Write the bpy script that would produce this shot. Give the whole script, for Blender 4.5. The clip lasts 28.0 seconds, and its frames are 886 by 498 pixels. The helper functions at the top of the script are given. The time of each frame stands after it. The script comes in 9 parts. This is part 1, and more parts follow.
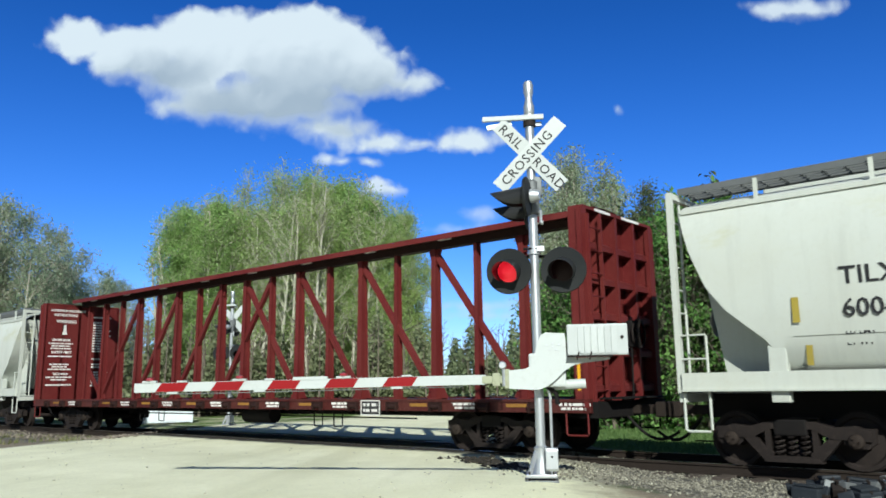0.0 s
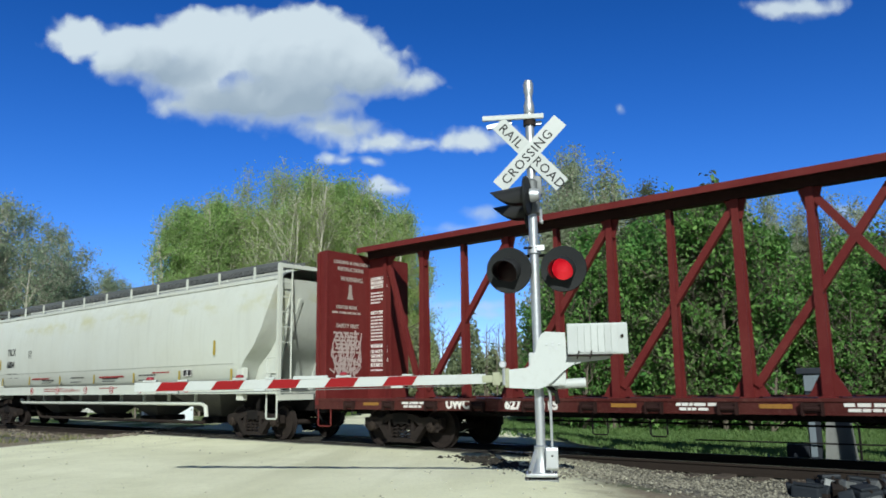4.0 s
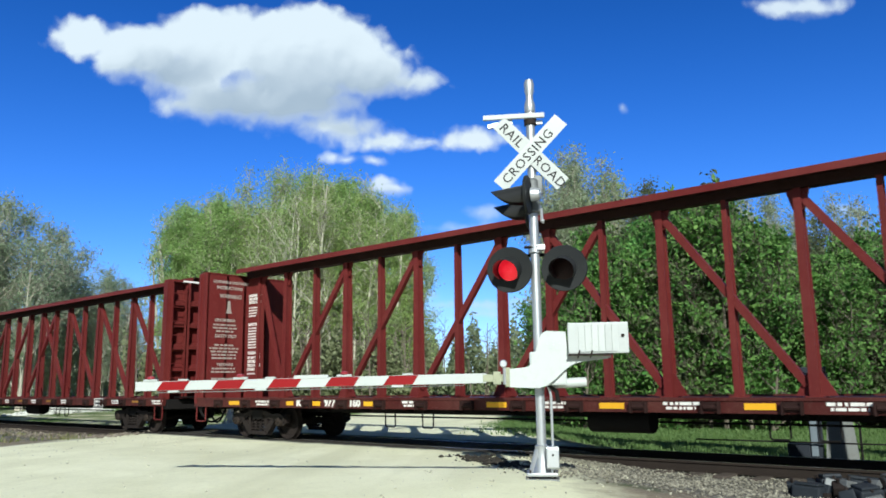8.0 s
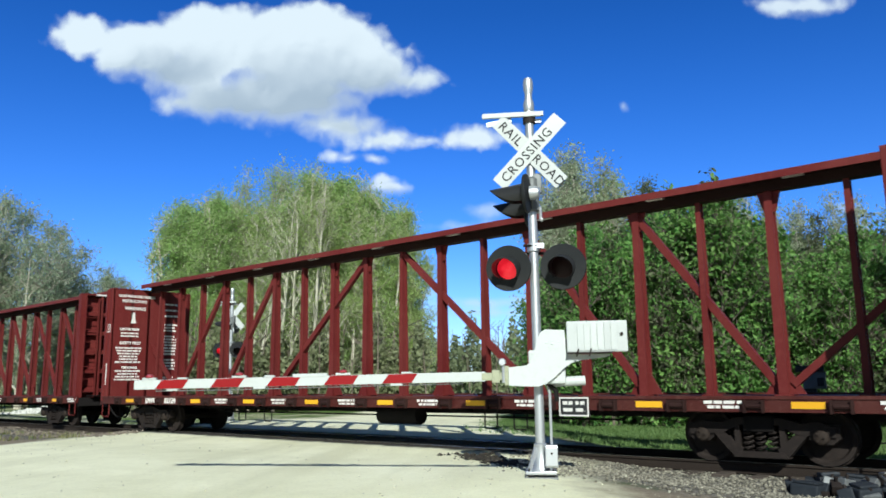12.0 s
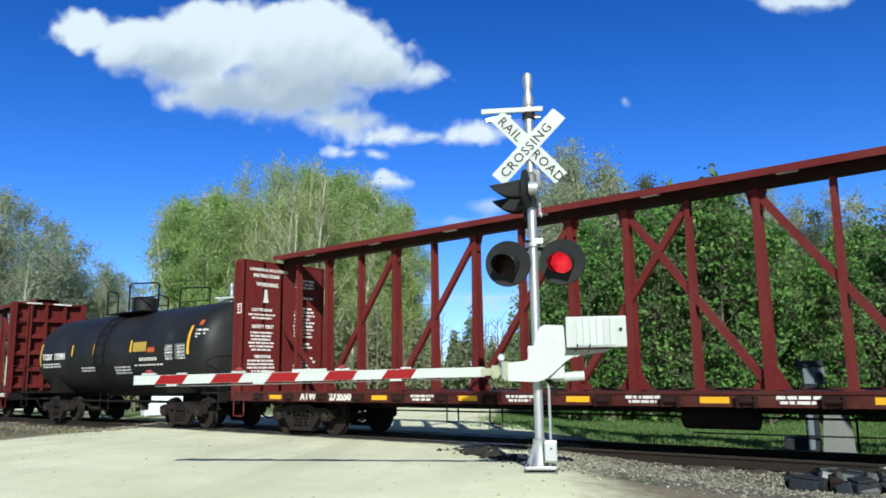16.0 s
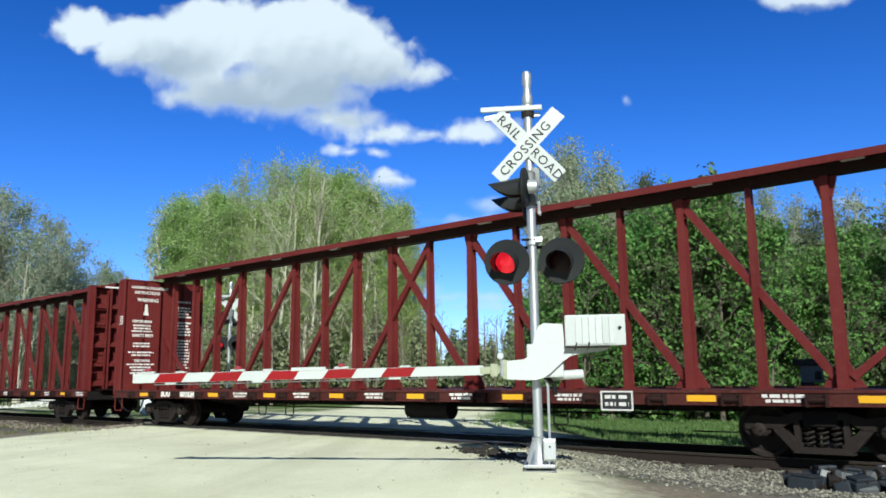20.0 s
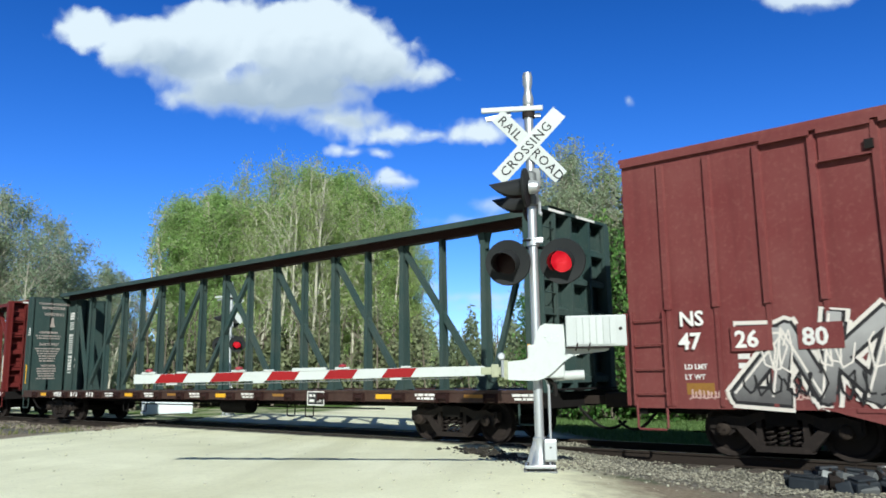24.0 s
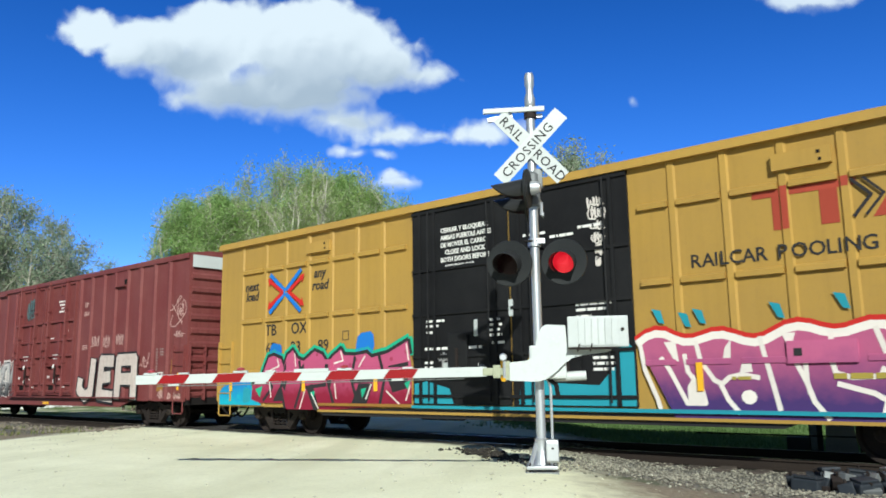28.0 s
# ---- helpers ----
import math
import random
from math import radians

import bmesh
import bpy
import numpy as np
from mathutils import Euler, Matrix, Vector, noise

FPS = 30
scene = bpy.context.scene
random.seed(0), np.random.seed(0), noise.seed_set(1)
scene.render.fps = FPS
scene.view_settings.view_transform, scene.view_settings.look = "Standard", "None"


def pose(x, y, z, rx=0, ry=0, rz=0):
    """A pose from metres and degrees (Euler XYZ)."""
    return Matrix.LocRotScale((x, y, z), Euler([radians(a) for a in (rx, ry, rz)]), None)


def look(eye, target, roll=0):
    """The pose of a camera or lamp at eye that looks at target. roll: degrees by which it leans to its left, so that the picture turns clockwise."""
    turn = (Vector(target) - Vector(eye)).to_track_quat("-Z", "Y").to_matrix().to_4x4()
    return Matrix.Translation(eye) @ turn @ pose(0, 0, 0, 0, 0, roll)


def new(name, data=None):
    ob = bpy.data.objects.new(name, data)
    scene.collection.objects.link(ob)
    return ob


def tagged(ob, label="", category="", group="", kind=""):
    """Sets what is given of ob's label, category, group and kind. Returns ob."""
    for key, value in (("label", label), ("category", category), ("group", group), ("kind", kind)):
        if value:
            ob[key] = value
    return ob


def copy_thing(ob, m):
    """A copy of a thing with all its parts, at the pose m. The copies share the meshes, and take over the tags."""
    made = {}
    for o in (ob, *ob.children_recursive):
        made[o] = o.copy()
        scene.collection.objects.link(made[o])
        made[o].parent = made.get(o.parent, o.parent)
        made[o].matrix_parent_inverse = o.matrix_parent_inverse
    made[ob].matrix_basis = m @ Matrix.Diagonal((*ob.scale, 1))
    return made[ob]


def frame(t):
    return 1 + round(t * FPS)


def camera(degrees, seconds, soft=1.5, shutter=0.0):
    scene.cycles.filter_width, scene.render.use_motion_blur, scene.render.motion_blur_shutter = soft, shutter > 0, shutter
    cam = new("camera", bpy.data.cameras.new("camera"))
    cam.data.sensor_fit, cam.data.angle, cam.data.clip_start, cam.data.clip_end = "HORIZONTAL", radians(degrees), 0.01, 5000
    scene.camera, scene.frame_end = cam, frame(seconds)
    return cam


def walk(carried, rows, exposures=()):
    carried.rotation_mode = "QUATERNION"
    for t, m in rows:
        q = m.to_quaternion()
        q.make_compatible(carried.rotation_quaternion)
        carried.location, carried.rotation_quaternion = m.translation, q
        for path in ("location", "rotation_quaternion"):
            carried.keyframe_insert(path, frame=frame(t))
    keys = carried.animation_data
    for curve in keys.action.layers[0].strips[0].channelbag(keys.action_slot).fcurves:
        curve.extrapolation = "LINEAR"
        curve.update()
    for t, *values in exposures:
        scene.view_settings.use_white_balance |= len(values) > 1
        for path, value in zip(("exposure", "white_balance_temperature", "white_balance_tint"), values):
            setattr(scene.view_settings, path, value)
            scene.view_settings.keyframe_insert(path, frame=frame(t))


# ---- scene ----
cam = camera(59.9, 28.0, soft=1.7, shutter=0.08)
EYE = Vector((0.0, -13.51, 1.313))
PAN = [  # seconds, heading, tilt in degrees
    (0.0, 130.391, 10.103), (0.5, 130.422, 10.070), (1.0, 130.406, 10.030), (1.5, 130.392, 9.990), (2.0, 130.392, 9.943),
    (2.5, 130.390, 9.894), (3.0, 130.389, 9.926), (3.5, 130.391, 10.039), (5.5, 130.423, 10.039), (6.0, 130.445, 10.053),
    (6.5, 130.453, 10.054), (7.0, 130.453, 10.007), (7.5, 130.453, 9.975), (8.0, 130.453, 9.991), (8.5, 130.453, 10.006),
    (9.0, 130.453, 10.007), (9.5, 130.445, 10.015), (10.0, 130.423, 10.007), (10.5, 130.416, 9.983), (11.0, 130.423, 9.957),
    (11.5, 130.406, 9.925), (12.0, 130.373, 9.877), (12.5, 130.325, 9.783), (14.5, 130.325, 9.648), (15.0, 130.325, 9.632),
    (15.5, 130.325, 9.585), (16.0, 130.325, 9.537), (16.5, 130.325, 9.521), (17.0, 130.325, 9.506), (17.5, 130.325, 9.490),
    (18.0, 130.309, 9.506), (18.5, 130.268, 9.521), (19.0, 130.243, 9.514), (19.5, 130.250, 9.474), (20.0, 130.260, 9.418),
    (20.5, 130.261, 9.426), (21.0, 130.261, 9.481), (21.5, 130.261, 9.490), (23.5, 130.325, 9.395), (24.0, 130.325, 9.458),
    (24.5, 130.325, 9.522), (25.0, 130.341, 9.572), (25.5, 130.390, 9.589), (26.0, 130.440, 9.588), (26.5, 130.456, 9.586),
    (27.0, 130.454, 9.569), (27.5, 130.453, 9.537), (28.0, 130.453, 9.521),
]

def aim(heading, tilt):
    a, e = radians(heading), radians(tilt)
    way = Vector((math.cos(e) * math.cos(a), math.cos(e) * math.sin(a), math.sin(e)))
    return look(EYE, EYE + way, -0.84)


walk(cam, [(t, aim(h, e)) for t, h, e in PAN], [(t, e, 6250, 3) for t, e in ((0.0, -0.05), (1.0, -0.12), (2.0, -0.30), (3.0, -0.34), (3.6, -0.30), (5.5, 0.0), (8.0, 0.05), (28.0, 0.05))])

# ---- light ----
SUN_UP, SUN_SIDE = 29.8, -46.0      # elevation and heading of the sun, degrees
world = bpy.data.worlds.new("sky")
scene.world = world
world.use_nodes = True
wn, wl = world.node_tree.nodes, world.node_tree.links
sky = wn.new("ShaderNodeTexSky")
sky.sky_type, sky.sun_disc = "NISHITA", False
sky.sun_elevation, sky.sun_rotation = radians(SUN_UP), radians(90 - SUN_SIDE)
sky.air_density, sky.dust_density, sky.ozone_density, sky.altitude = 1.0, 0.15, 2.5, 200
tone = wn.new("ShaderNodeHueSaturation")
tone.inputs["Saturation"].default_value = 1.35
wl.new(sky.outputs[0], tone.inputs["Color"])
deep = wn.new("ShaderNodeMix")
deep.data_type, deep.blend_type = "RGBA", "MULTIPLY"
deep.inputs[0].default_value, deep.inputs[7].default_value = 1.0, (0.79, 0.98, 1.72, 1)
wl.new(tone.outputs[0], deep.inputs[6])
# paler towards the sun, deepest opposite it
pale = wn.new("ShaderNodeMix")
pale.data_type, pale.blend_type = "RGBA", "MULTIPLY"
pale.inputs[0].default_value, pale.inputs[7].default_value = 1.0, (0.59, 0.63, 0.73, 1)
wl.new(sky.outputs[0], pale.inputs[6])
heading = wn.new("ShaderNodeTexCoord")
facing = wn.new("ShaderNodeVectorMath")
facing.operation = "DOT_PRODUCT"
facing.inputs[1].default_value = (-math.cos(radians(SUN_SIDE)), -math.sin(radians(SUN_SIDE)), 0.0)
wl.new(heading.outputs["Generated"], facing.inputs[0])
depth = wn.new("ShaderNodeMapRange")
depth.interpolation_type = "SMOOTHSTEP"
depth.inputs["From Min"].default_value, depth.inputs["From Max"].default_value = 0.15, 0.78
wl.new(facing.outputs["Value"], depth.inputs["Value"])
whole = wn.new("ShaderNodeMix")
whole.data_type = "RGBA"
wl.new(depth.outputs[0], whole.inputs[0])
wl.new(pale.outputs[2], whole.inputs[6])
height = wn.new("ShaderNodeSeparateXYZ")
wl.new(heading.outputs["Generated"], height.inputs[0])
fall = wn.new("ShaderNodeMapRange")
fall.inputs["From Min"].default_value, fall.inputs["From Max"].default_value = 0.08, 0.45
fall.inputs["To Min"].default_value, fall.inputs["To Max"].default_value = 1.26, 0.86
wl.new(height.outputs[2], fall.inputs["Value"])
upper = wn.new("ShaderNodeVectorMath")
upper.operation = "SCALE"
wl.new(deep.outputs[2], upper.inputs[0])
wl.new(fall.outputs[0], upper.inputs["Scale"])
wl.new(upper.outputs[0], whole.inputs[7])
wl.new(whole.outputs[2], wn["Background"].inputs[0])
wn["Background"].inputs[1].default_value = 0.083
sun = new("sun", bpy.data.lights.new("sun", "SUN"))
sun.data.energy, sun.data.angle, sun.data.color = 5.5, radians(0.55), (1.0, 0.985, 0.925)
sa, se = radians(SUN_SIDE), radians(SUN_UP)
sun_way = Vector((math.cos(se) * math.cos(sa), math.cos(se) * math.sin(sa), math.sin(se)))
sun.matrix_world = look(sun_way * 60, (0, 0, 0))

# ---- materials ----
def nodes_of(name, rough=0.6, metal=0.0, spec=0.5):
    m = bpy.data.materials.new(name)
    m.use_nodes = True
    nt = m.node_tree
    b = nt.nodes["Principled BSDF"]
    b.inputs["Roughness"].default_value = rough
    b.inputs["Metallic"].default_value = metal
    b.inputs["Specular IOR Level"].default_value = spec
    return m, nt, b


def noise_node(nt, scale, detail=4.0, rough=0.6, stretch=None, seed=0.0):
    n = nt.nodes.new("ShaderNodeTexNoise")
    n.inputs["Scale"].default_value, n.inputs["Detail"].default_value = scale, detail
    n.inputs["Roughness"].default_value = rough
    c = nt.nodes.new("ShaderNodeTexCoord")
    mp = nt.nodes.new("ShaderNodeMapping")
    mp.inputs["Scale"].default_value = stretch or (1, 1, 1)
    mp.inputs["Location"].default_value = (seed, seed * 0.7, seed * 1.3)
    nt.links.new(c.outputs["Object"], mp.inputs["Vector"])
    nt.links.new(mp.outputs[0], n.inputs["Vector"])
    return n


def ramp(nt, src, lo, hi):
    r = nt.nodes.new("ShaderNodeMapRange")
    r.inputs["From Min"].default_value, r.inputs["From Max"].default_value = lo, hi
    nt.links.new(src, r.inputs["Value"])
    return r.outputs[0]


def blend(nt, fac, a, b, mode="MIX"):
    n = nt.nodes.new("ShaderNodeMix")
    n.data_type, n.blend_type = "RGBA", mode
    for k, v in ((0, fac), (6, a), (7, b)):
        if isinstance(v, (int, float)):
            n.inputs[k].default_value = v
        elif isinstance(v, tuple):
            n.inputs[k].default_value = (*v, 1)
        else:
            nt.links.new(v, n.inputs[k])
    return n.outputs[2]


def calc(nt, op, a, b=0.0, clamp=False):
    n = nt.nodes.new("ShaderNodeMath")
    n.operation, n.use_clamp = op, clamp
    for k, v in ((0, a), (1, b)):
        if isinstance(v, (int, float)):
            n.inputs[k].default_value = v
        else:
            nt.links.new(v, n.inputs[k])
    return n.outputs[0]


def bump(nt, b, height, strength=0.3, dist=0.02):
    n = nt.nodes.new("ShaderNodeBump")
    n.inputs["Strength"].default_value, n.inputs["Distance"].default_value = strength, dist
    nt.links.new(height, n.inputs["Height"])
    nt.links.new(n.outputs[0], b.inputs["Normal"])


def painted(name, base, wear, amount=0.35, rough=0.55, metal=0.0, streak=True, scale=1.0, grain=14.0, bumpy=0.15):
    """Weathered paint: broad fading, rain streaks, fine specks."""
    m, nt, b = nodes_of(name, rough, metal, 0.22)
    broad = noise_node(nt, 0.7 * scale, 5, 0.6)
    fine = noise_node(nt, grain * scale, 6, 0.7, seed=3.1)
    c = blend(nt, ramp(nt, broad.outputs[0], 0.35, 0.7), base, tuple(v * 0.72 + w * 0.28 for v, w in zip(base, wear)))
    c = blend(nt, calc(nt, "MULTIPLY", ramp(nt, fine.outputs[0], 0.52, 0.75), amount), c, wear)
    if streak:
        s = noise_node(nt, 1.0, 4, 0.6, stretch=(5 * scale, 5 * scale, 0.35 * scale), seed=7.7)
        c = blend(nt, calc(nt, "MULTIPLY", ramp(nt, s.outputs[0], 0.5, 0.72), amount * 0.8), c, tuple(v * 0.55 for v in base))
    info = nt.nodes.new("ShaderNodeObjectInfo")
    hs = nt.nodes.new("ShaderNodeHueSaturation")
    nt.links.new(ramp(nt, info.outputs["Random"], -4.0, 5.5), hs.inputs["Value"])
    hs.inputs["Value"].default_value = 1
    v = calc(nt, "ADD", calc(nt, "MULTIPLY", info.outputs["Random"], 0.14), 0.93)
    nt.links.new(v, hs.inputs["Value"])
    nt.links.new(c, hs.inputs["Color"])
    nt.links.new(hs.outputs[0], b.inputs["Base Color"])
    nt.links.new(calc(nt, "ADD", calc(nt, "MULTIPLY", fine.outputs[0], 0.3), rough - 0.15), b.inputs["Roughness"])
    bump(nt, b, fine.outputs[0], bumpy, 0.01)
    return m


def glow(name, color, strength):
    m, nt, b = nodes_of(name, 0.3)
    b.inputs["Base Color"].default_value = (*color, 1)
    b.inputs["Emission Color"].default_value = (*color, 1)
    cell = nt.nodes.new("ShaderNodeTexVoronoi")
    cell.inputs["Scale"].default_value, cell.inputs["Randomness"].default_value = 40.0, 0.35
    tc = nt.nodes.new("ShaderNodeTexCoord")
    nt.links.new(tc.outputs["Object"], cell.inputs["Vector"])
    hot = calc(nt, "SUBTRACT", 1.0, ramp(nt, cell.outputs["Distance"], 0.12, 0.50))
    nt.links.new(blend(nt, hot, color, (1.0, 0.060, 0.085)), b.inputs["Emission Color"])
    nt.links.new(calc(nt, "ADD", calc(nt, "MULTIPLY", hot, strength * 0.75), strength * 0.40), b.inputs["Emission Strength"])
    return m


def leafy(name, dark, light, thin=0.35, clumpy=0.0):
    m, nt, b = nodes_of(name, 0.6, 0, 0.25)
    geo = nt.nodes.new("ShaderNodeNewGeometry")
    info = nt.nodes.new("ShaderNodeObjectInfo")
    c = blend(nt, geo.outputs["Random Per Island"], dark, light)
    # noise clumps darken the leaf colour for shaded gaps between leaf masses
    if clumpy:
        gap_shade = noise_node(nt, 0.9, 3, 0.6, seed=4.0)
        c = blend(nt, calc(nt, "MULTIPLY", ramp(nt, gap_shade.outputs[0], 0.38, 0.62), clumpy), c, tuple(0.38 * k for k in dark))
    hs = nt.nodes.new("ShaderNodeHueSaturation")
    nt.links.new(calc(nt, "ADD", calc(nt, "MULTIPLY", info.outputs["Random"], 0.03), 0.495), hs.inputs["Hue"])
    nt.links.new(c, hs.inputs["Color"])
    nt.links.new(hs.outputs[0], b.inputs["Base Color"])
    tr = nt.nodes.new("ShaderNodeBsdfTranslucent")
    nt.links.new(hs.outputs[0], tr.inputs["Color"])
    mx = nt.nodes.new("ShaderNodeMixShader")
    mx.inputs[0].default_value = thin
    nt.links.new(b.outputs[0], mx.inputs[1])
    nt.links.new(tr.outputs[0], mx.inputs[2])
    nt.links.new(mx.outputs[0], nt.nodes["Material Output"].inputs["Surface"])
    return m


RED = painted("oxide red paint", (0.112, 0.0135, 0.0135), (0.20, 0.055, 0.045), 0.35)
DIRTYRED = painted("soot-stained red sill paint", (0.060, 0.009, 0.008), (0.15, 0.075, 0.06), 0.5)
DIRTYGREEN = painted("rust-stained deck paint", (0.045, 0.022, 0.018), (0.14, 0.10, 0.08), 0.5)
BROWN = painted("boxcar brown paint", (0.150, 0.034, 0.034), (0.26, 0.115, 0.10), 0.4)
GREEN = painted("dull green paint", (0.030, 0.058, 0.055), (0.12, 0.12, 0.10), 0.35)
# darker copy of the hopper grey: shade below the body put into the colour
BAYSHADE = painted("grey paint darkened for underside shade", (0.075, 0.075, 0.07), (0.20, 0.19, 0.165), 0.4, 0.7)
GREY = painted("pale grey hopper paint", (0.54, 0.565, 0.515), (0.42, 0.40, 0.30), 0.25, 0.5)


def stained_body():
    """Hopper paint with ochre spill stains in a band below the roof and soot low down."""
    m = painted("stained hopper body paint", (0.55, 0.575, 0.525), (0.44, 0.43, 0.34), 0.22, 0.5)
    nt, b = m.node_tree, m.node_tree.nodes["Principled BSDF"]
    c = nt.nodes.new("ShaderNodeTexCoord")
    xyz = nt.nodes.new("ShaderNodeSeparateXYZ")
    nt.links.new(c.outputs["Object"], xyz.inputs[0])
    z = xyz.outputs[2]
    band = calc(nt, "MULTIPLY", ramp(nt, z, 3.2, 3.55), calc(nt, "SUBTRACT", 1.0, ramp(nt, z, 3.6, 3.95)))
    n = noise_node(nt, 1.0, 5, 0.6, stretch=(0.9, 0.9, 2.2), seed=21)
    spots = calc(nt, "MULTIPLY", calc(nt, "MULTIPLY", band, ramp(nt, n.outputs[0], 0.50, 0.68)), 0.75)
    old = b.inputs["Base Color"].links[0].from_socket
    nt.links.new(blend(nt, spots, old, (0.46, 0.45, 0.25)), b.inputs["Base Color"])
    return m


BODYGREY = stained_body()
YELLOW = painted("mustard yellow paint", (0.41, 0.25, 0.055), (0.25, 0.16, 0.07), 0.25, 0.5)
BLACK = painted("black tank paint", (0.012, 0.013, 0.015), (0.06, 0.057, 0.053), 0.3, 0.5)
DOORBLACK = painted("black door paint", (0.006, 0.006, 0.007), (0.035, 0.035, 0.035), 0.2, 0.7)
IRON = painted("sooty cast steel", (0.014, 0.0105, 0.0095), (0.065, 0.048, 0.040), 0.40, 0.75, streak=False)
DARK = painted("black underframe", (0.006, 0.005, 0.005), (0.025, 0.02, 0.018), 0.3, 0.8, streak=False)
RUST = painted("rusty rail steel", (0.022, 0.016, 0.013), (0.055, 0.040, 0.030), 0.4, 0.8, streak=False)
SHINE = painted("polished wheel tread", (0.45, 0.43, 0.41), (0.3, 0.25, 0.2), 0.2, 0.3, 0.9, streak=False)
ALU = painted("brushed aluminium", (0.56, 0.58, 0.60), (0.40, 0.40, 0.41), 0.3, 0.42, 0.7, streak=False)
GALV = painted("galvanised grating", (0.16, 0.17, 0.17), (0.3, 0.3, 0.3), 0.3, 0.6, 0.5, streak=False)
WHITE = painted("white enamel", (0.50, 0.53, 0.52), (0.36, 0.37, 0.34), 0.35, 0.4, streak=False, bumpy=0.03)
WHITEMARK = painted("white stencil paint", (0.75, 0.74, 0.70), (0.5, 0.42, 0.4), 0.4, 0.6, streak=False)
BLACKMARK = painted("black stencil paint", (0.02, 0.02, 0.022), (0.1, 0.1, 0.1), 0.25, 0.6, streak=False)
REFLECT = painted("yellow reflective tape", (0.80, 0.42, 0.02), (0.6, 0.3, 0.05), 0.2, 0.35, streak=False)
REDTAPE = painted("red reflective sheeting", (0.25, 0.004, 0.007), (0.20, 0.012, 0.014), 0.15, 0.6, streak=False)
HOOD = painted("black signal enamel", (0.016, 0.017, 0.018), (0.05, 0.05, 0.05), 0.2, 0.35, streak=False, bumpy=0.05)
DISCBACK = painted("dark grey background enamel", (0.012, 0.014, 0.015), (0.04, 0.04, 0.04), 0.2, 0.6, streak=False, bumpy=0.05)
LIT = glow("lit red signal lens", (0.88, 0.008, 0.026), 1.4)
UNLIT = painted("unlit red lens", (0.014, 0.002, 0.003), (0.008, 0.002, 0.002), 0.2, 0.45, streak=False)
TIE = painted("weathered timber tie", (0.075, 0.06, 0.05), (0.15, 0.125, 0.105), 0.5, 0.9, scale=2.0, bumpy=0.5)
BARK = painted("grey bark", (0.13, 0.11, 0.085), (0.24, 0.21, 0.17), 0.5, 0.9, bumpy=0.5)
WHITEBARK = painted("white bark", (0.52, 0.50, 0.40), (0.26, 0.24, 0.19), 0.5, 0.9, bumpy=0.5)
PALEBARK = painted("pale bark", (0.49, 0.455, 0.38), (0.30, 0.27, 0.22), 0.5, 0.9, bumpy=0.5)
SLATE = painted("dark blue-grey plastic", (0.016, 0.020, 0.026), (0.07, 0.078, 0.086), 0.35, 0.6, streak=False)


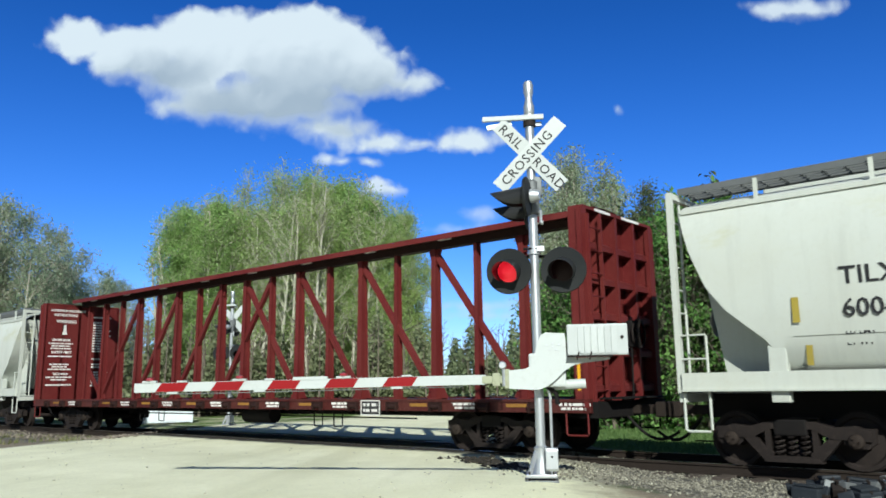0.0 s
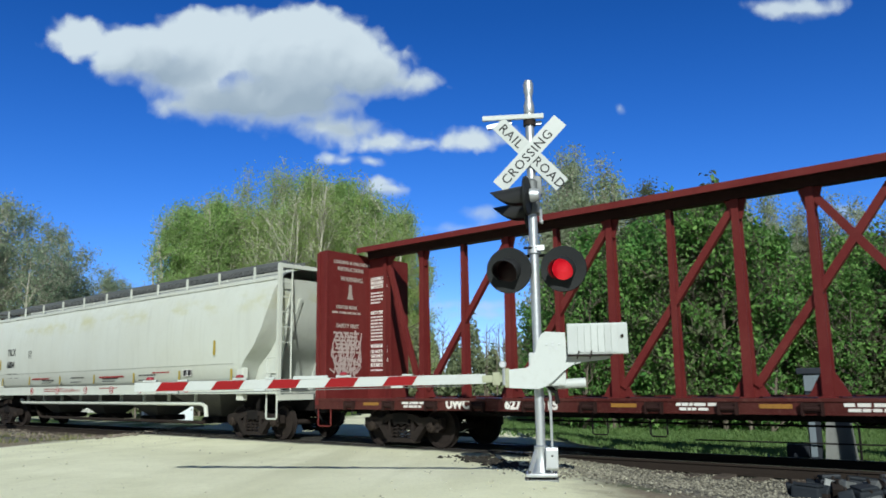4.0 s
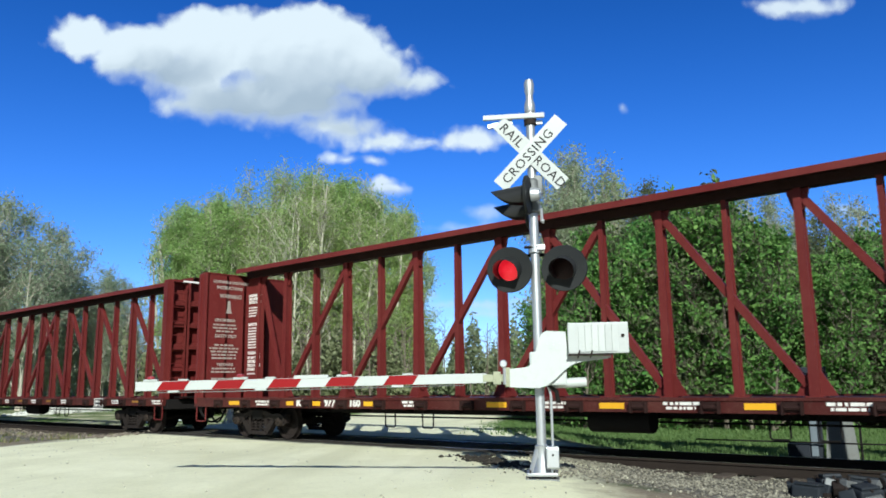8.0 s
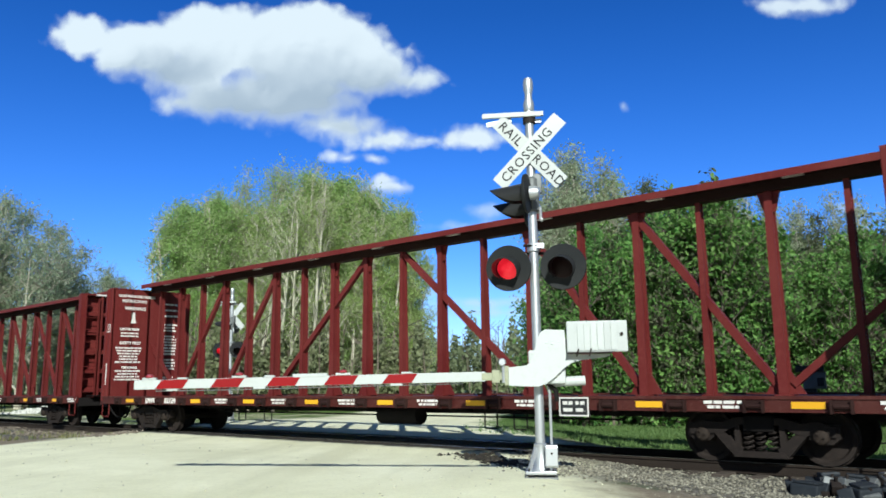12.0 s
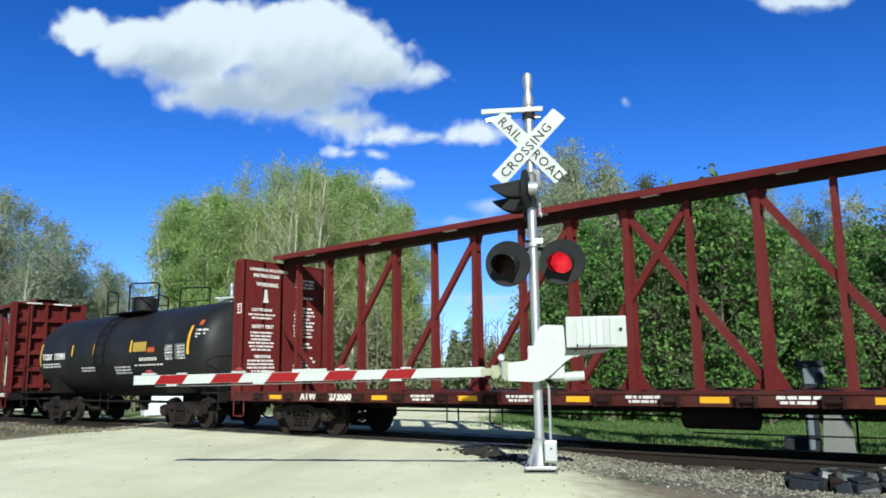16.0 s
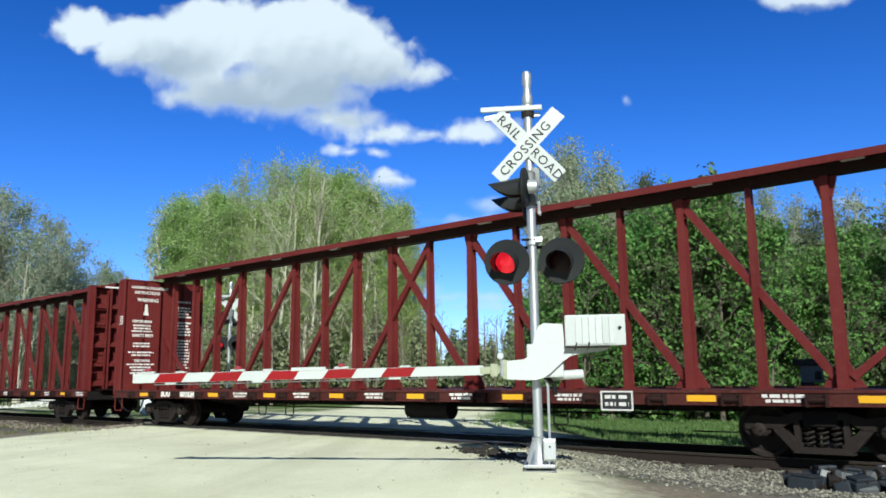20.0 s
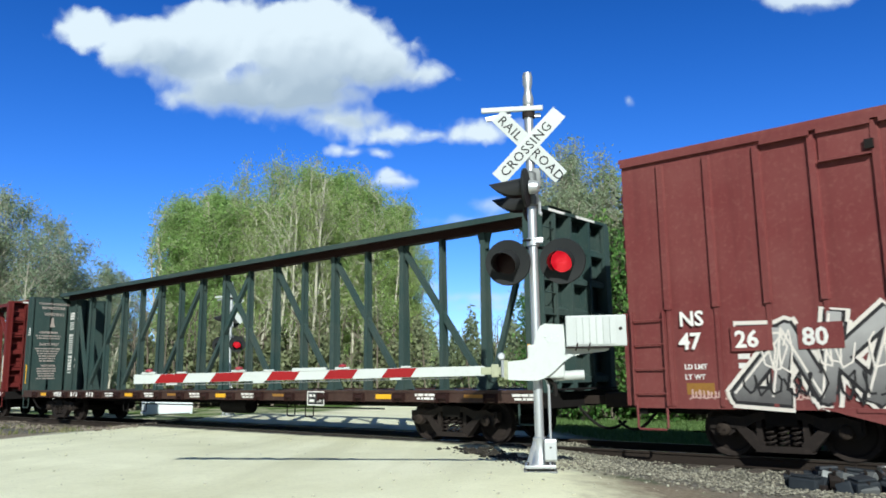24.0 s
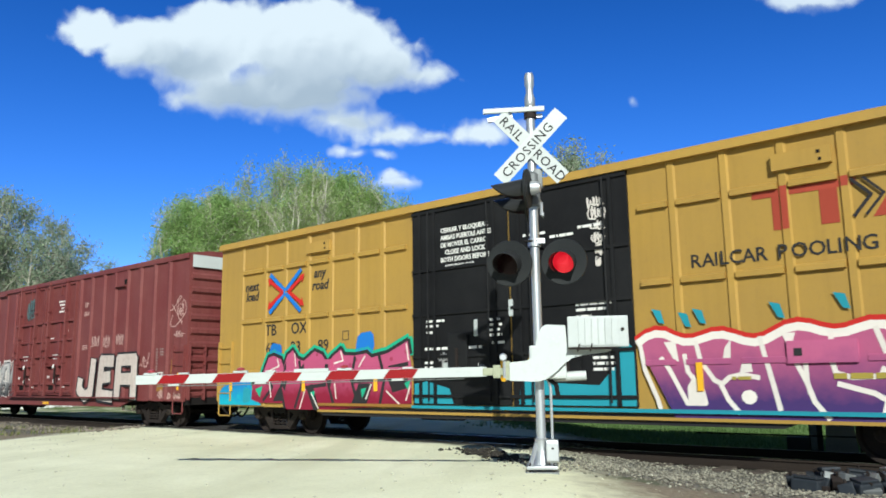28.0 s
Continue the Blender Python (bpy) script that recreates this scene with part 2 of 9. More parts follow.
# ---- mesh kit ----
class Geo:
    """Collects points and faces of one mesh."""

    def __init__(self):
        self.v, self.f = [], []

    def add(self, pts, faces):
        n = len(self.v)
        self.v += [tuple(p) for p in pts]
        self.f += [tuple(n + i for i in f) for f in faces]
        return self

    def box(self, x0, x1, y0, y1, z0, z1, m=None):
        pts = [Vector(p) for p in ((x0, y0, z0), (x1, y0, z0), (x1, y1, z0), (x0, y1, z0), (x0, y0, z1), (x1, y0, z1), (x1, y1, z1), (x0, y1, z1))]
        if m is not None:
            pts = [m @ p for p in pts]
        return self.add(pts, ((3, 2, 1, 0), (4, 5, 6, 7), (0, 1, 5, 4), (1, 2, 6, 5), (2, 3, 7, 6), (3, 0, 4, 7)))

    def soft(self, x0, x1, y0, y1, z0, z1, c=0.02, m=None):
        """A box with its edges cut off by c."""
        bm = bmesh.new()
        bmesh.ops.create_cube(bm, size=1)
        for v in bm.verts:
            v.co = Vector(((x0 + x1) / 2 + v.co.x * (x1 - x0), (y0 + y1) / 2 + v.co.y * (y1 - y0), (z0 + z1) / 2 + v.co.z * (z1 - z0)))
        bmesh.ops.bevel(bm, geom=bm.edges[:], offset=c, segments=2, profile=0.6, affect="EDGES")
        bm.verts.index_update()
        pts = [(m @ v.co) if m is not None else v.co.copy() for v in bm.verts]
        self.add(pts, [[v.index for v in f.verts] for f in bm.faces])
        bm.free()
        return self

    def bar(self, p, q, w, d=None, up=(0, 0, 1)):
        """A rectangular bar from p to q, w wide and d deep."""
        p, q, d = Vector(p), Vector(q), d or w
        t = (q - p).normalized()
        s = t.cross(Vector(up))
        s = s.normalized() if s.length > 1e-4 else Vector((1, 0, 0))
        u = s.cross(t).normalized()
        s, u = s * w / 2, u * d / 2
        pts = [o + a * s + b * u for o in (p, q) for a, b in ((-1, -1), (1, -1), (1, 1), (-1, 1))]
        return self.add(pts, ((0, 1, 2, 3), (7, 6, 5, 4), (0, 4, 5, 1), (1, 5, 6, 2), (2, 6, 7, 3), (3, 7, 4, 0)))

    def tube(self, pts, r, n=8, r2=None, close=True):
        pts = [Vector(p) for p in pts]
        rings, k = [], len(pts)
        for i, p in enumerate(pts):
            t = (pts[min(i + 1, k - 1)] - pts[max(i - 1, 0)]).normalized()
            s = t.cross(Vector((0, 0, 1)) if abs(t.z) < 0.9 else Vector((1, 0, 0))).normalized()
            u = s.cross(t)
            rr = r if r2 is None else r + (r2 - r) * i / max(k - 1, 1)
            rings.append([p + (s * math.cos(a) + u * math.sin(a)) * rr for a in (2 * math.pi * j / n for j in range(n))])
        b = [q for ring in rings for q in ring]
        f = [(i * n + j, i * n + (j + 1) % n, (i + 1) * n + (j + 1) % n, (i + 1) * n + j) for i in range(k - 1) for j in range(n)]
        if close:
            f += [tuple(range(n - 1, -1, -1)), tuple((k - 1) * n + j for j in range(n))]
        return self.add(b, f)

    def lathe(self, prof, n=24, m=None):
        """Turns (radius, along) pairs about the local z axis."""
        m = m or Matrix.Identity(4)
        pts = [m @ Vector((r * math.cos(2 * math.pi * j / n), r * math.sin(2 * math.pi * j / n), z)) for r, z in prof for j in range(n)]
        k = len(prof)
        f = [(i * n + j, i * n + (j + 1) % n, (i + 1) * n + (j + 1) % n, (i + 1) * n + j) for i in range(k - 1) for j in range(n)]
        f += [tuple(range(n - 1, -1, -1)), tuple((k - 1) * n + j for j in range(n))]
        return self.add(pts, f)

    def plate(self, poly, y0, y1, m=None):
        """A flat outline in x, z given thickness from y0 to y1."""
        n = len(poly)
        pts = [Vector((x, y, z)) for y in (y0, y1) for x, z in poly]
        if m is not None:
            pts = [m @ p for p in pts]
        return self.add(pts, [tuple(range(n)), tuple(range(2 * n - 1, n - 1, -1))] + [(i, n + i, n + (i + 1) % n, (i + 1) % n) for i in range(n)])

    def mesh(self, name, mat, smooth=False):
        me = bpy.data.meshes.new(name)
        me.from_pydata(self.v, [], self.f)
        bm = bmesh.new()
        bm.from_mesh(me)
        bmesh.ops.recalc_face_normals(bm, faces=bm.faces[:])
        bm.to_mesh(me)
        bm.free()
        me.materials.append(mat)
        if smooth:
            me.polygons.foreach_set("use_smooth", [True] * len(me.polygons))
            me.set_sharp_from_angle(angle=radians(35))
        return me


def part(name, geo, mat, parent, label="", at=None, smooth=False):
    me = geo.mesh(name, mat, smooth) if isinstance(geo, Geo) else geo
    ob = new(name, me)
    ob.parent = parent
    if at is not None:
        ob.matrix_basis = at
    if label:
        ob["label"] = label
    return ob


def many(ob):
    """Marks too small to pick apart singly."""
    return tagged(ob, kind="stuff")


def words(name, body, size, mat, parent, at, stretch=1.0, bold=0.0, label="", spread=1.0):
    """Raised lettering with the built-in font, as flat as paint."""
    cu = bpy.data.curves.new(name, "FONT")
    cu.body, cu.size, cu.extrude, cu.offset = body, size, 0.003, bold
    cu.align_x, cu.resolution_u, cu.space_character = "LEFT", 2, spread
    cu.materials.append(mat)
    ob = new(name, cu)
    ob.parent = parent
    ob.matrix_basis = at @ Matrix.Diagonal((stretch, 1, 1, 1))
    if label:
        ob["label"] = label
    return ob


def side(x, z, y=-1.47):
    """A pose on a car's near side: letters run along it and face the road."""
    return pose(x, y, z, 90)


def inner(x, y, z):
    """A pose on a bulkhead's inner face: letters face along the car."""
    return pose(x, y, z, 90, 0, 90)


def inner_flat(x):
    """A pose for bars on a bulkhead's inner face."""
    return pose(x, 0, 0, 0, 0, 90)


def dashes(geo, rows, m, seed, thick=0.003):
    """Lines of unreadable writing as runs of small bars. rows: (x, z, width, height)."""
    rnd = random.Random(seed)
    for x, z, w, h in rows:
        at = x
        while at < x + w:
            run = min(h * rnd.uniform(0.8, 4.0), x + w - at)
            geo.box(at, at + run, 0, thick, z, z + h, m @ pose(0, -thick, 0))
            at += run + h * rnd.uniform(0.35, 0.8)
    return geo


# ---- ground ----
ROAD_AT, ROAD_WAY = (-15.7, -0.45), (-0.55, 0.835)


def road_side(x, y):
    return (x - ROAD_AT[0]) * ROAD_WAY[1] - (y - ROAD_AT[1]) * ROAD_WAY[0]


def step(a, b, v):
    v = min(max((v - a) / (b - a), 0), 1)
    return v * v * (3 - 2 * v)


def ground_z(x, y):
    u = road_side(x, y)
    on_road = 1 - step(5.5, 9.0, abs(u + 0.3))
    bed = 1 - step(2.0, 4.2, abs(y))
    verge = -0.10 if y < 0 else -0.34
    z = verge * (1 - bed) + (-0.20) * bed
    top = -0.012 if abs(y) < 3 else (-0.012 + 0.05 * step(3, 6, abs(y)) if y < 0 else -0.02 - 0.25 * step(3, 14, y))
    z = z * (1 - on_road) + top * on_road
    near = max(0.0, 1 - math.hypot(x + 5.8, y + 4.8) / 3.2)
    z += 0.08 * near * near * (3 - 2 * near)
    z += 0.035 * noise.noise((x * 0.35, y * 0.35, 0.0)) * (0.4 + (1 - on_road)) + 0.012 * noise.noise((x * 1.7, y * 1.7, 4.0))
    if abs(y) < 1.6:
        z = min(z, -0.012 if on_road > 0.5 else -0.10)
    far = math.hypot(x, y)
    return z * (1 - step(200, 500, far))


def ground_mat():
    m, nt, b = nodes_of("ground", 0.95, 0, 0.2)
    c = nt.nodes.new("ShaderNodeTexCoord")
    xyz = nt.nodes.new("ShaderNodeSeparateXYZ")
    nt.links.new(c.outputs["Object"], xyz.inputs[0])
    x, y = xyz.outputs[0], xyz.outputs[1]
    wob = noise_node(nt, 0.45, 5, 0.65)
    edge = noise_node(nt, 2.2, 5, 0.7, seed=5)
    u = calc(nt, "SUBTRACT", calc(nt, "MULTIPLY", calc(nt, "SUBTRACT", x, ROAD_AT[0]), ROAD_WAY[1]), calc(nt, "MULTIPLY", calc(nt, "SUBTRACT", y, ROAD_AT[1]), ROAD_WAY[0]))
    au = calc(nt, "ABSOLUTE", calc(nt, "ADD", u, 0.2))
    au = calc(nt, "ADD", au, calc(nt, "MULTIPLY", calc(nt, "SUBTRACT", wob.outputs[0], 0.5), 2.4))
    au = calc(nt, "ADD", au, calc(nt, "MULTIPLY", calc(nt, "SUBTRACT", edge.outputs[0], 0.5), 1.2))
    wide = calc(nt, "MULTIPLY", ramp(nt, y, 2.0, 9.0), 2.6)
    road = calc(nt, "SUBTRACT", 1.0, ramp(nt, calc(nt, "ADD", au, wide), 6.3, 7.3))
    bed = calc(nt, "SUBTRACT", 1.0, ramp(nt, calc(nt, "ADD", calc(nt, "ABSOLUTE", calc(nt, "ADD", y, 0.9)), calc(nt, "MULTIPLY", edge.outputs[0], 1.6)), 3.6, 4.6))
    # grass with dry and bare patches
    g1 = noise_node(nt, 0.8, 6, 0.7, seed=9)
    g2 = noise_node(nt, 14, 4, 0.7, seed=2)
    grass = blend(nt, ramp(nt, g1.outputs[0], 0.35, 0.65), (0.045, 0.105, 0.020), (0.10, 0.165, 0.035))
    grass = blend(nt, calc(nt, "MULTIPLY", ramp(nt, g2.outputs[0], 0.45, 0.7), 0.5), grass, (0.20, 0.21, 0.07))
    dirt = blend(nt, ramp(nt, g2.outputs[0], 0.3, 0.7), (0.16, 0.125, 0.085), (0.30, 0.255, 0.19))
    west = calc(nt, "MULTIPLY", calc(nt, "SUBTRACT", 1.0, ramp(nt, y, 1.0, 5.0)), ramp(nt, g1.outputs[0], 0.30, 0.46))
    grass = blend(nt, west, grass, dirt)
    # limestone road
    r1 = noise_node(nt, 0.5, 6, 0.7, seed=11)
    r2 = noise_node(nt, 22, 4, 0.75, seed=1)
    lime = blend(nt, ramp(nt, r1.outputs[0], 0.3, 0.7), (0.72, 0.705, 0.485), (0.90, 0.885, 0.65))
    along = nt.nodes.new("ShaderNodeCombineXYZ")
    nt.links.new(calc(nt, "MULTIPLY", u, 0.75), along.inputs[0])
    nt.links.new(calc(nt, "MULTIPLY", calc(nt, "ADD", x, calc(nt, "MULTIPLY", y, -1.4)), 0.035), along.inputs[1])
    ruts = nt.nodes.new("ShaderNodeTexNoise")
    ruts.inputs["Scale"].default_value, ruts.inputs["Detail"].default_value = 1.0, 5
    nt.links.new(along.outputs[0], ruts.inputs["Vector"])
    lime = blend(nt, calc(nt, "MULTIPLY", ramp(nt, ruts.outputs[0], 0.50, 0.68), 0.55), lime, (0.58, 0.565, 0.375))
    lime = blend(nt, calc(nt, "MULTIPLY", ramp(nt, r2.outputs[0], 0.5, 0.75), 0.35), lime, (0.40, 0.36, 0.27))
    # ballast
    v = nt.nodes.new("ShaderNodeTexVoronoi")
    v.inputs["Scale"].default_value = 16
    nt.links.new(c.outputs["Object"], v.inputs["Vector"])
    sep = nt.nodes.new("ShaderNodeSeparateColor")
    nt.links.new(v.outputs["Color"], sep.inputs[0])
    stone = blend(nt, sep.outputs[0], (0.14, 0.132, 0.115), (0.34, 0.325, 0.28))
    stone = blend(nt, ramp(nt, v.outputs["Distance"], 0.25, 0.6), stone, (0.09, 0.083, 0.07))
    # ballast darkened under and beyond the rails: train's shade put into its colour
    train_shade = calc(nt, "SUBTRACT", 1.0, ramp(nt, calc(nt, "ADD", calc(nt, "ABSOLUTE", calc(nt, "SUBTRACT", y, 0.45)), calc(nt, "MULTIPLY", edge.outputs[0], 0.7)), 1.25, 1.75))
    stone = blend(nt, calc(nt, "MULTIPLY", train_shade, 0.75), stone, (0.030, 0.026, 0.022))
    col = blend(nt, bed, grass, stone)
    col = blend(nt, road, col, lime)
    yard = calc(nt, "MULTIPLY", calc(nt, "MULTIPLY", ramp(nt, y, 2.2, 3.4), calc(nt, "SUBTRACT", 1.0, ramp(nt, y, 13.0, 17.0))), ramp(nt, calc(nt, "MULTIPLY", u, -1.0), 2.0, 4.5))
    yard = calc(nt, "MULTIPLY", yard, ramp(nt, wob.outputs[0], 0.44, 0.60))
    col = blend(nt, yard, col, blend(nt, 0.5, lime, dirt))
    # dark band along the rails: shade under the train put into the road colour
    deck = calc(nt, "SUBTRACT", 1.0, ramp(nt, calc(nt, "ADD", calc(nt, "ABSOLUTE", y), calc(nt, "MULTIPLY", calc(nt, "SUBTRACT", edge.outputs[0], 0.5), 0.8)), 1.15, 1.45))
    shade_tone = blend(nt, ramp(nt, g2.outputs[0], 0.35, 0.7), (0.028, 0.026, 0.024), (0.075, 0.07, 0.062))
    col = blend(nt, calc(nt, "MULTIPLY", deck, road), col, shade_tone)
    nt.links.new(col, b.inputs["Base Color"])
    h = calc(nt, "ADD", calc(nt, "MULTIPLY", r2.outputs[0], 0.5), calc(nt, "MULTIPLY", v.outputs["Distance"], calc(nt, "MULTIPLY", bed, -1.0)))
    bump(nt, b, h, 0.5, 0.03)
    return m


def axis_steps(lo, hi, fine, far):
    a = list(np.arange(lo, hi + fine / 2, fine))
    d, x, y = fine, lo, hi
    left, right = [], []
    while y < far:
        d *= 1.35
        x, y = x - d, y + d
        left.insert(0, x), right.append(y)
    return left + a + right


def make_ground():
    xs, ys = axis_steps(-42, 14, 0.4, 2800), axis_steps(-18, 26, 0.4, 2800)
    pts = [(x, y, ground_z(x, y)) for y in ys for x in xs]
    n = len(xs)
    me = bpy.data.meshes.new("ground")
    me.from_pydata(pts, [], [(j * n + i, j * n + i + 1, (j + 1) * n + i + 1, (j + 1) * n + i) for j in range(len(ys) - 1) for i in range(n - 1)])
    me.polygons.foreach_set("use_smooth", [True] * len(me.polygons))
    me.materials.append(ground_mat())
    tagged(new("ground", me), "pale limestone road through grass and grey track ballast", "ground", kind="structure")


make_ground()


# ---- track ----
def make_track():
    track = tagged(new("railway_track"), "rusty railway track on weathered timber ties", "track", kind="structure")
    for y in (-0.755, 0.755):
        g = Geo()
        sec = ((-0.07, -0.172), (0.07, -0.172), (0.07, -0.155), (0.012, -0.14), (0.012, -0.045), (0.036, -0.035), (0.036, -0.004), (0.026, 0.0), (-0.026, 0.0), (-0.036, -0.004), (-0.036, -0.035), (-0.012, -0.045), (-0.012, -0.14), (-0.07, -0.155))
        n = len(sec)
        pts = [(x, y + a, z) for x in (-400, 120) for a, z in sec]
        g.add(pts, [(i, (i + 1) % n, n + (i + 1) % n, n + i) for i in range(n)])
        part("rail", g, RUST, track)
        part("rail_head", Geo().box(-400, 120, y - 0.022, y + 0.022, 0.0005, 0.0025), SHINE, track, "polished running surface")
    tie = Geo().soft(-0.115, 0.115, -1.3, 1.3, -0.32, -0.165, 0.012).mesh("tie", TIE)
    rnd = random.Random(4)
    for i in range(130):
        x = -52 + i * 0.53
        if -22.5 < x < -8.5:
            continue
        t = part("tie", tie, TIE, track, at=pose(x + rnd.uniform(-0.02, 0.02), rnd.uniform(-0.05, 0.05), rnd.uniform(-0.012, 0.012), 0, 0, rnd.uniform(-1.5, 1.5)))
    return track


make_track()


# ---- trees ----
def limb(segs, tips, rnd, p, way, length, r, depth, droop):
    """One limb with its side branches, as straight pieces."""
    n = 3 if depth else 4
    for i in range(n):
        way = (way + Vector((rnd.gauss(0, 0.16), rnd.gauss(0, 0.16), rnd.gauss(0.06 - droop, 0.08)))).normalized()
        q = p + way * length / n
        r2 = r * (1 - 0.75 * (i + 1) / n) + 0.004
        segs.append((p.copy(), q.copy(), max(r * (1 - 0.75 * i / n), 0.005), r2))
        if depth > 0:
            for _ in range(2):
                side_way = (way + Vector((rnd.gauss(0, 0.7), rnd.gauss(0, 0.7), rnd.gauss(0.25, 0.4)))).normalized()
                limb(segs, tips, rnd, p.lerp(q, rnd.uniform(0.3, 1)), side_way, length * rnd.uniform(0.35, 0.6), r2 * 0.6, depth - 1, droop)
        p = q
        tips.append((p.copy(), way.copy()))


def tree_meshes(seed, high, spread, trunks, leaves, leaf, bark, foliage, low=0.25, droop=0.0, puff=0.5, depth=2, cover=1.0, fan=0.10, rise=(0.25, 0.9), dome=None):
    """dome: (half width, middle height, half height) that trims the crown to a rounded outline."""
    rnd = random.Random(seed)
    nrnd = np.random.default_rng(seed)
    segs, tips = [], []
    for k in range(trunks):
        a = rnd.uniform(0, 6.28)
        p = Vector((math.cos(a), math.sin(a), 0)) * (0.35 * spread * rnd.random() if trunks > 1 else 0)
        lean = Vector((p.x, p.y, 0)) * fan / max(spread, 0.1)
        h = high * (rnd.uniform(0.75, 1.0) if k else 1.0)
        n, r = 8, high * 0.016 / math.sqrt(trunks) + 0.03
        p.z = -0.3
        for i in range(n):
            q = p + Vector((rnd.gauss(0, 0.025) + lean.x, rnd.gauss(0, 0.025) + lean.y, 1)) * h / n
            segs.append((p.copy(), q.copy(), r * (1 - 0.85 * i / n), r * (1 - 0.85 * (i + 1) / n) + 0.004))
            t = (i + 1) / n
            if t > low:
                for _ in range(3):
                    a = rnd.uniform(0, 6.28)
                    up = rnd.uniform(*rise)
                    way = Vector((math.cos(a), math.sin(a), up)).normalized()
                    reach = spread * rnd.uniform(0.6, 1.05) * (1.15 - 0.75 * abs(t - 0.55)) * (0.45 if t > 0.95 else 1) / (1 + 0.15 * trunks)
                    limb(segs, tips, rnd, p.lerp(q, rnd.random()), way, reach, r * (1 - 0.8 * t) * 0.5 + 0.012, depth - 1, droop)
            p = q
    if dome:
        wide, mid_z, tall = dome
        out = lambda p: (math.hypot(p.x, p.y) / wide) ** 2 + (max(p.z - mid_z, 0) / tall) ** 2
        segs = [k for k in segs if out(k[1]) < rnd.uniform(0.9, 1.2)]
        tips = [k for k in tips if out(k[0]) < rnd.uniform(0.8, 1.08)]
    g = Geo()
    for p, q, r1, r2 in segs:
        g.tube((p, q), r1, 5 if r1 > 0.05 else 3, r2, close=False)
    wood = bpy.data.meshes.new("trunk")
    wood.from_pydata(g.v, [], g.f)
    wood.materials.append(bark)
    wood.polygons.foreach_set("use_smooth", [True] * len(wood.polygons))
    pts = np.array([t[0] for t in tips])
    keep = pts[nrnd.random(len(pts)) < cover]
    at = keep[nrnd.integers(0, len(keep), leaves)] + nrnd.normal(0, puff, (leaves, 3)) * (1, 1, 0.8)
    at[:, 2] = np.maximum(at[:, 2], 0.1)
    a = nrnd.normal(0, 1, (leaves, 3))
    a /= np.linalg.norm(a, axis=1)[:, None]
    b = np.cross(a, nrnd.normal(0, 1, (leaves, 3)))
    b /= np.linalg.norm(b, axis=1)[:, None]
    s = leaf * nrnd.uniform(0.6, 1.3, (leaves, 1))
    fold = np.cross(a, b) * s * 0.25
    quad = np.stack([at - a * s, at + b * s * 0.55 + fold, at + a * s, at - b * s * 0.55 + fold], 1).reshape(-1, 3)
    me = bpy.data.meshes.new("crown")
    me.from_pydata(quad.tolist(), [], np.arange(leaves * 4).reshape(-1, 4).tolist())
    me.materials.append(foliage)
    return wood, me, float(np.percentile(at[:, 2], 99.3))


def plant(name, meshes, x, y, turn, size, label, group="", z=None):
    t = tagged(new(name), label, "tree" if "tree" in name else "shrub", group)
    t.matrix_basis = pose(x, y, ground_z(x, y) if z is None else z, 0, 0, turn) @ Matrix.Diagonal((size, size, size, 1))
    part("trunk", meshes[0], None, t)
    part("crown", meshes[1], None, t)
    return t


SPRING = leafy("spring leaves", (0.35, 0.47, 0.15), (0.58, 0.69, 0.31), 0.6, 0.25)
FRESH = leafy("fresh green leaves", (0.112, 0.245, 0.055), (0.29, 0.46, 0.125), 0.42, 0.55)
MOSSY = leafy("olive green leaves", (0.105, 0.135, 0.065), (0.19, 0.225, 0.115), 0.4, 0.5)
OLIVE = leafy("olive buds", (0.42, 0.45, 0.26), (0.60, 0.63, 0.40), 0.5)
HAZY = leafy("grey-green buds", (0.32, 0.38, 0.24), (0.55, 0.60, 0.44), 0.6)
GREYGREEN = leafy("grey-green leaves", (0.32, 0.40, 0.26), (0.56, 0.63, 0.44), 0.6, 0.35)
SCRUB = leafy("dull olive scrub leaves", (0.17, 0.195, 0.10), (0.31, 0.335, 0.19), 0.45)


def stand(name, meshes, bearing, away, high, turn, label, group):
    """Plant a tree by its bearing and distance from the road end, grown to a height."""
    a = radians(bearing)
    plant(name, meshes[:2], EYE.x + away * math.cos(a), EYE.y + away * math.sin(a), turn, high / meshes[2], label, group)


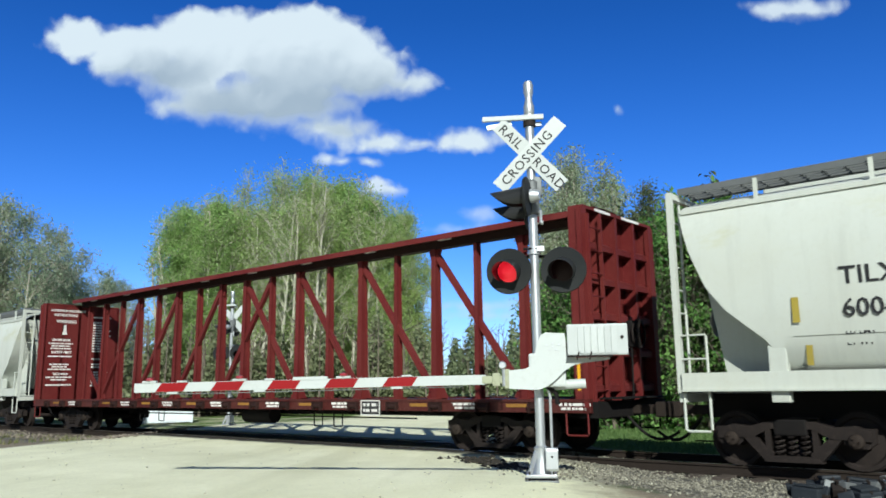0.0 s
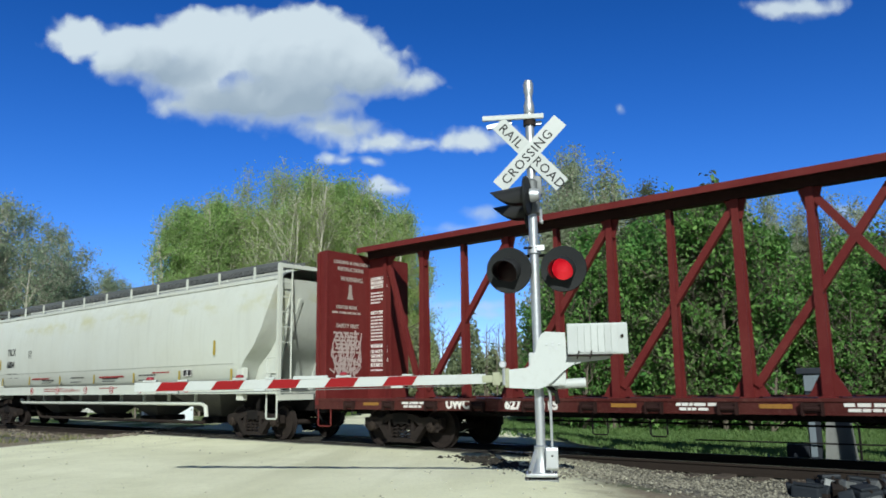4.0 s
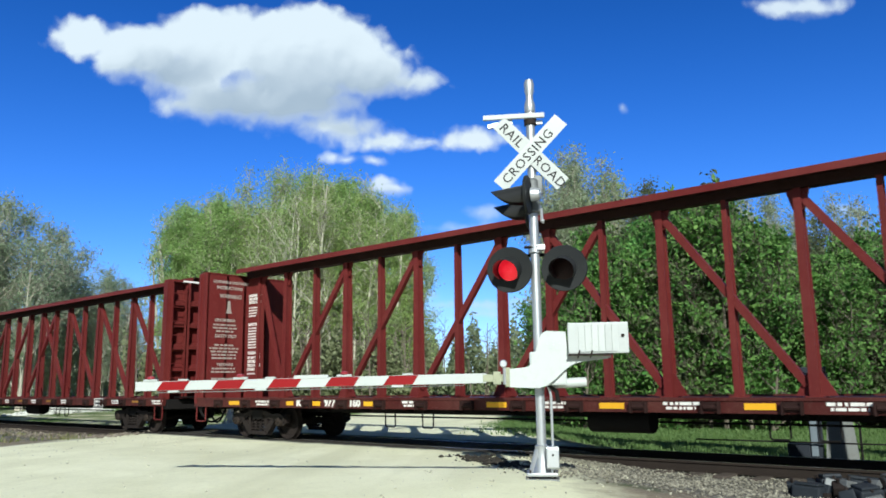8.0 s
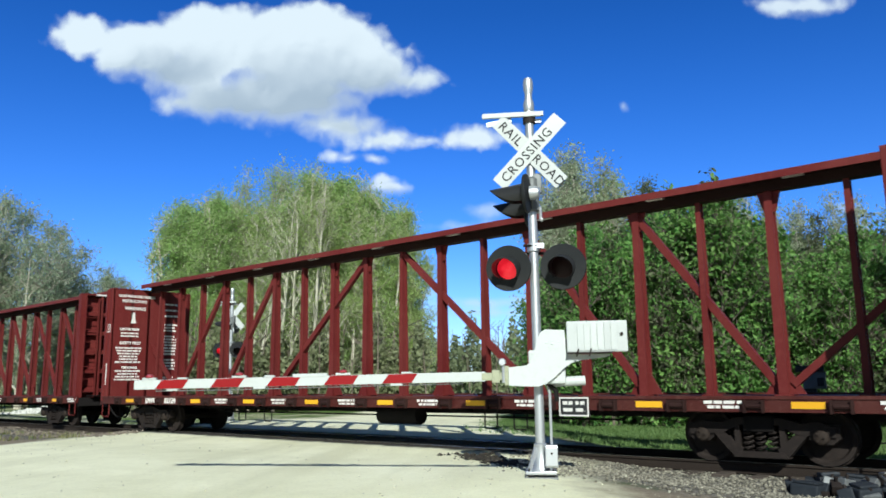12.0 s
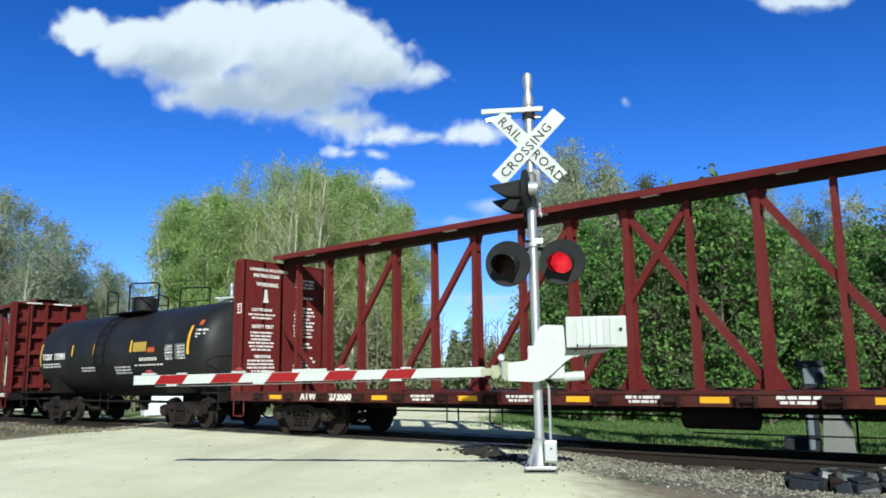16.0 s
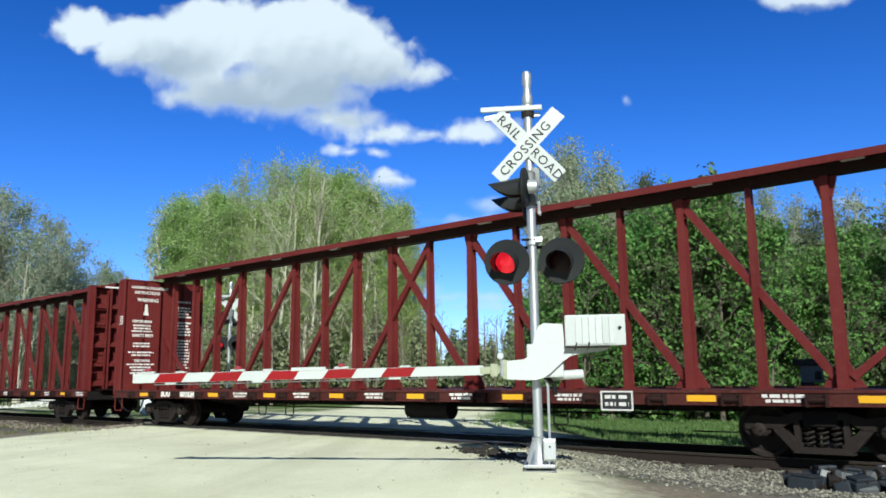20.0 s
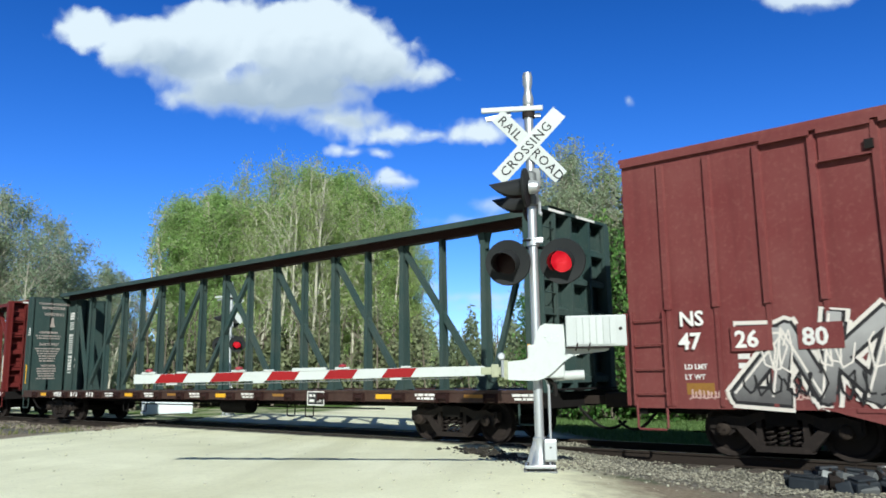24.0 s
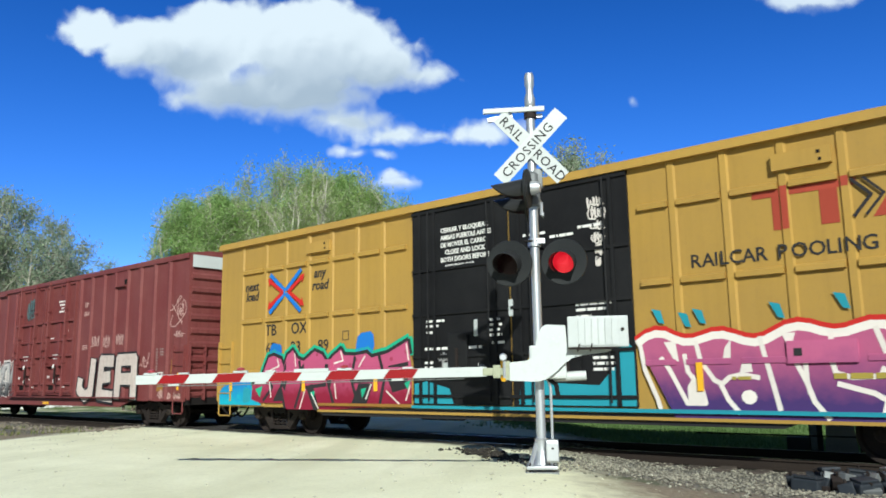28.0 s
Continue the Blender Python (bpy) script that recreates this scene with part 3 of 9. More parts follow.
def make_woods():
    rnd = random.Random(12)
    poplar = [tree_meshes(20 + i, 16, 4.4, 5, 48000, 0.08, PALEBARK, SPRING, low=0.08, puff=0.34, depth=3, cover=0.8, fan=0.55, rise=(0.7, 1.8), dome=(4.6, 8.5, 7.0)) for i in range(3)]
    narrow = [tree_meshes(25 + i, 16, 3.4, 4, 34000, 0.08, PALEBARK, SPRING, low=0.06, puff=0.34, depth=3, cover=0.85, fan=0.4, rise=(0.7, 1.8), dome=(2.9, 11.0, 5.0)) for i in range(2)]
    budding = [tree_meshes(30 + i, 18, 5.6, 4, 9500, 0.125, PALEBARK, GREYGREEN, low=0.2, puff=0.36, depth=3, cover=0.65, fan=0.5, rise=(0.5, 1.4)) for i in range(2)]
    stemmy = [tree_meshes(60 + i, 17, 4.2, 4, 9500, 0.07, WHITEBARK, SPRING, low=0.30, puff=0.34, depth=3, cover=0.9, fan=0.9, rise=(1.0, 2.4), dome=(5.0, 8.0, 9.0)) for i in range(3)]
    bush = [tree_meshes(40 + i, 7.2, 2.8, 5, 10500, 0.10, BARK, (FRESH, MOSSY, FRESH, FRESH)[i], low=0.05, puff=0.20, depth=3, cover=0.16, fan=0.5, rise=(0.4, 1.5)) for i in range(4)]
    sapling = [tree_meshes(50 + i, 10.2, 2.0, 6, (11000, 10000, 9000)[i], (0.06, 0.06, 0.06)[i], (BARK, PALEBARK, PALEBARK)[i], (MOSSY, HAZY, SPRING)[i], low=0.25, puff=0.22, depth=3, cover=0.7, rise=(1.0, 2.6)) for i in range(3)]
    clump = "trees in the clump beyond the crossing"
    # the large clump beyond the road: bearing, distance, height
    for i, (b, d, h) in enumerate(((147.4, 58, 14.6), (145.7, 61, 15.6), (144.2, 58, 14.5), (142.6, 62, 15.2), (140.9, 59, 15.6), (139.5, 63, 17.6), (138.5, 59, 17.2), (137.3, 61, 17.3), (136.0, 59, 16.0), (144.9, 68, 16.8), (139.7, 69, 19.2))):
        stand("poplar_tree", poplar[i % 3], b, d, h, i * 67, "tall pale-stemmed tree with thin yellow-green spring leaves", clump)
    for i, (b, d, h) in enumerate(((149.6, 57, 13.4), (149.0, 61, 14.8), (148.6, 56, 14.3), (147.8, 61, 15.6), (146.7, 57, 14.7), (135.1, 57, 15.2), (134.3, 60, 15.4), (133.5, 57, 14.0))):
        stand("poplar_tree", narrow[i % 2], b, d, h, i * 67, "narrow leafy yellow-green tree at the edge of the clump", clump)
    for i, (b, d, h) in enumerate(((145.6, 56, 15.8), (144.4, 57, 17.0), (143.2, 56, 17.3), (142.0, 57, 17.4), (140.6, 56, 17.2), (139.2, 57, 17.2), (137.6, 57, 16.4), (142.6, 63, 18.8), (140.0, 64, 18.8))):
        stand("many_stemmed_tree", stemmy[i % 3], b, d, h, i * 41, "many-stemmed white-barked tree fanning out, almost bare", clump)
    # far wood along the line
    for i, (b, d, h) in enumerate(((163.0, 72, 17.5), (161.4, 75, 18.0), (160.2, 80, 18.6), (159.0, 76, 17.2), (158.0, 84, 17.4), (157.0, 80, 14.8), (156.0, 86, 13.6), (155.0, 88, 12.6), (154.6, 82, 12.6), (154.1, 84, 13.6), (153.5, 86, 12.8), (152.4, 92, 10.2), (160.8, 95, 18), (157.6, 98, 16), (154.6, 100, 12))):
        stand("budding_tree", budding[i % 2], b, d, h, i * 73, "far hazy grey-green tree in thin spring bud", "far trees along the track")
    # thicket beside the line: a bright front row, a taller darker group behind it
    front = ((123.6, 32, 4.2), (122.5, 31, 5.2), (121.3, 30.5, 6.2), (120.1, 31, 6.9), (118.9, 30, 6.5), (117.7, 31, 7.2), (116.4, 30, 6.7), (115.2, 30.5, 7.4), (114.0, 29.5, 7.1), (112.8, 30, 7.6), (111.5, 29.5, 7.9), (110.3, 30, 7.4), (109.0, 29.5, 6.4), (107.8, 30.5, 5.3), (106.6, 30, 5.1), (105.4, 31, 5.4), (104.2, 30, 5.6), (103.0, 30.5, 6.2), (101.8, 30, 6.0), (100.5, 30.5, 5.6), (99.2, 30, 6.2), (97.8, 30.5, 5.8), (96.2, 30, 6.2))
    back = ((119.2, 36, 8.4), (117.2, 35.5, 8.6), (115.4, 36, 8.8), (113.6, 35, 8.8), (112.3, 35.5, 9.4), (111.0, 35, 9.2), (110.3, 35.5, 8.2), (102.6, 35.5, 7.0), (101.4, 36, 7.2), (99.6, 35.5, 6.8), (97.6, 36, 7.2), (121.4, 37, 7.0))
    for i, (b, d, h) in enumerate(front + back):
        kind = (1 if i % 3 else 3) if i >= len(front) or b < 109 and i % 4 else (0, 2, 3, 0, 1)[i % 5]
        stand("thicket_shrub", bush[kind], b, d + rnd.uniform(-1.5, 1.5), h, rnd.uniform(0, 360), "olive green thicket shrub with bare stems" if kind == 1 else "dense bright green spring thicket shrub", "shrubs beside the track")
    slim = ((122.4, 46, 14.2, 1), (121.6, 47, 15.2, 1), (120.8, 46, 15.6, 1), (120.0, 47, 15.4, 1), (119.2, 46, 14.6, 1), (118.4, 46, 14.4, 1), (117.6, 46, 13.6, 2), (115.9, 46, 13.0, 0), (114.6, 46, 12.6, 0), (109.0, 41, 10.9, 1), (108.2, 42, 11.2, 1), (107.4, 41, 10.8, 1), (106.6, 42, 10.6, 1), (105.6, 41, 10.0, 1), (104.6, 41, 9.6, 1), (103.4, 40, 9.2, 0), (102.2, 41, 10.2, 1), (101.0, 40, 9.8, 1), (99.8, 41, 10.0, 1), (98.5, 40, 10.0, 2), (97.0, 41, 10.2, 1))
    for i, (b, d, h, k) in enumerate(slim):
        stand("sapling_tree", sapling[k], b, d, h, rnd.uniform(0, 360), ("slender tree with sparse olive leaves", "slender grey bare-twigged young tree", "slender tree with sparse pale spring leaves")[k], "slender trees in the thicket")


make_woods()


# ---- spray paint ----
def spray(name, hexes):
    return painted(name, hexes, tuple(0.7 * c for c in hexes), 0.25, 0.55, streak=False)


AQUA, TEAL = spray("turquoise spray paint", (0.03, 0.27, 0.34)), spray("mint spray paint", (0.03, 0.38, 0.22))
BLUE, SCARLET = spray("blue spray paint", (0.02, 0.16, 0.52)), spray("scarlet paint", (0.52, 0.025, 0.02))
CHALK, SILVER = spray("chalk white spray paint", (0.72, 0.66, 0.60)), spray("silver spray paint", (0.34, 0.33, 0.33))
CHARCOAL = spray("charcoal spray paint", (0.028, 0.026, 0.028))
OLDPINK = spray("faded pink tag paint", (0.55, 0.36, 0.32))
SMUDGE = spray("dull white smudge", (0.42, 0.34, 0.32))


def ribbon(g, pts, w, y, t=0.002):
    """A painted stroke along (x, z) points."""
    for (xa, za), (xb, zb) in zip(pts, pts[1:]):
        d = Vector((xb - xa, zb - za))
        if d.length < 1e-4:
            continue
        n = Vector((-d.y, d.x)).normalized() * w / 2
        e = d.normalized() * w * 0.25
        g.plate([(xa - e.x - n.x, za - e.y - n.y), (xb + e.x - n.x, zb + e.y - n.y), (xb + e.x + n.x, zb + e.y + n.y), (xa - e.x + n.x, za - e.y + n.y)], y - t, y)


def patch(g, pts, y, t=0.002):
    g.plate(pts, y - t, y)


def two_tone(name, top, low, z0, z1, spots=0.0):
    """Spray paint that fades from one colour to another up the car side, with round fat-cap spots."""
    m = spray(name, top)
    nt, b = m.node_tree, m.node_tree.nodes["Principled BSDF"]
    c = nt.nodes.new("ShaderNodeTexCoord")
    xyz = nt.nodes.new("ShaderNodeSeparateXYZ")
    nt.links.new(c.outputs["Object"], xyz.inputs[0])
    n = noise_node(nt, 3.0, 3)
    z = calc(nt, "ADD", xyz.outputs[2], calc(nt, "MULTIPLY", calc(nt, "SUBTRACT", n.outputs[0], 0.5), 0.5))
    old = b.inputs["Base Color"].links[0].from_socket
    col = blend(nt, ramp(nt, z, z0, z1), low, old)
    if spots:
        v = nt.nodes.new("ShaderNodeTexVoronoi")
        v.inputs["Scale"].default_value = 4.5
        nt.links.new(c.outputs["Object"], v.inputs["Vector"])
        near = calc(nt, "LESS_THAN", v.outputs["Distance"], 0.22)
        col = blend(nt, calc(nt, "MULTIPLY", near, spots), col, low)
    nt.links.new(col, b.inputs["Base Color"])
    return m


GLYPHS = {  # strokes of sprayed letters in a unit box
    "a": (((0, 0), (0.3, 1), (0.72, 1.02), (1, 0)), ((0.2, 0.42), (0.84, 0.45))),
    "h": (((0.05, 0), (0.18, 1.02)), ((0.85, 0), (1.0, 1)), ((0.12, 0.5), (0.92, 0.55))),
    "r": (((0.05, 0), (0.1, 1), (0.8, 0.98), (0.95, 0.72), (0.25, 0.5), (1.0, 0.0)),),
    "e": (((1.0, 0.98), (0.12, 1), (0.0, 0.05), (1.05, 0.0)), ((0.1, 0.52), (0.8, 0.55))),
    "u": (((-0.05, 1.02), (0.22, 0.12), (0.55, 0.0), (0.85, 0.15), (0.98, 1.0)),),
    "c": (((1.0, 0.95), (0.35, 0.85), (0.0, 0.4), (0.35, 0.02), (1.0, 0.12)),),
    "t": (((-0.1, 0.98), (1.1, 1.02)), ((0.55, 1.0), (0.42, 0.0))),
    "m": (((0.0, 0), (0.1, 1), (0.5, 0.35), (0.9, 1.02), (1.0, 0)),),
    "n": (((0.0, 0), (0.08, 1.0), (0.9, 0.02), (1.0, 1.02)),),
    "s": (((1.0, 0.95), (0.2, 0.98), (0.1, 0.6), (0.9, 0.45), (0.9, 0.02), (0.0, 0.05)),),
    "k": (((0.05, 0), (0.1, 1.02)), ((1.0, 1), (0.2, 0.5), (1.0, 0.0))),
    "j": (((0.95, 1.0), (0.85, 0.12), (0.45, 0.0), (0.0, 0.2), (0.05, 0.45)),),
    "f": (((0.1, 0), (0.1, 1.0), (1.0, 1.0), (1.0, 0.55), (0.12, 0.52)), ((0.98, 0.5), (0.98, 0.0))),
    "q": (((0.0, 0), (0.02, 1.0), (1.0, 1.0), (1.02, 0)), ((0.02, 0.48), (1.0, 0.48))),
    "z": (((0.0, 1), (1.0, 0.98), (0.05, 0.05), (1.05, 0.0)),),
}


def sprayed_letter(car, glyph, x, z, wide, high, thick, fill, rims, y, slant=0.0, gleam=None, label=""):
    """One sprayed letter: a fill with rims behind it (name, extra width, paint) and a gleam line on it."""
    at = lambda p: (x + p[0] * wide + slant * p[1] * high, z + thick / 2 + p[1] * (high - thick))

    def strokes(w, base):
        g = Geo()
        k = 0
        for line in GLYPHS[glyph]:
            pts = [at(p) for p in line]
            for a, b in zip(pts, pts[1:]):
                ribbon(g, (a, b), w, base - 0.0003 * k, 0.0006)
                k += 1
            for p in pts[1:-1]:
                patch(g, [(p[0] + w * 0.5 * math.cos(i * 0.785), p[1] + w * 0.5 * math.sin(i * 0.785)) for i in range(8)], base - 0.0003 * k, 0.0006)
                k += 1
        return g

    top = part("graffiti_letter", strokes(thick, y - 0.004 * len(rims)), fill, car, label)
    for n, (name, extra, paint) in enumerate(rims):
        many(part(name, strokes(thick + extra, y - 0.004 * n), paint, top))
    if gleam:
        pts = [at(p) for p in GLYPHS[glyph][0][:3]]
        g = Geo()
        ribbon(g, [(px - thick * 0.33, pz + thick * 0.1) for px, pz in pts], 0.035, y - 0.004 * len(rims) - 0.004, 0.0006)
        part("graffiti_gleam", g, gleam, top)
    return top


def scrawl(spots, seed, w, y):
    """Looping hand-sprayed tags: rows of (x, z, width, height)."""
    rnd, g = random.Random(seed), Geo()
    for x, z, wide, high in spots:
        loops = max(3, int(wide / max(high * 0.24, 0.06)))
        n, pts = loops * 5, []
        ph, amp = rnd.uniform(0, 6), 0.5
        for i in range(n + 1):
            u = i / n
            a = u * loops * 6.28 + ph
            if i % 5 == 0:
                amp = rnd.uniform(0.2, 0.5)
            pts.append((x + wide * u + math.cos(a) * high * rnd.uniform(0.05, 0.2), z + high * (rnd.uniform(0.42, 0.58) + amp * math.sin(a))))
        ribbon(g, pts, w, y)
    return g


def bubble(x0, x1, z0, z1, rnd, n=14, slant=0.12):
    cx, cz, w, h = (x0 + x1) / 2, (z0 + z1) / 2, (x1 - x0) / 2, (z1 - z0) / 2
    out = []
    for i in range(n):
        a = 2 * math.pi * i / n
        c, s = math.cos(a), math.sin(a)
        k = rnd.uniform(0.88, 1.08)
        out.append((cx + w * k * math.copysign(abs(c) ** 0.6, c) + slant * s * h, cz + h * k * math.copysign(abs(s) ** 0.6, s)))
    return out


# ---- railway cars: each stands with its left end at x = 0, rails at z = 0 ----
def truck_parts():
    """Meshes shared by all the trucks."""
    wheel = Geo()
    for s in (-1, 1):
        m = pose(0, s * 0.755, 0, 90 * s)
        wheel.lathe(((0.08, -0.10), (0.11, -0.09), (0.12, -0.04), (0.33, -0.02), (0.36, -0.065), (0.419, -0.065), (0.421, 0.045), (0.445, 0.05), (0.445, 0.075), (0.36, 0.075), (0.33, 0.03), (0.12, 0.02), (0.10, 0.06)), 24, m)
    wheel.tube(((0, -0.95, 0), (0, 0.95, 0)), 0.08, 10)
    out = {"wheelset": wheel.mesh("wheelset", IRON, True)}
    cap = Geo().lathe(((0.0, -0.06), (0.07, -0.06), (0.10, -0.04), (0.115, 0.0), (0.115, 0.06)), 14, pose(0, 0, 0, -90))
    for k in range(3):
        a = 2.09 * k
        cap.tube(((0.055 * math.cos(a), -0.085, 0.055 * math.sin(a)), (0.055 * math.cos(a), -0.05, 0.055 * math.sin(a))), 0.016, 6)
    out["axle_cap"] = cap.mesh("axle_cap", RUST, True)
    outer = Geo()
    top = [(-1.10, 0.58), (-0.88, 0.66), (-0.60, 0.63), (-0.34, 0.71), (0.34, 0.71), (0.60, 0.63), (0.88, 0.66), (1.10, 0.58)]
    bot = [(-1.10, 0.44), (-0.74, 0.46), (-0.56, 0.47), (-0.30, 0.60), (0.30, 0.60), (0.56, 0.47), (0.74, 0.46), (1.10, 0.44)]
    outer.plate(top + bot[::-1], -0.09, 0.09)
    for s in (-1, 1):
        outer.plate([(s * 0.74, 0.50), (s * 0.56, 0.50), (s * 0.26, 0.24), (s * 0.30, 0.12), (s * 0.42, 0.14)], -0.08, 0.08)
        outer.plate([(s * 0.30, 0.66), (s * 0.38, 0.66), (s * 0.38, 0.2), (s * 0.30, 0.2)], -0.08, 0.08)
        outer.plate([(s * 1.14, 0.62), (s * 0.72, 0.62), (s * 0.72, 0.40), (s * 0.80, 0.34), (s * 1.04, 0.34), (s * 1.14, 0.42)], -0.055, 0.10)
    outer.plate([(-0.42, 0.11), (0.42, 0.11), (0.34, 0.20), (-0.34, 0.20)], -0.10, 0.10)
    out["side_frame"] = outer.mesh("side_frame", IRON)
    pts = [(0.07 * math.cos(a), 0.07 * math.sin(a), 0.20 + 0.012 * a) for a in np.arange(0, 6.28 * 4, 0.7)]
    out["coil_spring"] = Geo().tube(pts, 0.018, 5).mesh("coil_spring", IRON)
    out["bolster"] = Geo().soft(-0.24, 0.24, -1.12, 1.12, 0.50, 0.74, 0.03).box(-0.6, 0.6, -0.25, 0.25, 0.44, 0.60).mesh("bolster", DARK)
    out["brake_beam"] = Geo().bar((-0.46, -0.85, 0.36), (-0.46, 0.85, 0.36), 0.08).bar((0.46, -0.85, 0.36), (0.46, 0.85, 0.36), 0.08).box(-0.50, -0.44, -0.80, -0.70, 0.22, 0.55).box(0.44, 0.50, -0.80, -0.70, 0.22, 0.55).mesh("brake_beam", RUST)
    return out


TRUCK = truck_parts()


def add_truck(car, x):
    t = part("truck", TRUCK["bolster"], None, car, "sooty cast steel truck with two axles", at=pose(x, 0, 0))
    for dx in (-0.89, 0.89):
        part("wheelset", TRUCK["wheelset"], None, t, at=pose(dx, 0, 0.421))
        for y in (-1.10, 1.10):
            part("axle_cap", TRUCK["axle_cap"], None, t, "rusty round bearing cap", at=pose(dx, y, 0.44, 0, 0, 0 if y < 0 else 180))
    for y in (-1.02, 1.02):
        part("side_frame", TRUCK["side_frame"], None, t, at=pose(0, y, 0))
        for dx in (-0.19, 0, 0.19):
            part("coil_spring", TRUCK["coil_spring"], None, t, at=pose(dx, y, 0))
    part("brake_beam", TRUCK["brake_beam"], None, t)
    return t


def add_coupler(car, x, s):
    """s: +1 for the right end, -1 for the left."""
    g = Geo().bar((x, 0, 0.84), (x + s * 0.62, 0, 0.84), 0.16, 0.16)
    g.soft(min(x + s * 0.55, x + s * 0.95), max(x + s * 0.55, x + s * 0.95), -0.17, 0.17, 0.70, 0.98, 0.05)
    g.plate([(x + s * 0.75, 0.72), (x + s * 1.02, 0.72), (x + s * 1.02, 0.96), (x + s * 0.75, 0.96)], -0.2, -0.08)
    part("coupler", g, RUST, car)
    a, b = Vector((x + s * 0.1, -0.35, 0.72)), Vector((x + s * 1.0, -0.2, 0.55))
    pts = [a.lerp(b, t) - Vector((0, 0, 0.30 * math.sin(math.pi * t * 0.9))) for t in np.linspace(0, 1, 10)]
    part("brake_hose", Geo().tube(pts, 0.028, 7), DARK, car, "black rubber brake hose", smooth=True)


def stirrup(x0, x1, y, z0, z1, r=0.018):
    return Geo().tube(((x0, y, z1), (x0, y, z0 + 0.03), (x0 + 0.03, y, z0), (x1 - 0.03, y, z0), (x1, y, z0 + 0.03), (x1, y, z1)), r, 6)


# grime of the winches; also carries the top chord's underside shade as colour
SHADEGRIME = painted("grimy steel also holding underside shade", (0.020, 0.007, 0.006), (0.06, 0.03, 0.025), 0.3, 0.8)
BEAM_LONG, BULK = 23.05, 0.30


